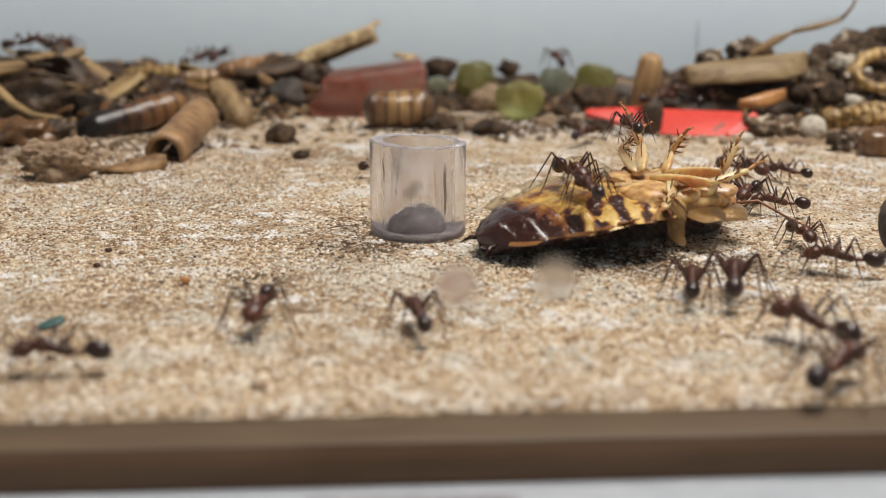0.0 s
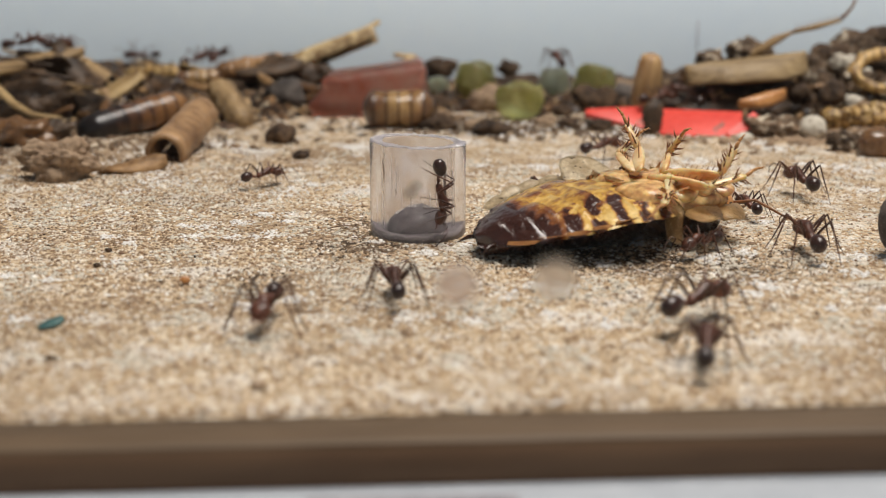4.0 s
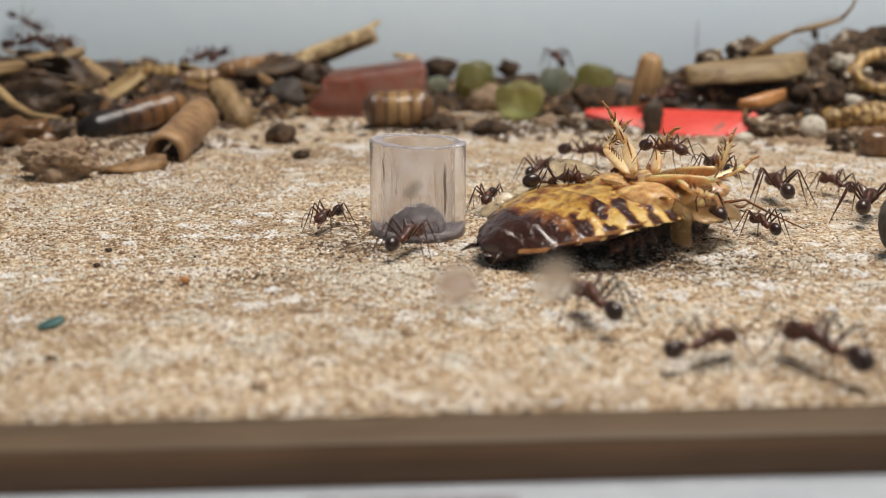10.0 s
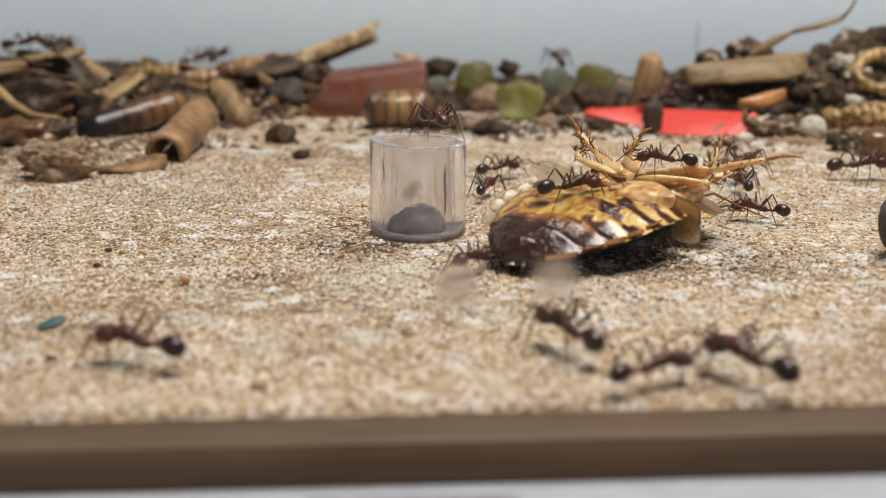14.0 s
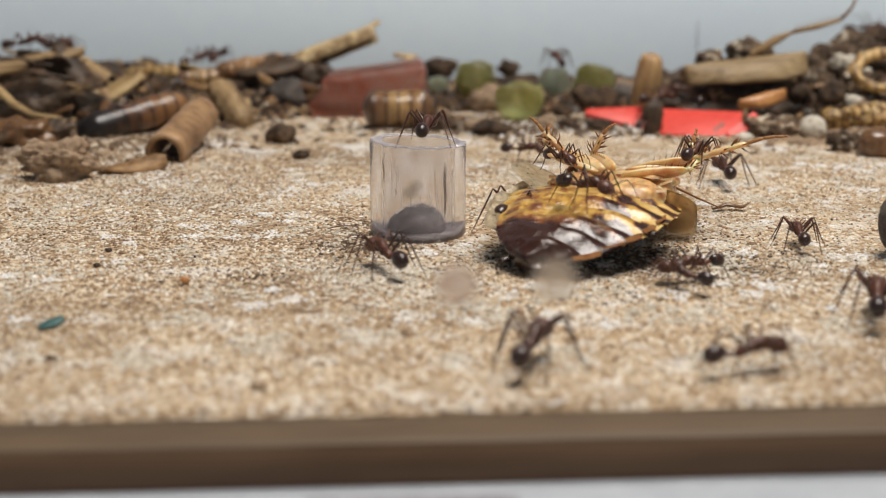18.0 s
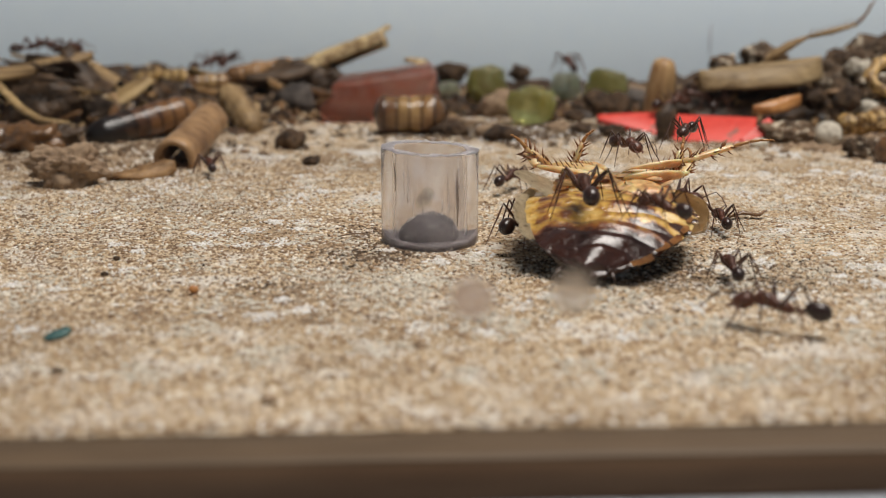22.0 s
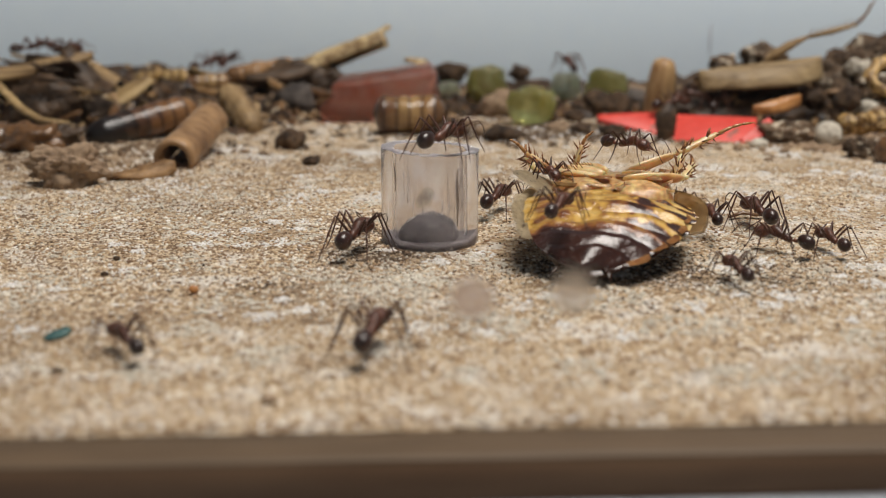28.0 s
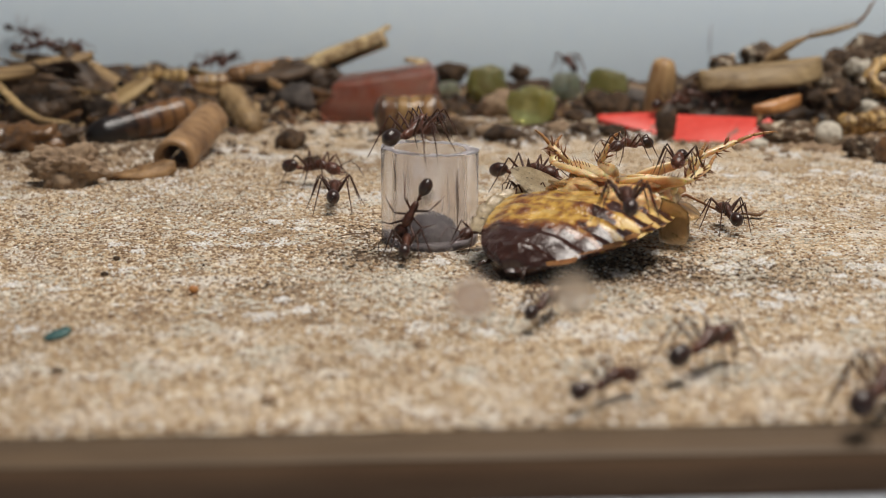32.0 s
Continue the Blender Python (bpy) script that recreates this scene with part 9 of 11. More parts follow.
    walk(ants[12], [
        (0, at(36.7, 121.2, 0, 0, 0, -85)), (0.35, at(34.4, 122.9, 0, 0, 0, -81)), (0.65, at(32.3, 124.3, 0, 0, 0, -78)), (1, at(30, 126, 0, 0, 0, -74)),
        (1.35, at(30.1, 122.8, 0, 0, 0, -88)), (1.65, at(30.2, 120.1, 0, 0, 0, -88)), (2, at(30.3, 116.8, 0, 0, 0, -130)),
        (2.33, at(29.9, 118.2, 0, 0, 0, 178)), (2.67, at(29.5, 119.5, 0, 0, 0, 126)), (3, at(29.1, 120.8, 0, 0, 0, 74)),
        (3.2, at(28.4, 120.2, 0, 0, 0, 124)), (3.4, at(27.7, 119.5, 0, 0, 0, 175)), (3.6, at(27, 118.8, 0, 0, 0, -135)), (4.2, at(25, 116.7, 0, 0, 0, -135)),
        (4.8, at(22.9, 114.6, 0, 0, 0, -135)), (5.4, at(20.9, 112.6, 0, 0, 0, -135)), (6, at(18.8, 110.5, 6.2, 0, 0, 156)),
        (6.35, at(18.9, 114, 0, 0, 0, 89)), (6.65, at(19, 117.1, 6.5, 0, 0, 89)), (6.77, at(19, 118.3, 6.6, 0, 0, 30)),
        (6.88, at(19, 119.4, 6.6, 0, 0, -29)), (7, at(19, 120.6, 6.7, 0, 0, -88)), (7.1, at(20.1, 121.6, 6, 0, 0, -22)),
        (7.2, at(21.2, 122.7, 5.4, 0, 0, 44)), (7.4, at(23.3, 124.8, 5, 0, 0, 44)), (7.6, at(25.5, 126.8, 4.4, 0, 0, 44)),
        (7.8, at(27.6, 128.9, 3.2, 0, 0, 44)), (7.9, at(28.7, 129.9, 1.6, 0, 0, -7)), (8, at(29.7, 131, 0, 0, 0, -57)),
        (8.2, at(27, 126.6, 3.8, 0, 0, -122)), (8.4, at(24.3, 122.3, 4.5, 0, 0, -122)), (8.6, at(21.6, 118, 3.9, 0, 0, -122)),
        (8.8, at(18.9, 113.6, 0, 0, 0, -122)), (9, at(16.2, 109.3, 0, 0, 0, -100)), (9.35, at(17, 111.6, 0, 0, 0, -113)),
        (9.65, at(17.7, 113.7, 1.7, 0, 0, -125)), (10, at(18.5, 116, 0, 0, 0, -138)), (11, at(15.5, 116.1, 0, 0, 0, -158)),
        (11.18, at(16.5, 118.2, 2.7, 0, 0, 133)), (11.35, at(17.5, 120.3, 5.5, 0, 0, 64)), (11.65, at(19.2, 123.9, 5.5, 0, 0, 64)),
        (12, at(21.2, 128.1, 8.2, 0, 0, 138)), (12.5, at(20.7, 128.4, 8.9, 0, 0, 97)), (13, at(20.2, 128.7, 9.7, 0, 0, 55)),
        (13.2, at(23.2, 129.6, 7.8, 0, 0, 16)), (13.4, at(26.2, 130.5, 5.8, 0, 0, 16)), (13.6, at(29.2, 131.4, 0, 0, 0, 16)),
        (13.8, at(32.2, 132.3, 0, 0, 0, 16)), (13.9, at(33.7, 132.7, 0, 0, 0, 84)), (14, at(35.2, 133.1, 0, 0, 0, 152)),
        (15.05, at(33.8, 132, 0, 0, 0, 132)), (15.95, at(32.6, 131, 0, 0, 0, 116)), (17, at(31.1, 129.9, 0, 0, 0, 96)),
        (17.12, at(32.9, 130.2, 0, 0, 0, 44)), (17.23, at(34.6, 130.6, 0, 0, 0, -7)), (17.35, at(36.3, 131, 0, 0, 0, -59)),
        (17.65, at(37.9, 128.3, 0, 0, 0, -59)), (17.82, at(37.2, 124.6, 0, 0, 0, 13)), (18, at(36.4, 121, 0, 0, 0, 84)),
        (18.35, at(34.1, 124.1, 0, 0, 0, 127)), (18.65, at(32.1, 126.8, 0, 0, 0, 127)), (19, at(29.7, 130, 0, 0, 0, 84)),
        (19.35, at(30.6, 127.3, 0, 0, 0, 109)), (19.65, at(31.4, 125.1, 0, 0, 0, 130)), (20, at(32.3, 122.5, 0, 0, 0, 155)),
        (20.1, at(35, 123.3, 0, 0, 0, 86)), (20.2, at(37.8, 124.2, 0, 0, 0, 17)), (20.4, at(43.4, 125.9, 0, 0, 0, 17)), (20.6, at(48.9, 127.6, 0, 0, 0, 17)),
        (20.8, at(54.5, 129.3, 0, 0, 0, 17)), (20.9, at(57.2, 130.1, 0, 0, 0, 89)), (21, at(60, 131, 0, 0, 0, 160)), (22, at(60, 131, 0, 0, 0, 160)),
        (22.2, at(55.8, 136.6, 0, 0, 0, 127)), (22.4, at(51.5, 142.3, 0, 0, 0, 127)), (22.6, at(47.3, 147.9, 0, 0, 0, 127)),
        (22.8, at(43, 153.6, 0, 0, 0, 127)), (23, at(38.8, 159.2, 0, 0, 0, 143)), (23.07, at(40.2, 157.3, 0, 0, 0, -162)),
        (23.13, at(41.6, 155.4, 0, 0, 0, -108)), (23.2, at(43, 153.6, 0, 0, 0, -53)), (23.4, at(47.3, 147.9, 0, 0, 0, -53)),
        (23.6, at(51.5, 142.3, 0, 0, 0, -53)), (23.8, at(55.8, 136.6, 0, 0, 0, -53)), (23.9, at(57.9, 133.8, 0, 0, 0, -127)),
        (24, at(60, 131, 0, 0, 0, 160)), (25, at(60, 131, 0, 0, 0, 160)), (25.6, at(55.6, 129.3, 0, 0, 0, -159)), (26.2, at(51.3, 127.6, 0, 0, 0, -159)),
        (26.8, at(46.9, 125.9, 0, 0, 0, -159)), (27.4, at(42.5, 124.2, 0, 0, 0, -159)), (27.7, at(40.3, 123.4, 0, 0, 0, 150)),
        (28, at(38.2, 122.5, 0, 0, 0, 99)), (28.07, at(37.3, 119.7, 0, 0, 0, 150)), (28.13, at(36.5, 116.9, 0, 0, 0, -160)),
        (28.2, at(35.6, 114.1, 0, 0, 0, -109)), (28.4, at(33.1, 105.8, 0, 0, 0, -109)), (28.6, at(30.9, 99.6, 0, 0, 0, -109)),
        (28.8, at(29.1, 95.6, 0, 0, 0, -109)), (28.87, at(28.5, 94.3, 0, 0, 0, -54)), (28.93, at(27.9, 93, 0, 0, 0, 1)), (29, at(27.3, 91.7, 0, 0, 0, 56)),
        (29.2, at(27.7, 96.6, 0, 0, 0, 85)), (29.4, at(28.1, 101.5, 0, 0, 0, 85)), (29.6, at(28.6, 106.5, 0, 0, 0, 85)), (29.8, at(29, 111.4, 0, 0, 0, 85)),
        (30, at(29.5, 116.3, 0, 0, 0, 74)), (30.1, at(28.4, 114.5, 0, 0, 0, 119)), (30.2, at(27.3, 112.7, 0, 0, 0, 164)),
        (30.4, at(25.1, 109, 0, 0, 0, 164)), (30.6, at(19.7, 110.6, 0, 0, 0, 164)), (30.8, at(11, 117.3, 4.7, 0, 0, 164)),
        (30.9, at(6.7, 120.7, 2.4, 0, 0, 119)), (31, at(2.3, 124.1, 0, 0, 0, 74)), (31.5, at(2.6, 124.7, 0, 0, 0, 146)), (32, at(2.9, 125.3, 0, 0, 0, -142)),
    ])
    walk(ants[13], [
        (0, at(21.7, 102.2, 0, 0, 0, 79)), (0.5, at(21.1, 104.6, 0, 0, 0, 139)), (1, at(20.6, 107, 0, 0, 0, -161)), (1.35, at(18.4, 107, 0, 0, 0, 164)),
        (1.65, at(16.5, 107.1, 0, 0, 0, 134)), (2, at(14.3, 107.1, 0, 0, 0, 98)), (2.07, at(14.8, 105.8, 0, 0, 0, 42)),
        (2.13, at(15.2, 104.5, 0, 0, 0, -14)), (2.2, at(15.7, 103.1, 0, 0, 0, -71)), (2.4, at(17.1, 99.1, 0, 0, 0, -71)),
        (2.6, at(18.5, 95.1, 0, 0, 0, -71)), (2.8, at(19.9, 91, 0, 0, 0, -71)), (2.87, at(20.4, 89.7, 0, 0, 0, -14)), (2.93, at(20.8, 88.4, 0, 0, 0, 44)),
        (3, at(21.3, 87, 0, 0, 0, 101)), (4.05, at(19.2, 85, 0, 0, 0, 74)), (4.95, at(17.3, 83.2, 0, 0, 0, 50)), (6, at(15.2, 81.1, 0, 0, 0, 23)),
        (6.1, at(14.7, 82.5, 0, 0, 0, 97)), (6.2, at(14.3, 83.9, 0, 0, 0, 171)), (6.4, at(13.4, 86.6, 0, 0, 0, 171)), (6.6, at(8.5, 87.3, 0, 0, 0, 171)),
        (6.8, at(-0.4, 86.1, 0, 0, 0, 171)), (6.87, at(-3.3, 85.7, 0, 0, 0, 113)), (6.93, at(-6.3, 85.3, 0, 0, 0, 54)), (7, at(-9.2, 84.9, 0, 0, 0, -4)),
        (7.1, at(-9.4, 89.3, 0, 0, 0, 37)), (7.2, at(-9.6, 93.7, 0, 0, 0, 78)), (7.4, at(-10, 102.4, 0, 0, 0, 78)), (7.6, at(-8.4, 109.7, 0, 0, 0, 78)),
        (7.8, at(-4.9, 115.5, 0, 0, 0, 78)), (8, at(-1.4, 121.3, 0, 0, 0, 63)), (8.5, at(-1.4, 123.2, 0, 0, 0, 11)), (9, at(-1.4, 125.1, 0, 0, 0, -42)),
        (9.35, at(-1.9, 119.8, 0, 0, 0, -109)), (9.65, at(-2.9, 119.8, 0, 0, 0, -109)), (9.77, at(-3.2, 119.3, 0, 0, 0, -51)),
        (9.88, at(-3.4, 118.8, 0, 0, 0, 8)), (10, at(-3.7, 118.3, 0, 0, 0, 66)), (10.3, at(-3.6, 119.3, 0, 0, 0, 85)),
        (10.45, at(-3.4, 121.8, 0, 0, -45, 85)), (10.6, at(-3.2, 123.7, 3, 0, -90, 0)), (10.75, at(-3.2, 123.5, 8, 0, -90, 0)),
        (10.9, at(-3.2, 123.8, 10.1, -1, -45, 88)), (11, at(-2.9, 121.8, 10.1, 0, 0, 89)), (11.33, at(-2.3, 122.3, 10.1, 0, 0, 141)),
        (11.67, at(-1.8, 122.9, 10.1, 0, 0, -168)), (12, at(-1.3, 123.4, 10.1, 0, 0, -117)), (13, at(-5.5, 133.1, 10.1, 0, 0, 170)),
        (13.5, at(-3.2, 132.2, 10.1, 0, 0, -130)), (14, at(-0.9, 131.3, 10.1, 0, 0, -69)), (15.5, at(-1.6, 129.5, 10.1, 0, 0, -142)),
        (17, at(-2.3, 127.8, 10.1, 0, 0, 144)), (18, at(-1.7, 125.6, 10.1, 0, 0, 82)), (18.5, at(-1.9, 125.7, 10.1, 0, 0, 41)),
        (19, at(-2.2, 125.9, 10.1, 0, 0, 0)), (19.5, at(-3.4, 124, 10.1, 0, 0, 44)), (20, at(-4.7, 122.1, 10.1, 0, 0, 88)),
        (20.03, at(-5.6, 123.7, 10.1, -12, 17, 134)), (20.07, at(-6.4, 125.3, 10.1, -6, 37, -176)), (20.1, at(-7.3, 126.9, 10.1, 19, 43, -111)),
        (20.25, at(-7.6, 126.7, 8, 0, 90, 0)), (20.4, at(-7.4, 126.8, 3, 0, 90, 0)), (20.55, at(-9.2, 126.1, 0, 0, 45, -157)),
        (20.7, at(-11.5, 125.1, 0, 0, 0, -157)), (20.85, at(-11.3, 125.2, 0, 0, 0, 153)), (21, at(-11.2, 125.2, 0, 0, 0, 104)),
        (21.1, at(-16.2, 123.8, 0, 0, 0, 150)), (21.2, at(-21.3, 122.4, 0, 0, 0, -164)), (21.4, at(-31.5, 119.5, 0, 0, 0, -164)),
        (21.6, at(-41.7, 116.7, 0, 0, 0, -164)), (21.8, at(-51.8, 113.8, 0, 0, 0, -164)), (21.87, at(-55.2, 112.9, 0, 0, 0, -105)),
        (21.93, at(-58.6, 111.9, 0, 0, 0, -45)), (22, at(-62, 111, 0, 0, 0, 15)), (32, at(-62, 111, 0, 0, 0, 15)),
    ])
    walk(ants[14], [
        (0, at(25.4, 102.4, 0, 0, 0, 77)), (0.2, at(27.5, 107.5, 0, 0, 0, 68)), (0.4, at(29.6, 112.6, 0, 0, 0, 68)), (0.6, at(31.6, 117.7, 0, 0, 0, 68)),
        (0.8, at(33.7, 122.7, 0, 0, 0, 68)), (1, at(35.7, 127.8, 0, 0, 0, 81)), (1.18, at(36.4, 126.5, 0, 0, 0, 8)), (1.35, at(37, 125.1, 0, 0, 0, -64)),
        (1.65, at(38.1, 122.8, 0, 0, 0, -64)), (1.82, at(38.8, 121.5, 0, 0, 0, -13)), (2, at(39.4, 120.1, 0, 0, 0, 38)), (3, at(35, 119.6, 0, 0, 0, 85)),
        (4.05, at(36.5, 117.5, 0, 0, 0, 88)), (4.95, at(37.8, 115.7, 0, 0, 0, 92)), (6, at(39.4, 113.6, 0, 0, 0, 95)), (6.35, at(41.1, 118.2, 0, 0, 0, 70)),
        (6.65, at(42.5, 122.1, 0, 0, 0, 70)), (7, at(44.2, 126.7, 0, 0, 0, 66)), (7.2, at(47.4, 127.6, 0, 0, 0, 15)), (7.4, at(50.5, 128.4, 0, 0, 0, 15)),
        (7.6, at(53.7, 129.3, 0, 0, 0, 15)), (7.8, at(56.8, 130.1, 0, 0, 0, 15)), (7.9, at(58.4, 130.6, 0, 0, 0, 88)), (8, at(60, 131, 0, 0, 0, 160)),
        (8.2, at(56.8, 130.8, 0, 0, 0, -176)), (8.4, at(53.6, 130.6, 0, 0, 0, -176)), (8.6, at(50.4, 130.4, 0, 0, 0, -176)),
        (8.8, at(47.2, 130.2, 0, 0, 0, -176)), (8.9, at(45.6, 130.1, 0, 0, 0, 114)), (9, at(44, 130, 0, 0, 0, 45)), (9.35, at(45.3, 131.4, 0, 0, 0, 52)),
        (9.65, at(46.4, 132.7, 0, 0, 0, 58)), (10, at(47.8, 134.2, 0, 0, 0, 64)), (10.07, at(47.1, 133.1, 0, 0, 0, 122)),
        (10.13, at(46.4, 132, 0, 0, 0, -180)), (10.2, at(45.8, 130.9, 0, 0, 0, -122)), (10.4, at(43.7, 127.6, 0, 0, 0, -122)),
        (10.6, at(41.7, 124.3, 0, 0, 0, -122)), (10.8, at(39.7, 121.1, 0, 0, 0, -122)), (10.87, at(39, 120, 0, 0, 0, -173)),
        (10.93, at(38.3, 118.9, 0, 0, 0, 136)), (11, at(37.7, 117.8, 0, 0, 0, 85)), (11.2, at(41, 123.7, 0, 0, 0, 64)), (11.4, at(44.3, 129.7, 0, 0, 0, 64)),
        (11.6, at(47.4, 135.9, 0, 0, 0, 64)), (11.8, at(50, 142.4, 0, 0, 0, 64)), (11.9, at(51.4, 145.7, 0, 0, 0, -3)), (12, at(52.7, 148.9, 0, 0, 0, -71)),
        (12.2, at(54.2, 145.3, 0, 0, 0, -68)), (12.4, at(55.6, 141.8, 0, 0, 0, -68)), (12.6, at(57.1, 138.2, 0, 0, 0, -68)),
        (12.8, at(58.5, 134.6, 0, 0, 0, -68)), (12.9, at(59.3, 132.8, 0, 0, 0, -134)), (13, at(60, 131, 0, 0, 0, 160)), (13.2, at(59, 136.4, 0, 0, 0, 101)),
        (13.4, at(58, 141.7, 0, 0, 0, 101)), (13.6, at(57, 147.1, 0, 0, 0, 101)), (13.8, at(56, 152.4, 0, 0, 0, 101)), (13.9, at(55.4, 155.1, 0, 0, 0, 54)),
        (14, at(54.9, 157.8, 0, 0, 0, 8)), (14.2, at(53.8, 157.4, 0, 0, 0, -49)), (14.4, at(52.7, 157, 0, 0, 0, -105)),
        (14.6, at(51.7, 156.7, 0, 0, 0, -161)), (15.2, at(48.4, 155.5, 0, 0, 0, -161)), (15.8, at(45.1, 154.4, 0, 0, 0, -161)),
        (16.4, at(41.8, 153.3, 0, 0, 0, -161)), (16.7, at(40.2, 152.7, 0, 0, 0, 144)), (17, at(38.5, 152.2, 0, 0, 0, 88)),
        (18, at(36.3, 155.2, 0, 0, 0, 90)), (18.07, at(37, 152, 0, 0, 0, 31)), (18.13, at(37.6, 148.9, 0, 0, 0, -28)), (18.2, at(38.3, 145.7, 0, 0, 0, -87)),
        (18.4, at(40.3, 136.2, 0, 0, 0, -87)), (18.6, at(40.5, 132.2, 0, 0, 0, -87)), (18.8, at(38.8, 133.8, 0, 0, 0, -87)),
        (18.87, at(38.3, 134.3, 0, 0, 0, -31)), (18.93, at(37.7, 134.8, 0, 0, 0, 26)), (19, at(37.2, 135.4, 0, 0, 0, 83)),
        (19.35, at(36.5, 134.8, 0, 0, 0, 140)), (19.65, at(34.6, 136.5, 0, 0, 0, 140)), (20, at(30.8, 140.8, 0, 0, 0, 114)),
        (20.35, at(29, 140.8, 0, 0, 0, 57)), (20.65, at(27.4, 140.9, 0, 0, 0, 7)), (21, at(25.6, 140.9, 0, 0, 0, -50)), (22, at(25.6, 140.9, 0, 0, 0, -50)),
        (22.1, at(26.3, 142.3, 0, 0, 0, 6)), (22.2, at(26.9, 143.6, 0, 0, 0, 63)), (22.4, at(28.3, 146.2, 0, 0, 0, 63)),
        (22.6, at(29.6, 148.8, 0, 0, 0, 63)), (22.8, at(31, 151.4, 0, 0, 0, 63)), (23, at(32.3, 154, 0, 0, 0, 87)), (24, at(31.5, 149.7, 0, 0, 0, 88)),
        (25, at(33.5, 148.7, 0, 0, 0, 121)), (25.3, at(33.5, 147.3, 0, 0, 0, -164)), (25.6, at(33.5, 145.8, 0, 0, 0, -90)),
        (26.2, at(33.5, 142.8, 0, 0, 0, -90)), (26.8, at(33.5, 139.9, 0, 0, 0, -90)), (27.4, at(33.5, 136.9, 0, 0, 0, -90)),
        (27.6, at(33.5, 135.9, 0, 0, 0, -147)), (27.8, at(33.5, 134.9, 0, 0, 0, 155)), (28, at(33.5, 133.9, 0, 0, 0, 98)),
        (28.2, at(33.9, 140.1, 0, 0, 0, 86)), (28.4, at(34.2, 146.3, 0, 0, 0, 86)), (28.6, at(34.6, 152.5, 0, 0, 0, 86)), (28.8, at(35, 158.7, 0, 0, 0, 86)),
        (29, at(35.4, 164.9, 0, 0, 0, 104)), (29.07, at(36.2, 163.2, 0, 0, 0, 48)), (29.13, at(37, 161.5, 0, 0, 0, -8)),
        (29.2, at(37.8, 159.8, 0, 0, 0, -65)), (29.4, at(40.2, 154.8, 0, 0, 0, -65)), (29.6, at(42.6, 149.7, 0, 0, 0, -65)),
        (29.8, at(45, 144.6, 0, 0, 0, -65)), (29.87, at(45.8, 142.9, 0, 0, 0, -13)), (29.93, at(46.6, 141.2, 0, 0, 0, 39)),
        (30, at(47.5, 139.5, 0, 0, 0, 91)), (30.2, at(46.4, 143.8, 0, 0, 0, 104)), (30.4, at(45.3, 148.1, 0, 0, 0, 104)),
        (30.6, at(44.2, 152.5, 0, 0, 0, 104)), (30.8, at(43.1, 156.8, 0, 0, 0, 104)), (31, at(42, 161.1, 0, 0, 0, 89)),
        (31.1, at(38.6, 159.2, 0, 0, 0, 149)), (31.2, at(35.3, 157.4, 0, 0, 0, -151)), (31.4, at(28.6, 153.7, 0, 0, 0, -151)),
        (31.6, at(21.8, 150, 0, 0, 0, -151)), (31.8, at(15.1, 146.3, 0, 0, 0, -151)), (31.9, at(11.7, 144.4, 1.3, 0, 0, -88)),
        (32, at(8.4, 142.6, 2.6, 0, 0, -25)),
    ])
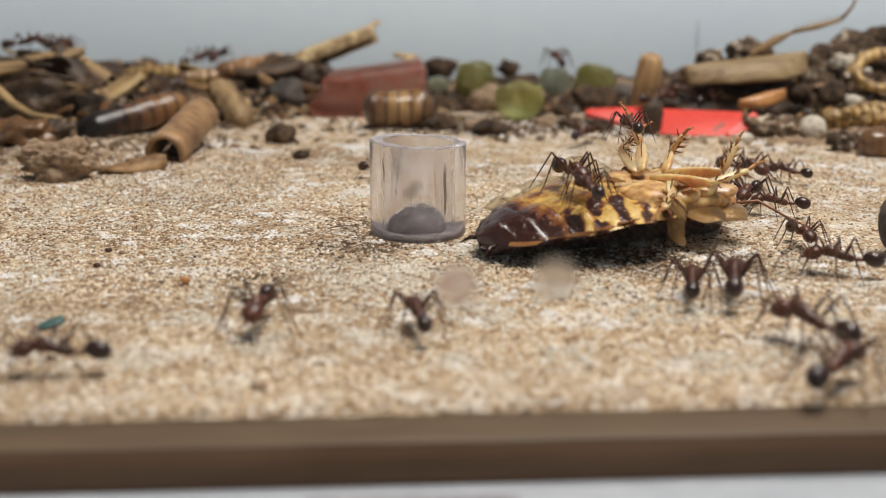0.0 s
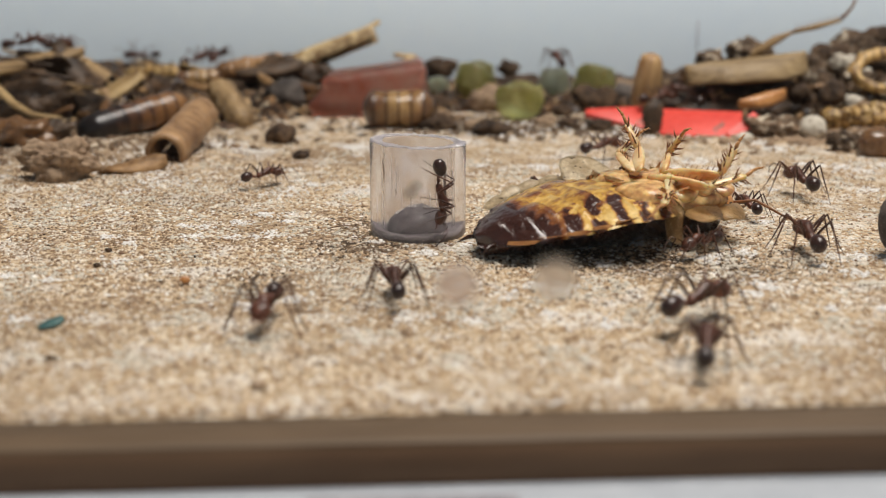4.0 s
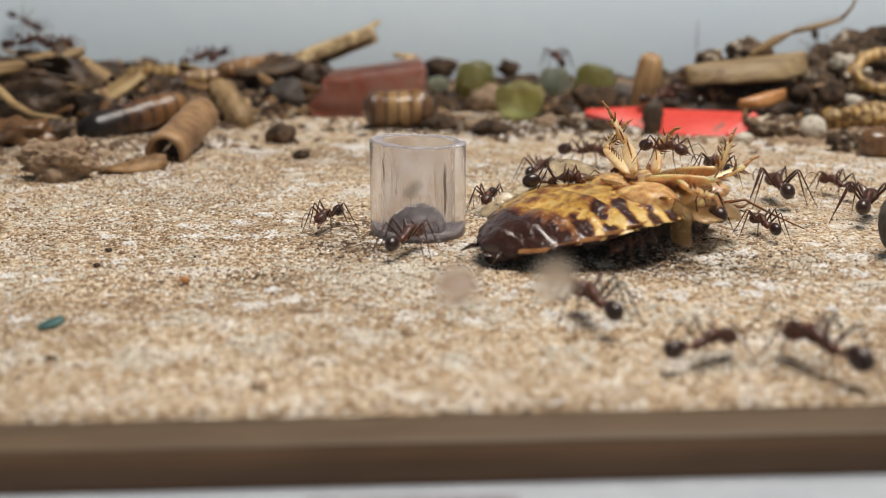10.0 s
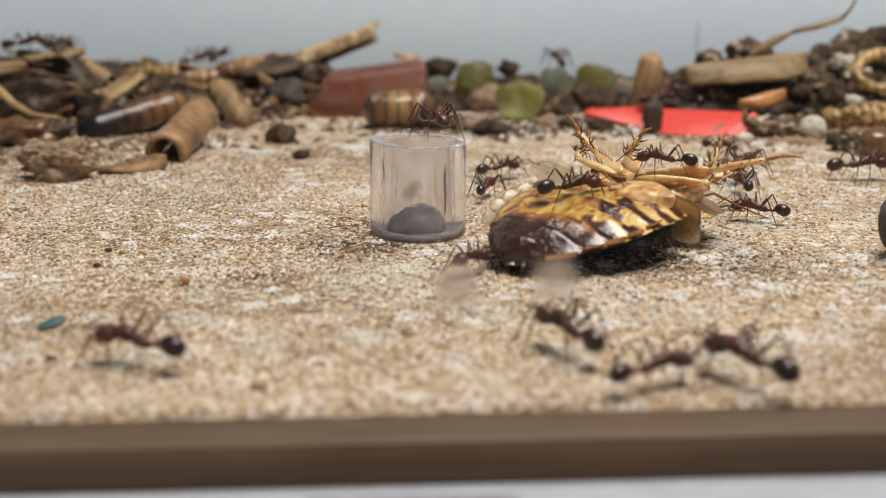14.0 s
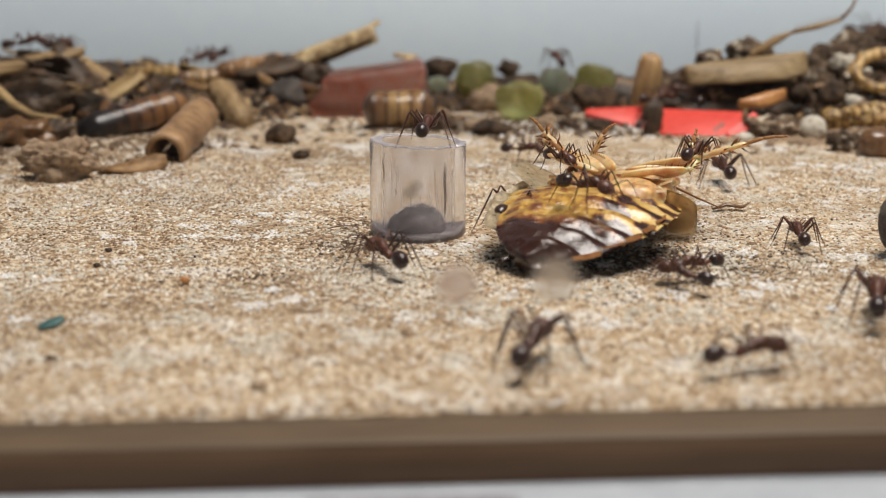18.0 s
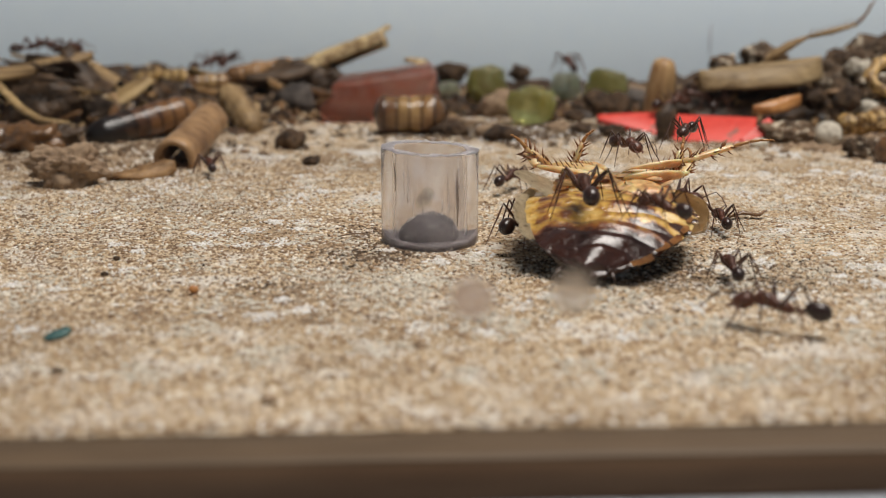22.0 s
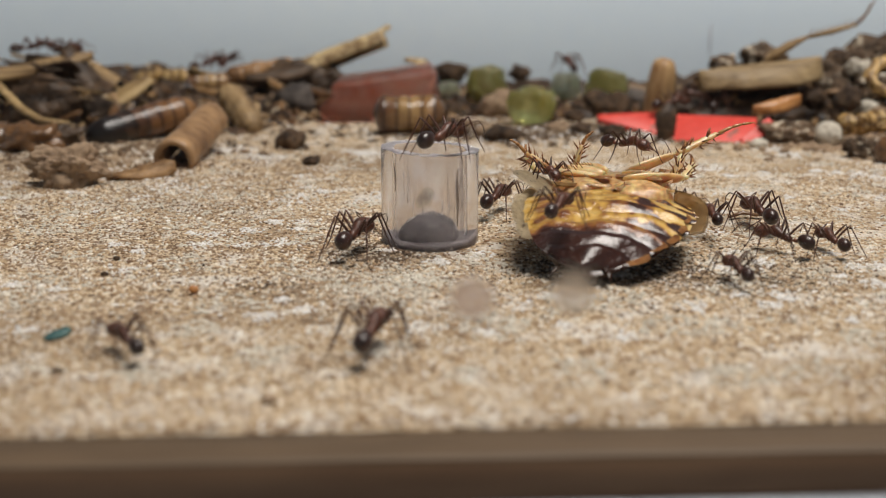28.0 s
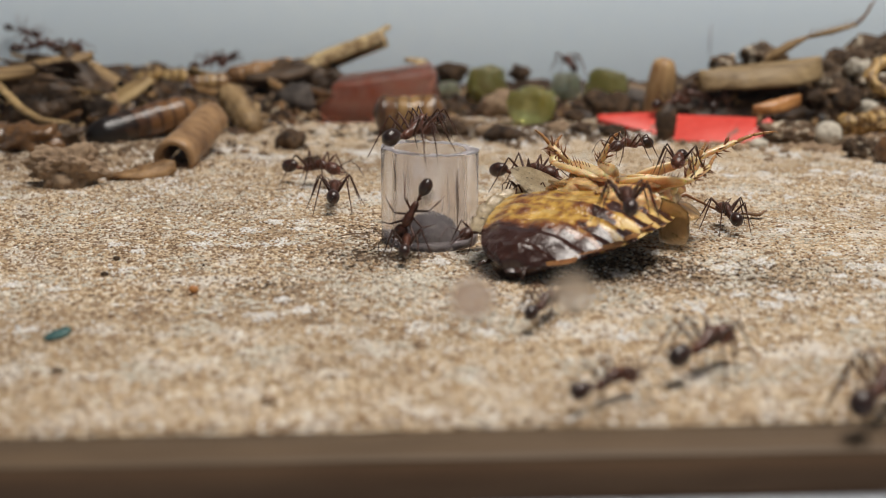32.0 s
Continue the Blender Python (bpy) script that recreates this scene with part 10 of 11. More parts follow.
    walk(ants[15], [
        (0, at(37.3, 110.6, 0, 0, 0, 157)), (0.2, at(41.2, 120.4, 0, 0, 0, 86)), (0.4, at(45.1, 130.2, 0, 0, 0, 86)), (0.6, at(45.5, 135.4, 0, 0, 0, 86)),
        (0.8, at(42.2, 135.9, 0, 0, 0, 86)), (1, at(39, 136.4, 0, 0, 0, 112)), (1.07, at(39.6, 135.9, 0, 0, 0, 165)), (1.13, at(40.3, 135.4, 0, 0, 0, -142)),
        (1.2, at(40.9, 134.9, 0, 0, 0, -88)), (1.4, at(42.8, 133.4, 0, 0, 0, -88)), (1.6, at(42.9, 128.2, 0, 0, 0, -88)),
        (1.8, at(41.3, 119.4, 0, 0, 0, -88)), (1.87, at(40.8, 116.5, 0, 0, 0, -34)), (1.93, at(40.2, 113.5, 0, 0, 0, 20)), (2, at(39.7, 110.6, 0, 0, 0, 74)),
        (2.2, at(38.6, 113.3, 0, 0, 0, 20)), (2.4, at(37.5, 116.1, 0, 0, 0, 20)), (2.6, at(41.5, 117.6, 0, 0, 0, 20)), (2.8, at(50.8, 117.8, 0, 0, 0, 20)),
        (2.9, at(55.4, 117.9, 0, 0, 0, 90)), (3, at(60, 118, 0, 0, 0, 160)), (22, at(60, 118, 0, 0, 0, 160)), (22.2, at(55.8, 117.3, 0, 0, 0, -171)),
        (22.4, at(51.7, 116.7, 0, 0, 0, -171)), (22.6, at(47.5, 116, 0, 0, 0, -171)), (22.8, at(43.4, 115.4, 0, 0, 0, -171)),
        (22.9, at(41.3, 115.1, 0, 0, 0, 131)), (23, at(39.2, 114.7, 0, 0, 0, 73)), (23.18, at(36.9, 115.4, 0, 0, 0, 133)),
        (23.35, at(34.6, 116.1, 0, 0, 0, -168)), (23.65, at(32.5, 115.6, 0, 0, 0, -168)), (24, at(32.3, 113.2, 0, 0, 0, -180)),
        (24.1, at(31.9, 113.9, 0, 0, 0, 133)), (24.2, at(31.5, 114.6, 0, 0, 0, 86)), (24.4, at(30.6, 115.9, 0, 0, 0, 86)),
        (24.6, at(30.8, 118.9, 0, 0, 0, 86)), (24.8, at(32.1, 123.6, 0, 0, 0, 86)), (25, at(33.3, 128.2, 0, 0, 0, 95)),
        (26.05, at(33.3, 126.3, 0, 0, 0, 106)), (26.95, at(33.3, 124.6, 0, 0, 0, 115)), (28, at(33.2, 122.6, 0, 0, 0, 127)),
        (29, at(29.4, 124.5, 0, 0, 0, 91)), (29.35, at(32, 125.3, 0, 0, 0, 18)), (29.65, at(34.2, 126, 0, 0, 0, 18)), (29.82, at(35.5, 126.4, 0, 0, 0, 64)),
        (30, at(36.8, 126.8, 0, 0, 0, 109)), (30.35, at(36.4, 129.5, 0, 0, 0, 98)), (30.65, at(36.1, 131.8, 0, 0, 0, 98)),
        (31, at(35.8, 134.5, 0, 0, 0, 138)), (31.35, at(33.8, 134.2, 0, 0, 0, 123)), (31.65, at(32.2, 133.9, 0, 0, 0, 109)),
        (32, at(30.2, 133.6, 0, 0, 0, 94)),
    ])
    walk(ants[16], [
        (0, at(28.3, 89.5, 0, 0, 0, 121)), (1, at(29.6, 86.9, 0, 0, 0, 131)), (1.2, at(29.4, 90.7, 0, 0, 0, 94)), (1.4, at(29.1, 94.6, 0, 0, 0, 94)),
        (1.6, at(28.9, 98.4, 0, 0, 0, 94)), (1.8, at(28.6, 102.2, 0, 0, 0, 94)), (2, at(28.4, 106.1, 0, 0, 0, 87)), (2.1, at(28.3, 106.5, 0, 0, 0, 158)),
        (2.2, at(28.2, 107, 0, 0, 0, -132)), (2.4, at(28, 108, 0, 0, 0, -132)), (2.6, at(26.1, 105.9, 0, 0, 0, -132)), (2.8, at(22.5, 100.7, 0, 0, 0, -132)),
        (2.87, at(21.2, 98.9, 0, 0, 0, -79)), (2.93, at(20, 97.2, 0, 0, 0, -26)), (3, at(18.8, 95.5, 0, 0, 0, 28)), (4.05, at(21.1, 95.6, 0, 0, 0, 44)),
        (4.95, at(23, 95.7, 0, 0, 0, 59)), (6, at(25.2, 95.9, 0, 0, 0, 75)), (6.17, at(23.5, 95.6, 0, 0, 0, 132)), (6.35, at(21.8, 95.3, 0, 0, 0, -171)),
        (6.65, at(18.9, 94.8, 0, 0, 0, -171)), (6.83, at(17.2, 94.6, 0, 0, 0, 125)), (7, at(15.4, 94.3, 0, 0, 0, 60)), (7.2, at(15.3, 92.4, 0, 0, 0, 35)),
        (7.4, at(15.2, 90.6, 0, 0, 0, 35)), (7.6, at(17.5, 92.2, 0, 0, 0, 35)), (7.8, at(22.4, 97.3, 0, 0, 0, 35)), (8, at(27.2, 102.5, 0, 0, 0, 86)),
        (8.07, at(26.9, 101.2, 0, 0, 0, 143)), (8.13, at(26.6, 100, 0, 0, 0, -160)), (8.2, at(26.3, 98.8, 0, 0, 0, -103)),
        (8.4, at(25.5, 95.1, 0, 0, 0, -103)), (8.6, at(24.6, 91.5, 0, 0, 0, -103)), (8.8, at(23.8, 87.8, 0, 0, 0, -103)),
        (8.87, at(23.5, 86.6, 0, 0, 0, -45)), (8.93, at(23.2, 85.3, 0, 0, 0, 14)), (9, at(22.9, 84.1, 0, 0, 0, 72)), (10, at(27.5, 83.7, 0, 0, 0, 116)),
        (11, at(23.2, 85.8, 0, 0, 0, 133)), (11.1, at(26.9, 86.5, 0, 0, 0, 71)), (11.2, at(30.6, 87.1, 0, 0, 0, 10)), (11.4, at(37.9, 88.3, 0, 0, 0, 10)),
        (11.6, at(45.3, 89.5, 0, 0, 0, 10)), (11.8, at(52.6, 90.8, 0, 0, 0, 10)), (11.87, at(55.1, 91.2, 0, 0, 0, 60)),
        (11.93, at(57.5, 91.6, 0, 0, 0, 110)), (12, at(60, 92, 0, 0, 0, 160)), (30, at(60, 92, 0, 0, 0, 160)), (30.2, at(53.6, 89.2, 0, 0, 0, -156)),
        (30.4, at(47.1, 86.3, 0, 0, 0, -156)), (30.6, at(40.7, 83.5, 0, 0, 0, -156)), (30.8, at(34.2, 80.6, 0, 0, 0, -156)),
        (30.87, at(32.1, 79.7, 0, 0, 0, 151)), (30.93, at(30, 78.7, 0, 0, 0, 98)), (31, at(27.8, 77.8, 0, 0, 0, 45)), (32, at(28.1, 78, 0, 0, 0, 52)),
    ])
    walk(ants[17], [
        (0, at(27.4, 79.9, 0, 0, 0, 51)), (0.2, at(33.9, 84.9, 0, 0, 0, 38)), (0.4, at(40.4, 90, 0, 0, 0, 38)), (0.6, at(47, 95, 0, 0, 0, 38)),
        (0.8, at(53.5, 100, 0, 0, 0, 38)), (0.9, at(56.7, 102.5, 0, 0, 0, 99)), (1, at(60, 105, 0, 0, 0, 160)), (10, at(60, 105, 0, 0, 0, 160)),
        (10.2, at(44.7, 101.6, 0, 0, 0, 179)), (10.4, at(29.3, 98.2, 0, 0, 0, 179)), (10.6, at(22.7, 98.4, 0, 0, 0, 179)),
        (10.8, at(24.7, 102.1, 0, 0, 0, 179)), (10.9, at(25.6, 103.9, 0, 0, 0, 139)), (11, at(26.6, 105.8, 0, 0, 0, 100)), (12, at(31, 105.6, 0, 0, 0, 56)),
        (12.18, at(30.9, 103.3, 0, 0, 0, -18)), (12.35, at(30.9, 101, 0, 0, 0, -92)), (12.65, at(30.7, 97, 0, 0, 0, -92)),
        (12.77, at(30.7, 95.4, 0, 0, 0, -147)), (12.88, at(30.6, 93.9, 0, 0, 0, 159)), (13, at(30.6, 92.3, 0, 0, 0, 104)),
        (13.1, at(28, 90.9, 0, 0, 0, 167)), (13.2, at(25.5, 89.5, 0, 0, 0, -130)), (13.4, at(20.4, 86.6, 0, 0, 0, -130)),
        (13.6, at(18.5, 84.4, 0, 0, 0, -130)), (13.8, at(20, 82.9, 0, 0, 0, -130)), (13.9, at(20.7, 82.1, 0, 0, 0, 177)), (14, at(21.4, 81.3, 0, 0, 0, 124)),
        (14.6, at(24.6, 86.7, 0, 0, 0, 59)), (15.2, at(27.9, 92, 0, 0, 0, 59)), (15.8, at(31.1, 97.4, 0, 0, 0, 59)), (16.4, at(34.3, 102.7, 0, 0, 0, 59)),
        (17, at(37.5, 108.1, 0, 0, 0, 81)), (17.12, at(37.3, 106.7, 0, 0, 0, 141)), (17.23, at(37.1, 105.4, 0, 0, 0, -160)),
        (17.35, at(37, 104.1, 0, 0, 0, -98)), (17.65, at(36.5, 100.7, 0, 0, 0, -98)), (17.77, at(36.3, 99.4, 0, 0, 0, -41)),
        (17.88, at(36.1, 98, 0, 0, 0, 16)), (18, at(35.9, 96.7, 0, 0, 0, 72)), (18.2, at(33.5, 104.2, 0, 0, 0, 114)), (18.4, at(31.1, 111.8, 0, 0, 0, 114)),
        (18.6, at(29.7, 114.9, 0, 0, 0, 114)), (18.8, at(29.3, 113.8, 0, 0, 0, 114)), (19, at(28.9, 112.6, 0, 0, 0, 75)),
        (19.18, at(26.8, 113.2, 0, 0, 0, 119)), (19.35, at(24.8, 113.8, 0, 0, 0, 164)), (19.65, at(21.2, 114.8, 0, 0, 0, 164)),
        (20, at(17.1, 116.1, 5.7, 0, 0, 102)), (20.35, at(16.1, 117.7, 5.7, 0, 0, 91)), (20.65, at(15.3, 119.1, 5.7, 0, 0, 81)),
        (21, at(14.3, 120.8, 5.7, 0, 0, 70)), (21.18, at(13, 121.6, 5.4, 0, 0, 108)), (21.35, at(11.7, 122.5, 5.1, 0, 0, 146)),
        (21.65, at(9.5, 124, 4.1, 0, 0, 146)), (21.82, at(8.2, 124.9, 2.4, 0, 0, 104)), (22, at(6.9, 125.7, 0.7, 0, 0, 62)),
        (22.15, at(6.6, 125.8, 0.4, 0, 0, 112)), (22.3, at(6.4, 125.9, 0, 0, 0, 162)), (22.45, at(4, 126.7, 0, 0, -45, 162)),
        (22.6, at(2.2, 127.2, 3, 0, -90, 0)), (22.75, at(2.4, 127.2, 8, 0, -90, 0)), (22.9, at(2.1, 127.3, 10.1, -27, -42, -133)),
        (23, at(-4.8, 128.5, 10.1, 0, 0, -106)), (23.5, at(-2.8, 128.7, 10.1, 0, 0, -63)), (24, at(-0.8, 128.9, 10.1, 0, 0, -20)),
        (25, at(-4.5, 127.5, 10.1, 0, 0, -78)), (26.5, at(-2.9, 124.7, 10.1, 0, 0, -8)), (28, at(-1.2, 122, 10.1, 0, 0, 61)),
        (28.03, at(-1, 122.7, 10.1, 13, 16, 14)), (28.07, at(-0.8, 123.5, 10.1, 9, 36, -37)), (28.1, at(-0.6, 124.3, 10.1, -16, 44, -103)),
        (28.25, at(-0.4, 124, 8, 0, 90, 0)), (28.4, at(-0.5, 124.1, 3, 0, 90, 0)), (28.55, at(0.3, 122.5, 0, 0, 45, -65)),
        (28.7, at(1.3, 120.2, 0, 0, 0, -65)), (29, at(1.4, 120, 0, 0, 0, -109)), (29.15, at(1.4, 120.1, 0, 0, 0, -177)),
        (29.3, at(1.3, 120.2, 0, 0, 0, 115)), (29.45, at(0.3, 122.5, 0, 0, -45, 115)), (29.6, at(-0.5, 124.1, 3, 0, -90, 0)),
        (29.75, at(-0.4, 124, 8, 0, -90, 0)), (29.9, at(-0.6, 124.3, 10.1, 13, -44, 84)), (30, at(-1.1, 125.7, 10.1, 0, 0, 72)),
        (31, at(-4.3, 124.4, 10.1, 0, 0, 65)), (32, at(-4.4, 123.4, 10.1, 0, 0, 57)),
    ])
    walk(ants[18], [
        (0, at(-62, 98, 0, 0, 0, 15)), (8, at(-62, 98, 0, 0, 0, 15)), (8.2, at(-42.8, 97.1, 0, 0, 0, -8)), (8.4, at(-23.6, 96.3, 0, 0, 0, -8)),
        (8.6, at(-14.9, 95, 0, 0, 0, -8)), (8.8, at(-16.7, 93.4, 0, 0, 0, -8)), (9, at(-18.4, 91.8, 0, 0, 0, 49)), (9.2, at(-2, 91.7, 0, 0, 0, -10)),
        (9.4, at(14.4, 91.5, 0, 0, 0, -10)), (9.6, at(21.9, 90.2, 0, 0, 0, -10)), (9.8, at(20.6, 87.8, 0, 0, 0, -10)), (10, at(19.3, 85.5, 0, 0, 0, 32)),
        (10.12, at(18.5, 84.9, 0, 0, 0, 91)), (10.23, at(17.7, 84.4, 0, 0, 0, 151)), (10.35, at(16.8, 83.9, 0, 0, 0, -147)),
        (10.65, at(14.7, 82.5, 0, 0, 0, -147)), (10.82, at(13.5, 81.7, 0, 0, 0, -96)), (11, at(12.2, 80.9, 0, 0, 0, -45)),
        (12, at(14.8, 84.7, 0, 0, 0, -106)), (12.18, at(14.1, 85.2, 0, 0, 0, -60)), (12.35, at(13.4, 85.8, 0, 0, 0, -14)),
        (12.65, at(16, 85.1, 0, 0, 0, -14)), (13, at(23.5, 82.5, 0, 0, 0, 4)), (13.12, at(22.2, 83.2, 0, 0, 0, -52)), (13.23, at(20.9, 83.8, 0, 0, 0, -109)),
        (13.35, at(19.5, 84.4, 0, 0, 0, -166)), (13.65, at(16.9, 83.7, 0, 0, 0, -166)), (13.77, at(16.2, 82.6, 0, 0, 0, 139)),
        (13.88, at(15.4, 81.5, 0, 0, 0, 84)), (14, at(14.7, 80.3, 0, 0, 0, 29)), (14.6, at(16.5, 86.1, 0, 0, 0, 73)), (15.2, at(18.2, 91.8, 0, 0, 0, 73)),
        (15.8, at(20, 97.5, 0, 0, 0, 73)), (16.4, at(21.8, 103.2, 0, 0, 0, 73)), (17, at(23.5, 108.9, 0, 0, 0, 93)), (17.07, at(23.5, 106.3, 0, 0, 0, 151)),
        (17.13, at(23.5, 103.8, 0, 0, 0, -151)), (17.2, at(23.5, 101.2, 0, 0, 0, -93)), (17.4, at(23.4, 93.5, 0, 0, 0, -93)),
        (17.6, at(23.2, 88.5, 0, 0, 0, -93)), (17.8, at(22.7, 86.1, 0, 0, 0, -93)), (17.9, at(22.4, 85, 0, 0, 0, -37)), (18, at(22.2, 83.8, 0, 0, 0, 19)),
        (18.1, at(21.3, 87, 0, 0, 0, 63)), (18.2, at(20.3, 90.2, 0, 0, 0, 107)), (18.4, at(18.4, 96.6, 0, 0, 0, 107)), (18.6, at(16.5, 103, 0, 0, 0, 107)),
        (18.8, at(14.6, 109.5, 0, 0, 0, 107)), (18.9, at(13.6, 112.7, 2.8, 0, 0, 45)), (19, at(12.7, 115.9, 5.6, 0, 0, -17)),
        (19.5, at(11.7, 113.9, 5.9, 0, 0, 26)), (20, at(10.8, 111.9, 6.1, 0, 0, 69)), (20.35, at(12.6, 111.2, 6.1, 0, 0, 72)),
        (20.65, at(14.2, 110.5, 0, 0, 0, 74)), (21, at(16.1, 109.7, 6.1, 0, 0, 76)), (22, at(19, 111.7, 5.6, 0, 0, 122)),
        (22.35, at(16.5, 112.5, 5.8, 0, 0, 162)), (22.65, at(14.2, 113.3, 5.9, 0, 0, 162)), (22.77, at(13.4, 113.6, 6, 0, 0, 108)),
        (22.88, at(12.5, 113.8, 6, 0, 0, 54)), (23, at(11.7, 114.1, 6.1, 0, 0, 0)), (24, at(11, 112.1, 6.1, 0, 0, -23)),
        (25, at(11.6, 113.5, 6.1, 0, 0, 18)), (28, at(9.6, 111.9, 5.6, 0, 0, 70)), (28.35, at(13.2, 112, 3.6, 0, 0, 2)),
        (28.65, at(16.3, 112.1, 0, 0, 0, 2)), (28.82, at(18.1, 112.1, 0, 0, 0, 52)), (29, at(19.9, 112.2, 0, 0, 0, 103)),
        (29.35, at(17.2, 112.9, 0, 0, 0, 165)), (29.65, at(14.9, 113.5, 4, 0, 0, 165)), (29.82, at(13.5, 113.9, 5, 0, 0, 100)),
        (30, at(12.2, 114.3, 6.1, 0, 0, 36)), (31, at(12, 114.3, 6.1, 0, 0, 38)), (31.15, at(8.1, 118.2, 3.1, 0, 0, 87)),
        (31.3, at(4.1, 122.1, 0, 0, 0, 135)), (31.45, at(2.3, 123.9, 0, 0, -45, 135)), (31.6, at(1, 125.2, 3, 0, -90, 0)),
        (31.75, at(1.1, 125, 8, 0, -90, 0)), (31.9, at(0.9, 125.3, 10.1, -31, -40, -150)), (32, at(-3.1, 134.5, 10.1, 0, 0, -118)),
    ])
    walk(ants[19], [
        (0, at(60, 92, 0, 0, 0, 160)), (10, at(60, 92, 0, 0, 0, 160)), (10.2, at(54.6, 92.9, 0, 0, 0, 171)), (10.4, at(49.2, 93.7, 0, 0, 0, 171)),
        (10.6, at(43.8, 94.6, 0, 0, 0, 171)), (10.8, at(38.5, 95.4, 0, 0, 0, 171)), (10.9, at(35.8, 95.8, 0, 0, 0, 123)), (11, at(33.1, 96.3, 0, 0, 0, 76)),
        (11.2, at(38.5, 98, 0, 0, 0, 18)), (11.4, at(43.8, 99.8, 0, 0, 0, 18)), (11.6, at(49.2, 101.5, 0, 0, 0, 18)), (11.8, at(54.6, 103.3, 0, 0, 0, 18)),
        (11.9, at(57.3, 104.1, 0, 0, 0, 89)), (12, at(60, 105, 0, 0, 0, 160)), (19, at(60, 105, 0, 0, 0, 160)), (19.2, at(52.3, 103.4, 0, 0, 0, -168)),
        (19.4, at(44.5, 101.7, 0, 0, 0, -168)), (19.6, at(36.8, 100.1, 0, 0, 0, -168)), (19.8, at(29, 98.4, 0, 0, 0, -168)),
        (20, at(21.3, 96.8, 0, 0, 0, 167)), (20.07, at(23.8, 97.3, 0, 0, 0, 116)), (20.13, at(26.4, 97.9, 0, 0, 0, 64)), (20.2, at(29, 98.4, 0, 0, 0, 12)),
        (20.4, at(36.8, 100.1, 0, 0, 0, 12)), (20.6, at(44.5, 101.7, 0, 0, 0, 12)), (20.8, at(52.3, 103.4, 0, 0, 0, 12)),
        (20.9, at(56.1, 104.2, 0, 0, 0, 86)), (21, at(60, 105, 0, 0, 0, 160)), (30, at(60, 105, 0, 0, 0, 160)), (30.2, at(45.6, 105.9, 0, 0, 0, -173)),
        (30.4, at(31.3, 106.8, 0, 0, 0, -173)), (30.6, at(22.5, 105.7, 0, 0, 0, -173)), (30.8, at(19.5, 102.7, 0, 0, 0, -173)),
        (31, at(16.4, 99.7, 0, 0, 0, -171)), (31.18, at(17.2, 100.3, 0, 0, 0, 141)), (31.35, at(18, 100.9, 0, 0, 0, 93)),
        (31.65, at(17.9, 104.5, 0, 0, 0, 93)), (32, at(15.7, 111.4, 5.9, 0, 0, 87)),
    ])
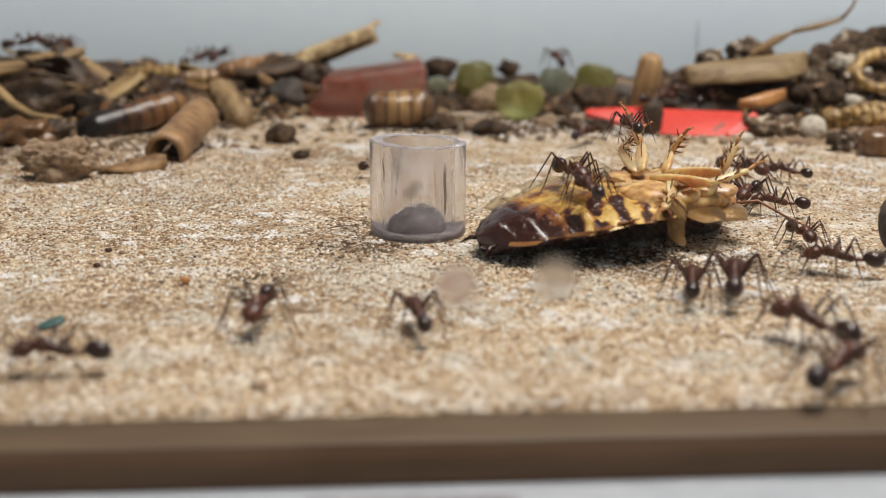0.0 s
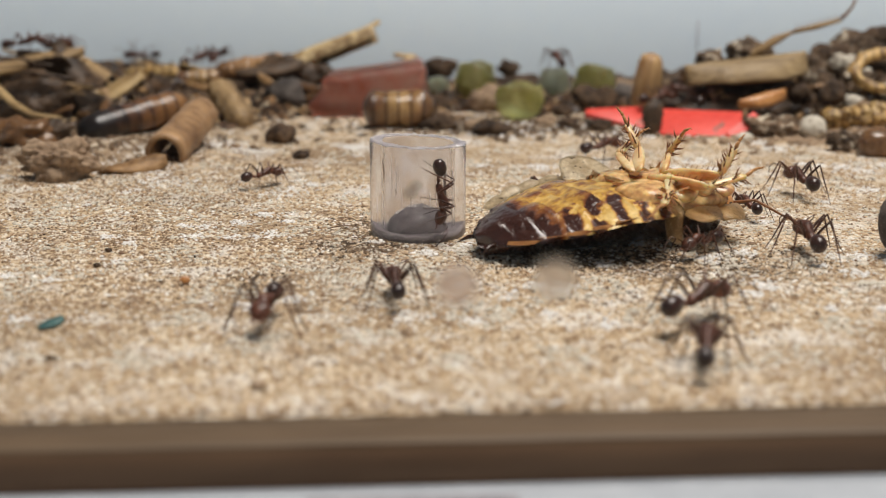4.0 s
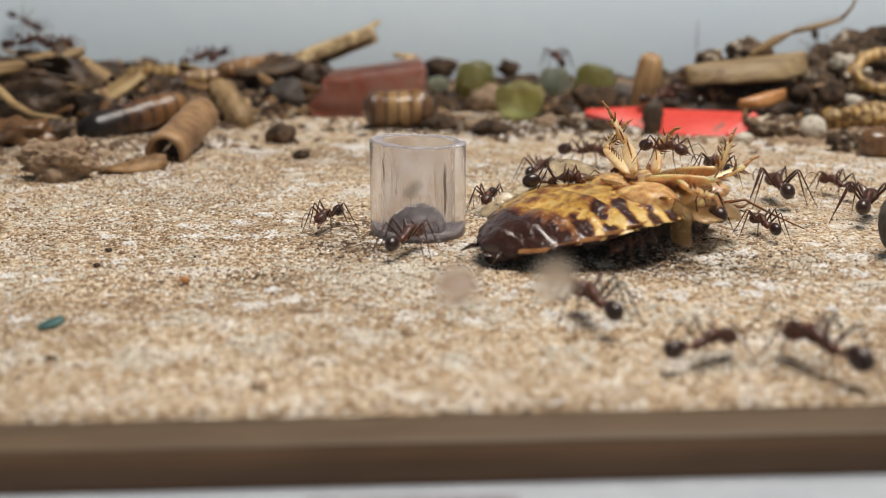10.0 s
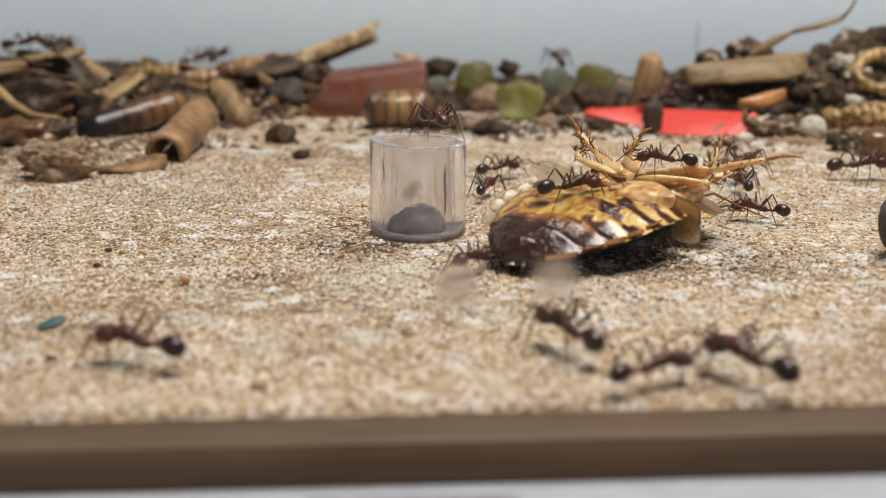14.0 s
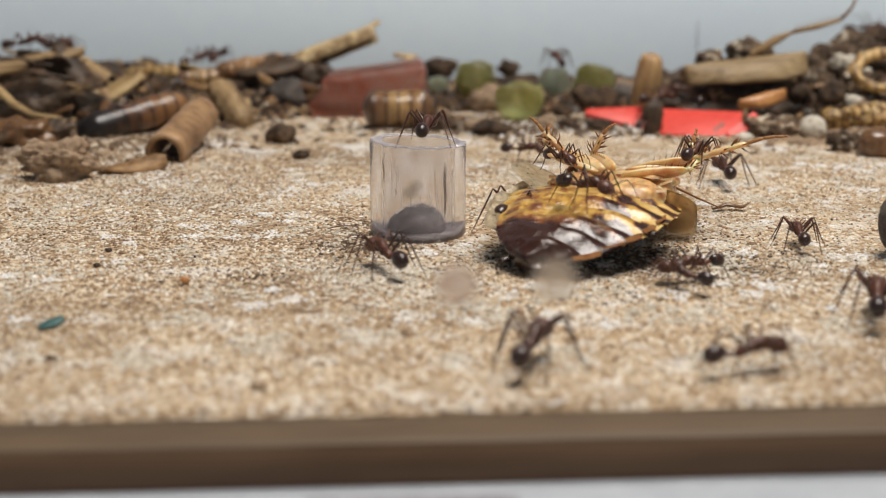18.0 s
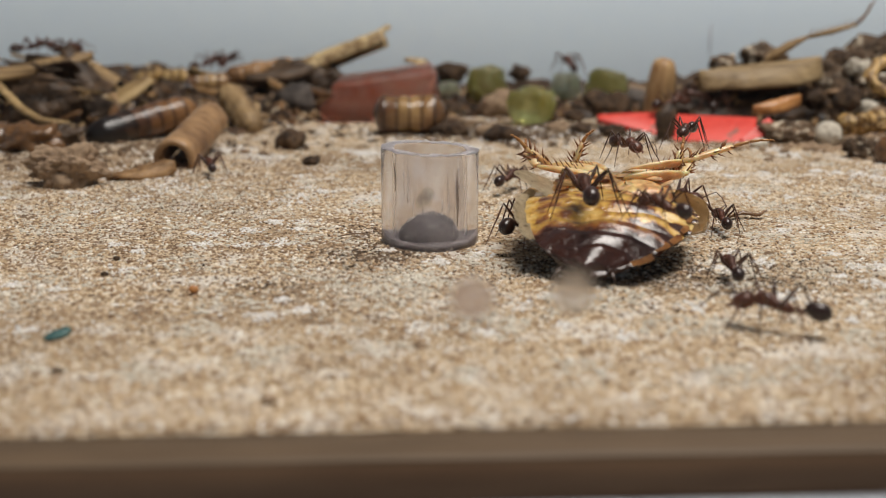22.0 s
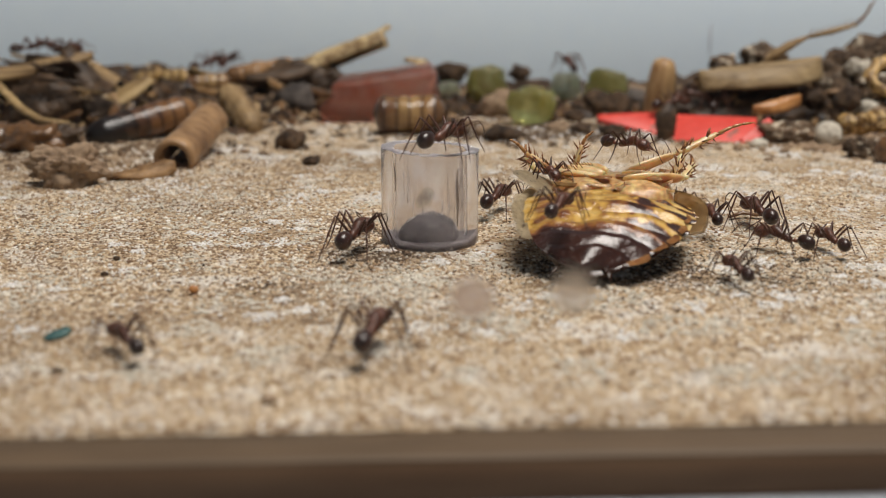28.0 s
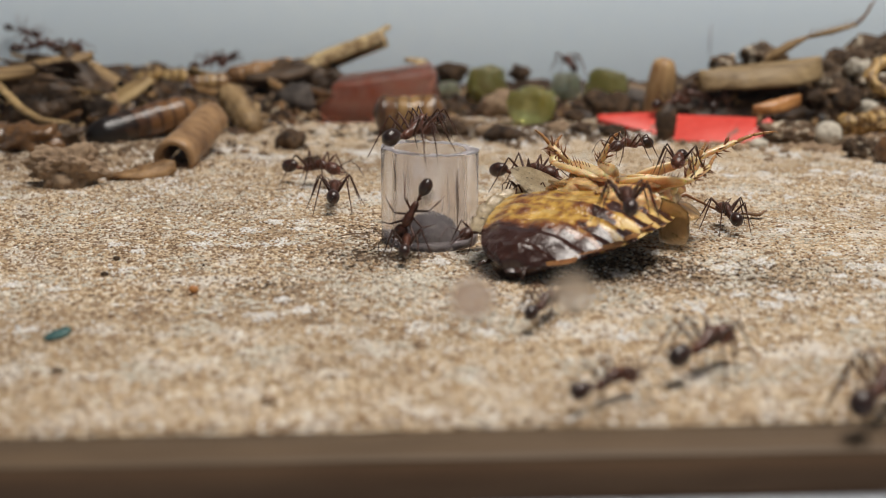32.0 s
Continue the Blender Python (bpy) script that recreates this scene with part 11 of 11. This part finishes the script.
    walk(ants[20], [
        (0, at(20.6, 136.8, 0, 0, 0, -150)), (1, at(20.5, 137, 0, 0, 0, -150)), (2, at(20.5, 137.1, 0, 0, 0, -150)), (3, at(20.4, 137.3, 0, 0, 0, -150)),
        (6, at(20.5, 136.4, 0, 0, 0, -150)), (7, at(20.4, 136.1, 0, 0, 0, -150)), (8, at(20.4, 135.7, 0, 0, 0, -150)), (8.3, at(6.4, 131.5, 0, 0, 0, -163)),
        (8.45, at(4, 130.8, 0, 0, -45, -163)), (8.6, at(2.2, 130.3, 3, 0, -90, 0)), (8.75, at(2.4, 130.3, 8, 0, -90, 0)),
        (8.9, at(2.1, 130.2, 10.1, 8, -45, 178)), (9, at(-5.6, 132.9, 10.1, 0, 0, 171)), (9.05, at(-6.6, 131.1, 10.1, 15, 30, -134)),
        (9.1, at(-7.7, 129.2, 10.1, 53, 31, -63)), (9.18, at(-7.9, 129.3, 9.1, 72, 59, -81)), (9.25, at(-8, 129.3, 8, 0, 90, 0)),
        (9.4, at(-7.8, 129.3, 3, 0, 90, 0)), (9.55, at(-9.7, 129.4, 0, 0, 45, 175)), (9.7, at(-12.2, 129.6, 0, 0, 0, 175)),
        (9.85, at(-12.3, 129.7, 0, 0, 0, -147)), (10, at(-12.5, 129.7, 0, 0, 0, -109)), (10.35, at(-11.4, 126.5, 0, 0, 0, -63)),
        (10.65, at(-10.1, 123.7, 0, 0, 0, -63)), (10.77, at(-9.4, 122.8, 0, 0, 0, -7)), (10.88, at(-8.7, 122, 0, 0, 0, 49)),
        (11, at(-8, 121.1, 0, 0, 0, 105)), (11.3, at(-2.5, 119.3, 0, 0, 0, 90)), (11.6, at(-2.5, 121.8, 0, 0, -45, 90)),
        (11.9, at(-2.5, 123.7, 3, 0, -90, 0)), (11.93, at(-2.5, 123.7, 3.8, -90, -30, 180)), (11.97, at(-2.5, 123.7, 4.6, -90, 30, 180)),
        (12, at(-2.5, 123.7, 5.4, -90, 90, 180)), (12.1, at(-2.5, 123.7, 3, 0, 90, 0)), (12.4, at(-2.5, 121.8, 0, 0, 45, -90)),
        (12.7, at(-2.5, 119.3, 0, 0, 0, -90)), (12.85, at(3.9, 118.8, 2.6, 0, 0, -17)), (13, at(10.4, 118.2, 5.3, 0, 0, 57)),
        (13.12, at(9.6, 117.4, 4.8, 0, 0, 112)), (13.23, at(8.8, 116.6, 4.3, 0, 0, 168)), (13.35, at(7.9, 115.8, 3.8, 0, 0, -136)),
        (13.65, at(5.8, 113.8, 1.9, 0, 0, -136)), (14, at(3.4, 111.4, 0, 0, 0, -147)), (14.2, at(5.1, 111.7, 0.9, 0, 0, -95)),
        (14.4, at(6.7, 112, 1.8, 0, 0, -43)), (14.6, at(8.4, 112.2, 2.7, 0, 0, 9)), (15.2, at(13.4, 113, 3.6, 0, 0, 9)),
        (15.8, at(18.5, 113.9, 2.2, 0, 0, 9)), (16.4, at(23.5, 114.7, 0, 0, 0, 9)), (16.7, at(26, 115.1, 0, 0, 0, 51)), (17, at(28.5, 115.5, 0, 0, 0, 92)),
        (17.18, at(27.3, 113.8, 0, 0, 0, 163)), (17.35, at(26.1, 112.1, 0, 0, 0, -126)), (17.65, at(24, 109.2, 0, 0, 0, -126)),
        (17.82, at(22.8, 107.5, 0, 0, 0, -179)), (18, at(21.6, 105.8, 0, 0, 0, 128)), (19, at(21.4, 104.9, 0, 0, 0, 111)),
        (19.1, at(20.1, 102.9, 0, 0, 0, 174)), (19.2, at(18.8, 100.8, 0, 0, 0, -123)), (19.4, at(16.1, 96.8, 0, 0, 0, -123)),
        (19.6, at(13.4, 92.7, 0, 0, 0, -123)), (19.8, at(10.7, 88.7, 0, 0, 0, -123)), (19.9, at(9.4, 86.7, 0, 0, 0, -177)),
        (20, at(8.1, 84.6, 0, 0, 0, 130)), (20.35, at(9.8, 88.5, 0, 0, 0, 66)), (20.65, at(11.2, 91.8, 0, 0, 0, 66)), (21, at(12.9, 95.6, 0, 0, 0, 77)),
        (21.2, at(16.9, 100.3, 0, 0, 0, 51)), (21.4, at(20.9, 104.9, 0, 0, 0, 51)), (21.6, at(23.5, 108.1, 0, 0, 0, 51)),
        (21.8, at(24.6, 109.8, 0, 0, 0, 51)), (22, at(25.7, 111.5, 0, 0, 0, 89)), (22.35, at(27.6, 113.3, 0, 0, 0, 44)),
        (22.65, at(29.2, 114.9, 0, 0, 0, 44)), (22.82, at(30.1, 115.8, 0, 0, 0, 90)), (23, at(31, 116.7, 0, 0, 0, 136)),
        (23.35, at(32.1, 116.6, 0, 0, 0, -156)), (23.65, at(30, 115.7, 0, 0, 0, -156)), (24, at(23.8, 113.5, 0, 0, 0, 153)),
        (24.3, at(-1.4, 119.3, 0, 0, 0, 90)), (24.6, at(-1.4, 121.8, 0, 0, -45, 90)), (24.9, at(-1.4, 123.7, 3, 0, -90, 0)),
        (25, at(-1.4, 123.7, 7.9, -90, -77, 180)), (25.1, at(-1.4, 123.7, 6.3, -90, -21, 180)), (25.2, at(-1.4, 123.7, 4.6, -90, 34, 180)),
        (25.3, at(-1.4, 123.7, 3, 0, 90, 0)), (26.2, at(-1.4, 121.8, 0, 0, 45, -90)), (27.1, at(-1.4, 119.3, 0, 0, 0, -90)),
        (27.55, at(-13.3, 104.7, 0, 0, 0, -163)), (28, at(-25.3, 90.1, 0, 0, 0, 124)), (28.1, at(-21.5, 90.4, 0, 0, 0, 56)),
        (28.2, at(-17.7, 90.8, 0, 0, 0, -12)), (28.4, at(-10.2, 91.4, 0, 0, 0, -12)), (28.6, at(-5.7, 90.5, 0, 0, 0, -12)),
        (28.8, at(-4.3, 87.9, 0, 0, 0, -12)), (28.9, at(-3.5, 86.6, 0, 0, 0, 29)), (29, at(-2.8, 85.3, 0, 0, 0, 70)), (29.35, at(1.3, 85.5, 0, 0, 0, 28)),
        (29.65, at(4.3, 87.1, 0, 0, 0, 28)), (30, at(7.3, 90.7, 0, 0, 0, 30)), (30.18, at(5.5, 92.1, 0, 0, 0, 87)), (30.35, at(3.6, 93.5, 0, 0, 0, 144)),
        (30.65, at(0.4, 95.8, 0, 0, 0, 144)), (30.82, at(-1.5, 97.2, 0, 0, 0, 78)), (31, at(-3.4, 98.5, 0, 0, 0, 13)), (31.35, at(0.4, 98.8, 0, 0, 0, 3)),
        (31.65, at(3.5, 99, 0, 0, 0, 3)), (32, at(7.3, 99.2, 0, 0, 0, 64)),
    ])
    walk(ants[21], [
        (0, at(-70, 98, 0, 0, 0, -15)), (10, at(-70, 98, 0, 0, 0, -15)), (10.2, at(-61.1, 95.5, 0, 0, 0, -16)), (10.4, at(-52.2, 92.9, 0, 0, 0, -16)),
        (10.6, at(-43.3, 90.4, 0, 0, 0, -16)), (10.8, at(-34.4, 87.9, 0, 0, 0, -16)), (11, at(-25.4, 85.3, 0, 0, 0, 0)),
        (11.07, at(-27.9, 86.2, 0, 0, 0, 54)), (11.13, at(-30.3, 87, 0, 0, 0, 107)), (11.2, at(-32.8, 87.9, 0, 0, 0, 161)),
        (11.4, at(-40.1, 90.4, 0, 0, 0, 161)), (11.6, at(-47.4, 92.9, 0, 0, 0, 161)), (11.8, at(-54.7, 95.5, 0, 0, 0, 161)),
        (11.9, at(-58.3, 96.7, 0, 0, 0, 88)), (12, at(-62, 98, 0, 0, 0, 15)), (19, at(-62, 98, 0, 0, 0, 15)), (19.2, at(-54.3, 97.6, 0, 0, 0, -3)),
        (19.4, at(-46.6, 97.2, 0, 0, 0, -3)), (19.6, at(-38.9, 96.8, 0, 0, 0, -3)), (19.8, at(-31.2, 96.4, 0, 0, 0, -3)),
        (19.9, at(-27.4, 96.2, 0, 0, 0, 53)), (20, at(-23.5, 96, 0, 0, 0, 109)), (20.2, at(-31.2, 96.4, 0, 0, 0, 177)),
        (20.4, at(-38.9, 96.8, 0, 0, 0, 177)), (20.6, at(-46.6, 97.2, 0, 0, 0, 177)), (20.8, at(-54.3, 97.6, 0, 0, 0, 177)),
        (20.87, at(-56.9, 97.7, 0, 0, 0, 123)), (20.93, at(-59.4, 97.9, 0, 0, 0, 69)), (21, at(-62, 98, 0, 0, 0, 15)), (22, at(-62, 98, 0, 0, 0, 15)),
        (22.2, at(-48.5, 93.3, 0, 0, 0, -17)), (22.4, at(-35, 88.7, 0, 0, 0, -17)), (22.6, at(-27.6, 86.5, 0, 0, 0, -17)),
        (22.8, at(-26.4, 86.7, 0, 0, 0, -17)), (22.9, at(-25.8, 86.9, 0, 0, 0, 30)), (23, at(-25.2, 87, 0, 0, 0, 77)), (23.2, at(-12.4, 90.5, 0, 0, 0, 11)),
        (23.4, at(0.4, 94.1, 0, 0, 0, 11)), (23.6, at(6, 95.2, 0, 0, 0, 11)), (23.8, at(4.2, 93.9, 0, 0, 0, 11)), (24, at(2.5, 92.6, 0, 0, 0, 52)),
        (24.2, at(2.4, 97.2, 0, 0, 0, 84)), (24.4, at(2.3, 101.7, 0, 0, 0, 84)), (24.6, at(2.8, 106.5, 0, 0, 0, 84)), (24.8, at(3.9, 111.3, 0, 0, 0, 84)),
        (24.9, at(4.5, 113.8, 0, 0, 0, 16)), (25, at(5.1, 116.2, 0, 0, 0, -52)), (25.6, at(9.3, 115.2, 2.8, 0, 0, -13)),
        (26.2, at(13.5, 114.3, 3.7, 0, 0, -13)), (26.8, at(17.7, 113.3, 1.6, 0, 0, -13)), (27.4, at(21.9, 112.3, 0, 0, 0, -13)),
        (27.7, at(24, 111.8, 0, 0, 0, 42)), (28, at(26.1, 111.3, 0, 0, 0, 98)), (28.07, at(26.9, 110, 0, 0, 0, 155)),
        (28.13, at(27.7, 108.7, 0, 0, 0, -147)), (28.2, at(28.4, 107.4, 0, 0, 0, -89)), (28.4, at(30.7, 103.5, 0, 0, 0, -89)),
        (28.6, at(30.8, 97.2, 0, 0, 0, -89)), (28.8, at(28.7, 88.5, 0, 0, 0, -89)), (28.9, at(27.6, 84.2, 0, 0, 0, -36)), (29, at(26.6, 79.8, 0, 0, 0, 18)),
        (29.12, at(25.2, 79.7, 0, 0, 0, 73)), (29.23, at(23.8, 79.6, 0, 0, 0, 128)), (29.35, at(22.4, 79.6, 0, 0, 0, -177)),
        (29.65, at(18.9, 79.4, 0, 0, 0, -177)), (29.77, at(17.5, 79.3, 0, 0, 0, -118)), (29.88, at(16.1, 79.2, 0, 0, 0, -59)),
        (30, at(14.7, 79.1, 0, 0, 0, 0)), (30.35, at(15.6, 78.1, 0, 0, 0, 23)), (30.65, at(17.6, 79, 0, 0, 0, 23)), (31, at(21.3, 81.9, 0, 0, 0, 60)),
        (31.18, at(19.2, 81.4, 0, 0, 0, 126)), (31.35, at(17.1, 81, 0, 0, 0, -169)), (31.65, at(13.5, 80.3, 0, 0, 0, -169)),
        (31.82, at(11.4, 79.9, 0, 0, 0, 123)), (32, at(10.3, 80.5, 0, 0, 0, 40)),
    ])
    walk(ants[22], [
        (0, at(68, 92, 0, 0, 0, -170)), (32, at(68, 92, 0, 0, 0, -170)),
    ])
    walk(ants[23], [
        (0, at(24.1, 138.3, 0, 0, 0, -100)), (1, at(24, 138.5, 0, 0, 0, -100)), (2, at(24, 138.6, 0, 0, 0, -100)), (3, at(23.9, 138.8, 0, 0, 0, -100)),
        (6, at(24, 137.9, 0, 0, 0, -100)), (7, at(23.9, 137.6, 0, 0, 0, -100)), (8, at(23.9, 137.2, 0, 0, 0, -100)), (9, at(23.8, 136.9, 0, 0, 0, -100)),
        (9.2, at(24.2, 134.1, 0, 0, 0, -82)), (9.4, at(24.6, 131.3, 2.6, 0, 0, -82)), (9.6, at(25, 128.4, 4, 0, 0, -82)),
        (9.8, at(25.5, 125.6, 4.3, 0, 0, -82)), (9.87, at(25.6, 124.7, 3.5, 0, 0, -134)), (9.93, at(25.7, 123.7, 2.6, 0, 0, 173)),
        (10, at(25.9, 122.8, 1.7, 0, 0, 121)), (10.1, at(25.5, 121.1, 2.3, 0, 0, -172)), (10.2, at(25, 119.4, 2.8, 0, 0, -104)),
        (10.4, at(24.2, 116, 0, 0, 0, -104)), (10.6, at(23.4, 112.6, 0, 0, 0, -104)), (10.8, at(22.5, 109.2, 0, 0, 0, -104)),
        (10.87, at(22.3, 108.1, 0, 0, 0, -157)), (10.93, at(22, 107, 0, 0, 0, 150)), (11, at(21.7, 105.8, 0, 0, 0, 97)),
        (11.35, at(20.5, 107.3, 0, 0, 0, 102)), (11.65, at(19.5, 108.5, 0, 0, 0, 106)), (12, at(18.3, 109.9, 5.7, 0, 0, 111)),
        (12.18, at(17.4, 108, 2.9, 0, 0, 178)), (12.35, at(16.5, 106.2, 0, 0, 0, -116)), (12.65, at(14.9, 102.9, 0, 0, 0, -116)),
        (12.77, at(14.3, 101.7, 0, 0, 0, -172)), (12.88, at(13.7, 100.4, 0, 0, 0, 132)), (13, at(13.1, 99.2, 0, 0, 0, 76)),
        (13.12, at(12.6, 97.9, 0, 0, 0, 135)), (13.23, at(12.2, 96.5, 0, 0, 0, -167)), (13.35, at(11.8, 95.2, 0, 0, 0, -108)),
        (13.65, at(10.7, 91.9, 0, 0, 0, -108)), (13.82, at(10.1, 89.9, 0, 0, 0, -175)), (14, at(9.4, 87.9, 0, 0, 0, 117)),
        (15.5, at(9.2, 88.5, 0, 0, 0, 63)), (17, at(9.1, 89, 0, 0, 0, 8)), (18, at(6.6, 84.8, 0, 0, 0, 72)), (18.2, at(7.5, 88.6, 0, 0, 0, 76)),
        (18.4, at(8.5, 92.4, 0, 0, 0, 76)), (18.6, at(9.4, 96.1, 0, 0, 0, 76)), (18.8, at(10.4, 99.9, 0, 0, 0, 76)), (19, at(11.3, 103.7, 5.2, 0, 0, 73)),
        (19.07, at(10.6, 102.3, 3.5, 0, 0, 130)), (19.13, at(9.9, 100.8, 1.7, 0, 0, -173)), (19.2, at(9.3, 99.4, 0, 0, 0, -115)),
        (19.4, at(7.2, 95.1, 0, 0, 0, -115)), (19.6, at(5.2, 90.7, 0, 0, 0, -115)), (19.8, at(3.1, 86.4, 0, 0, 0, -115)),
        (19.9, at(2.1, 84.2, 0, 0, 0, 171)), (20, at(1.1, 82.1, 0, 0, 0, 98)), (20.1, at(3, 82.3, 0, 0, 0, 52)), (20.2, at(5, 82.5, 0, 0, 0, 6)),
        (20.4, at(8.9, 83, 0, 0, 0, 6)), (20.6, at(12.8, 83.4, 0, 0, 0, 6)), (20.8, at(16.7, 83.8, 0, 0, 0, 6)), (21, at(20.6, 84.3, 0, 0, 0, 25)),
        (21.2, at(21.6, 93.5, 0, 0, 0, 24)), (21.4, at(22.5, 102.6, 0, 0, 0, 24)), (21.6, at(32, 106.8, 0, 0, 0, 24)), (21.8, at(50, 105.9, 0, 0, 0, 24)),
        (21.87, at(56, 105.6, 0, 0, 0, 79)), (21.93, at(62, 105.3, 0, 0, 0, 135)), (22, at(68, 105, 0, 0, 0, -170)), (32, at(68, 105, 0, 0, 0, -170)),
    ])


motions()
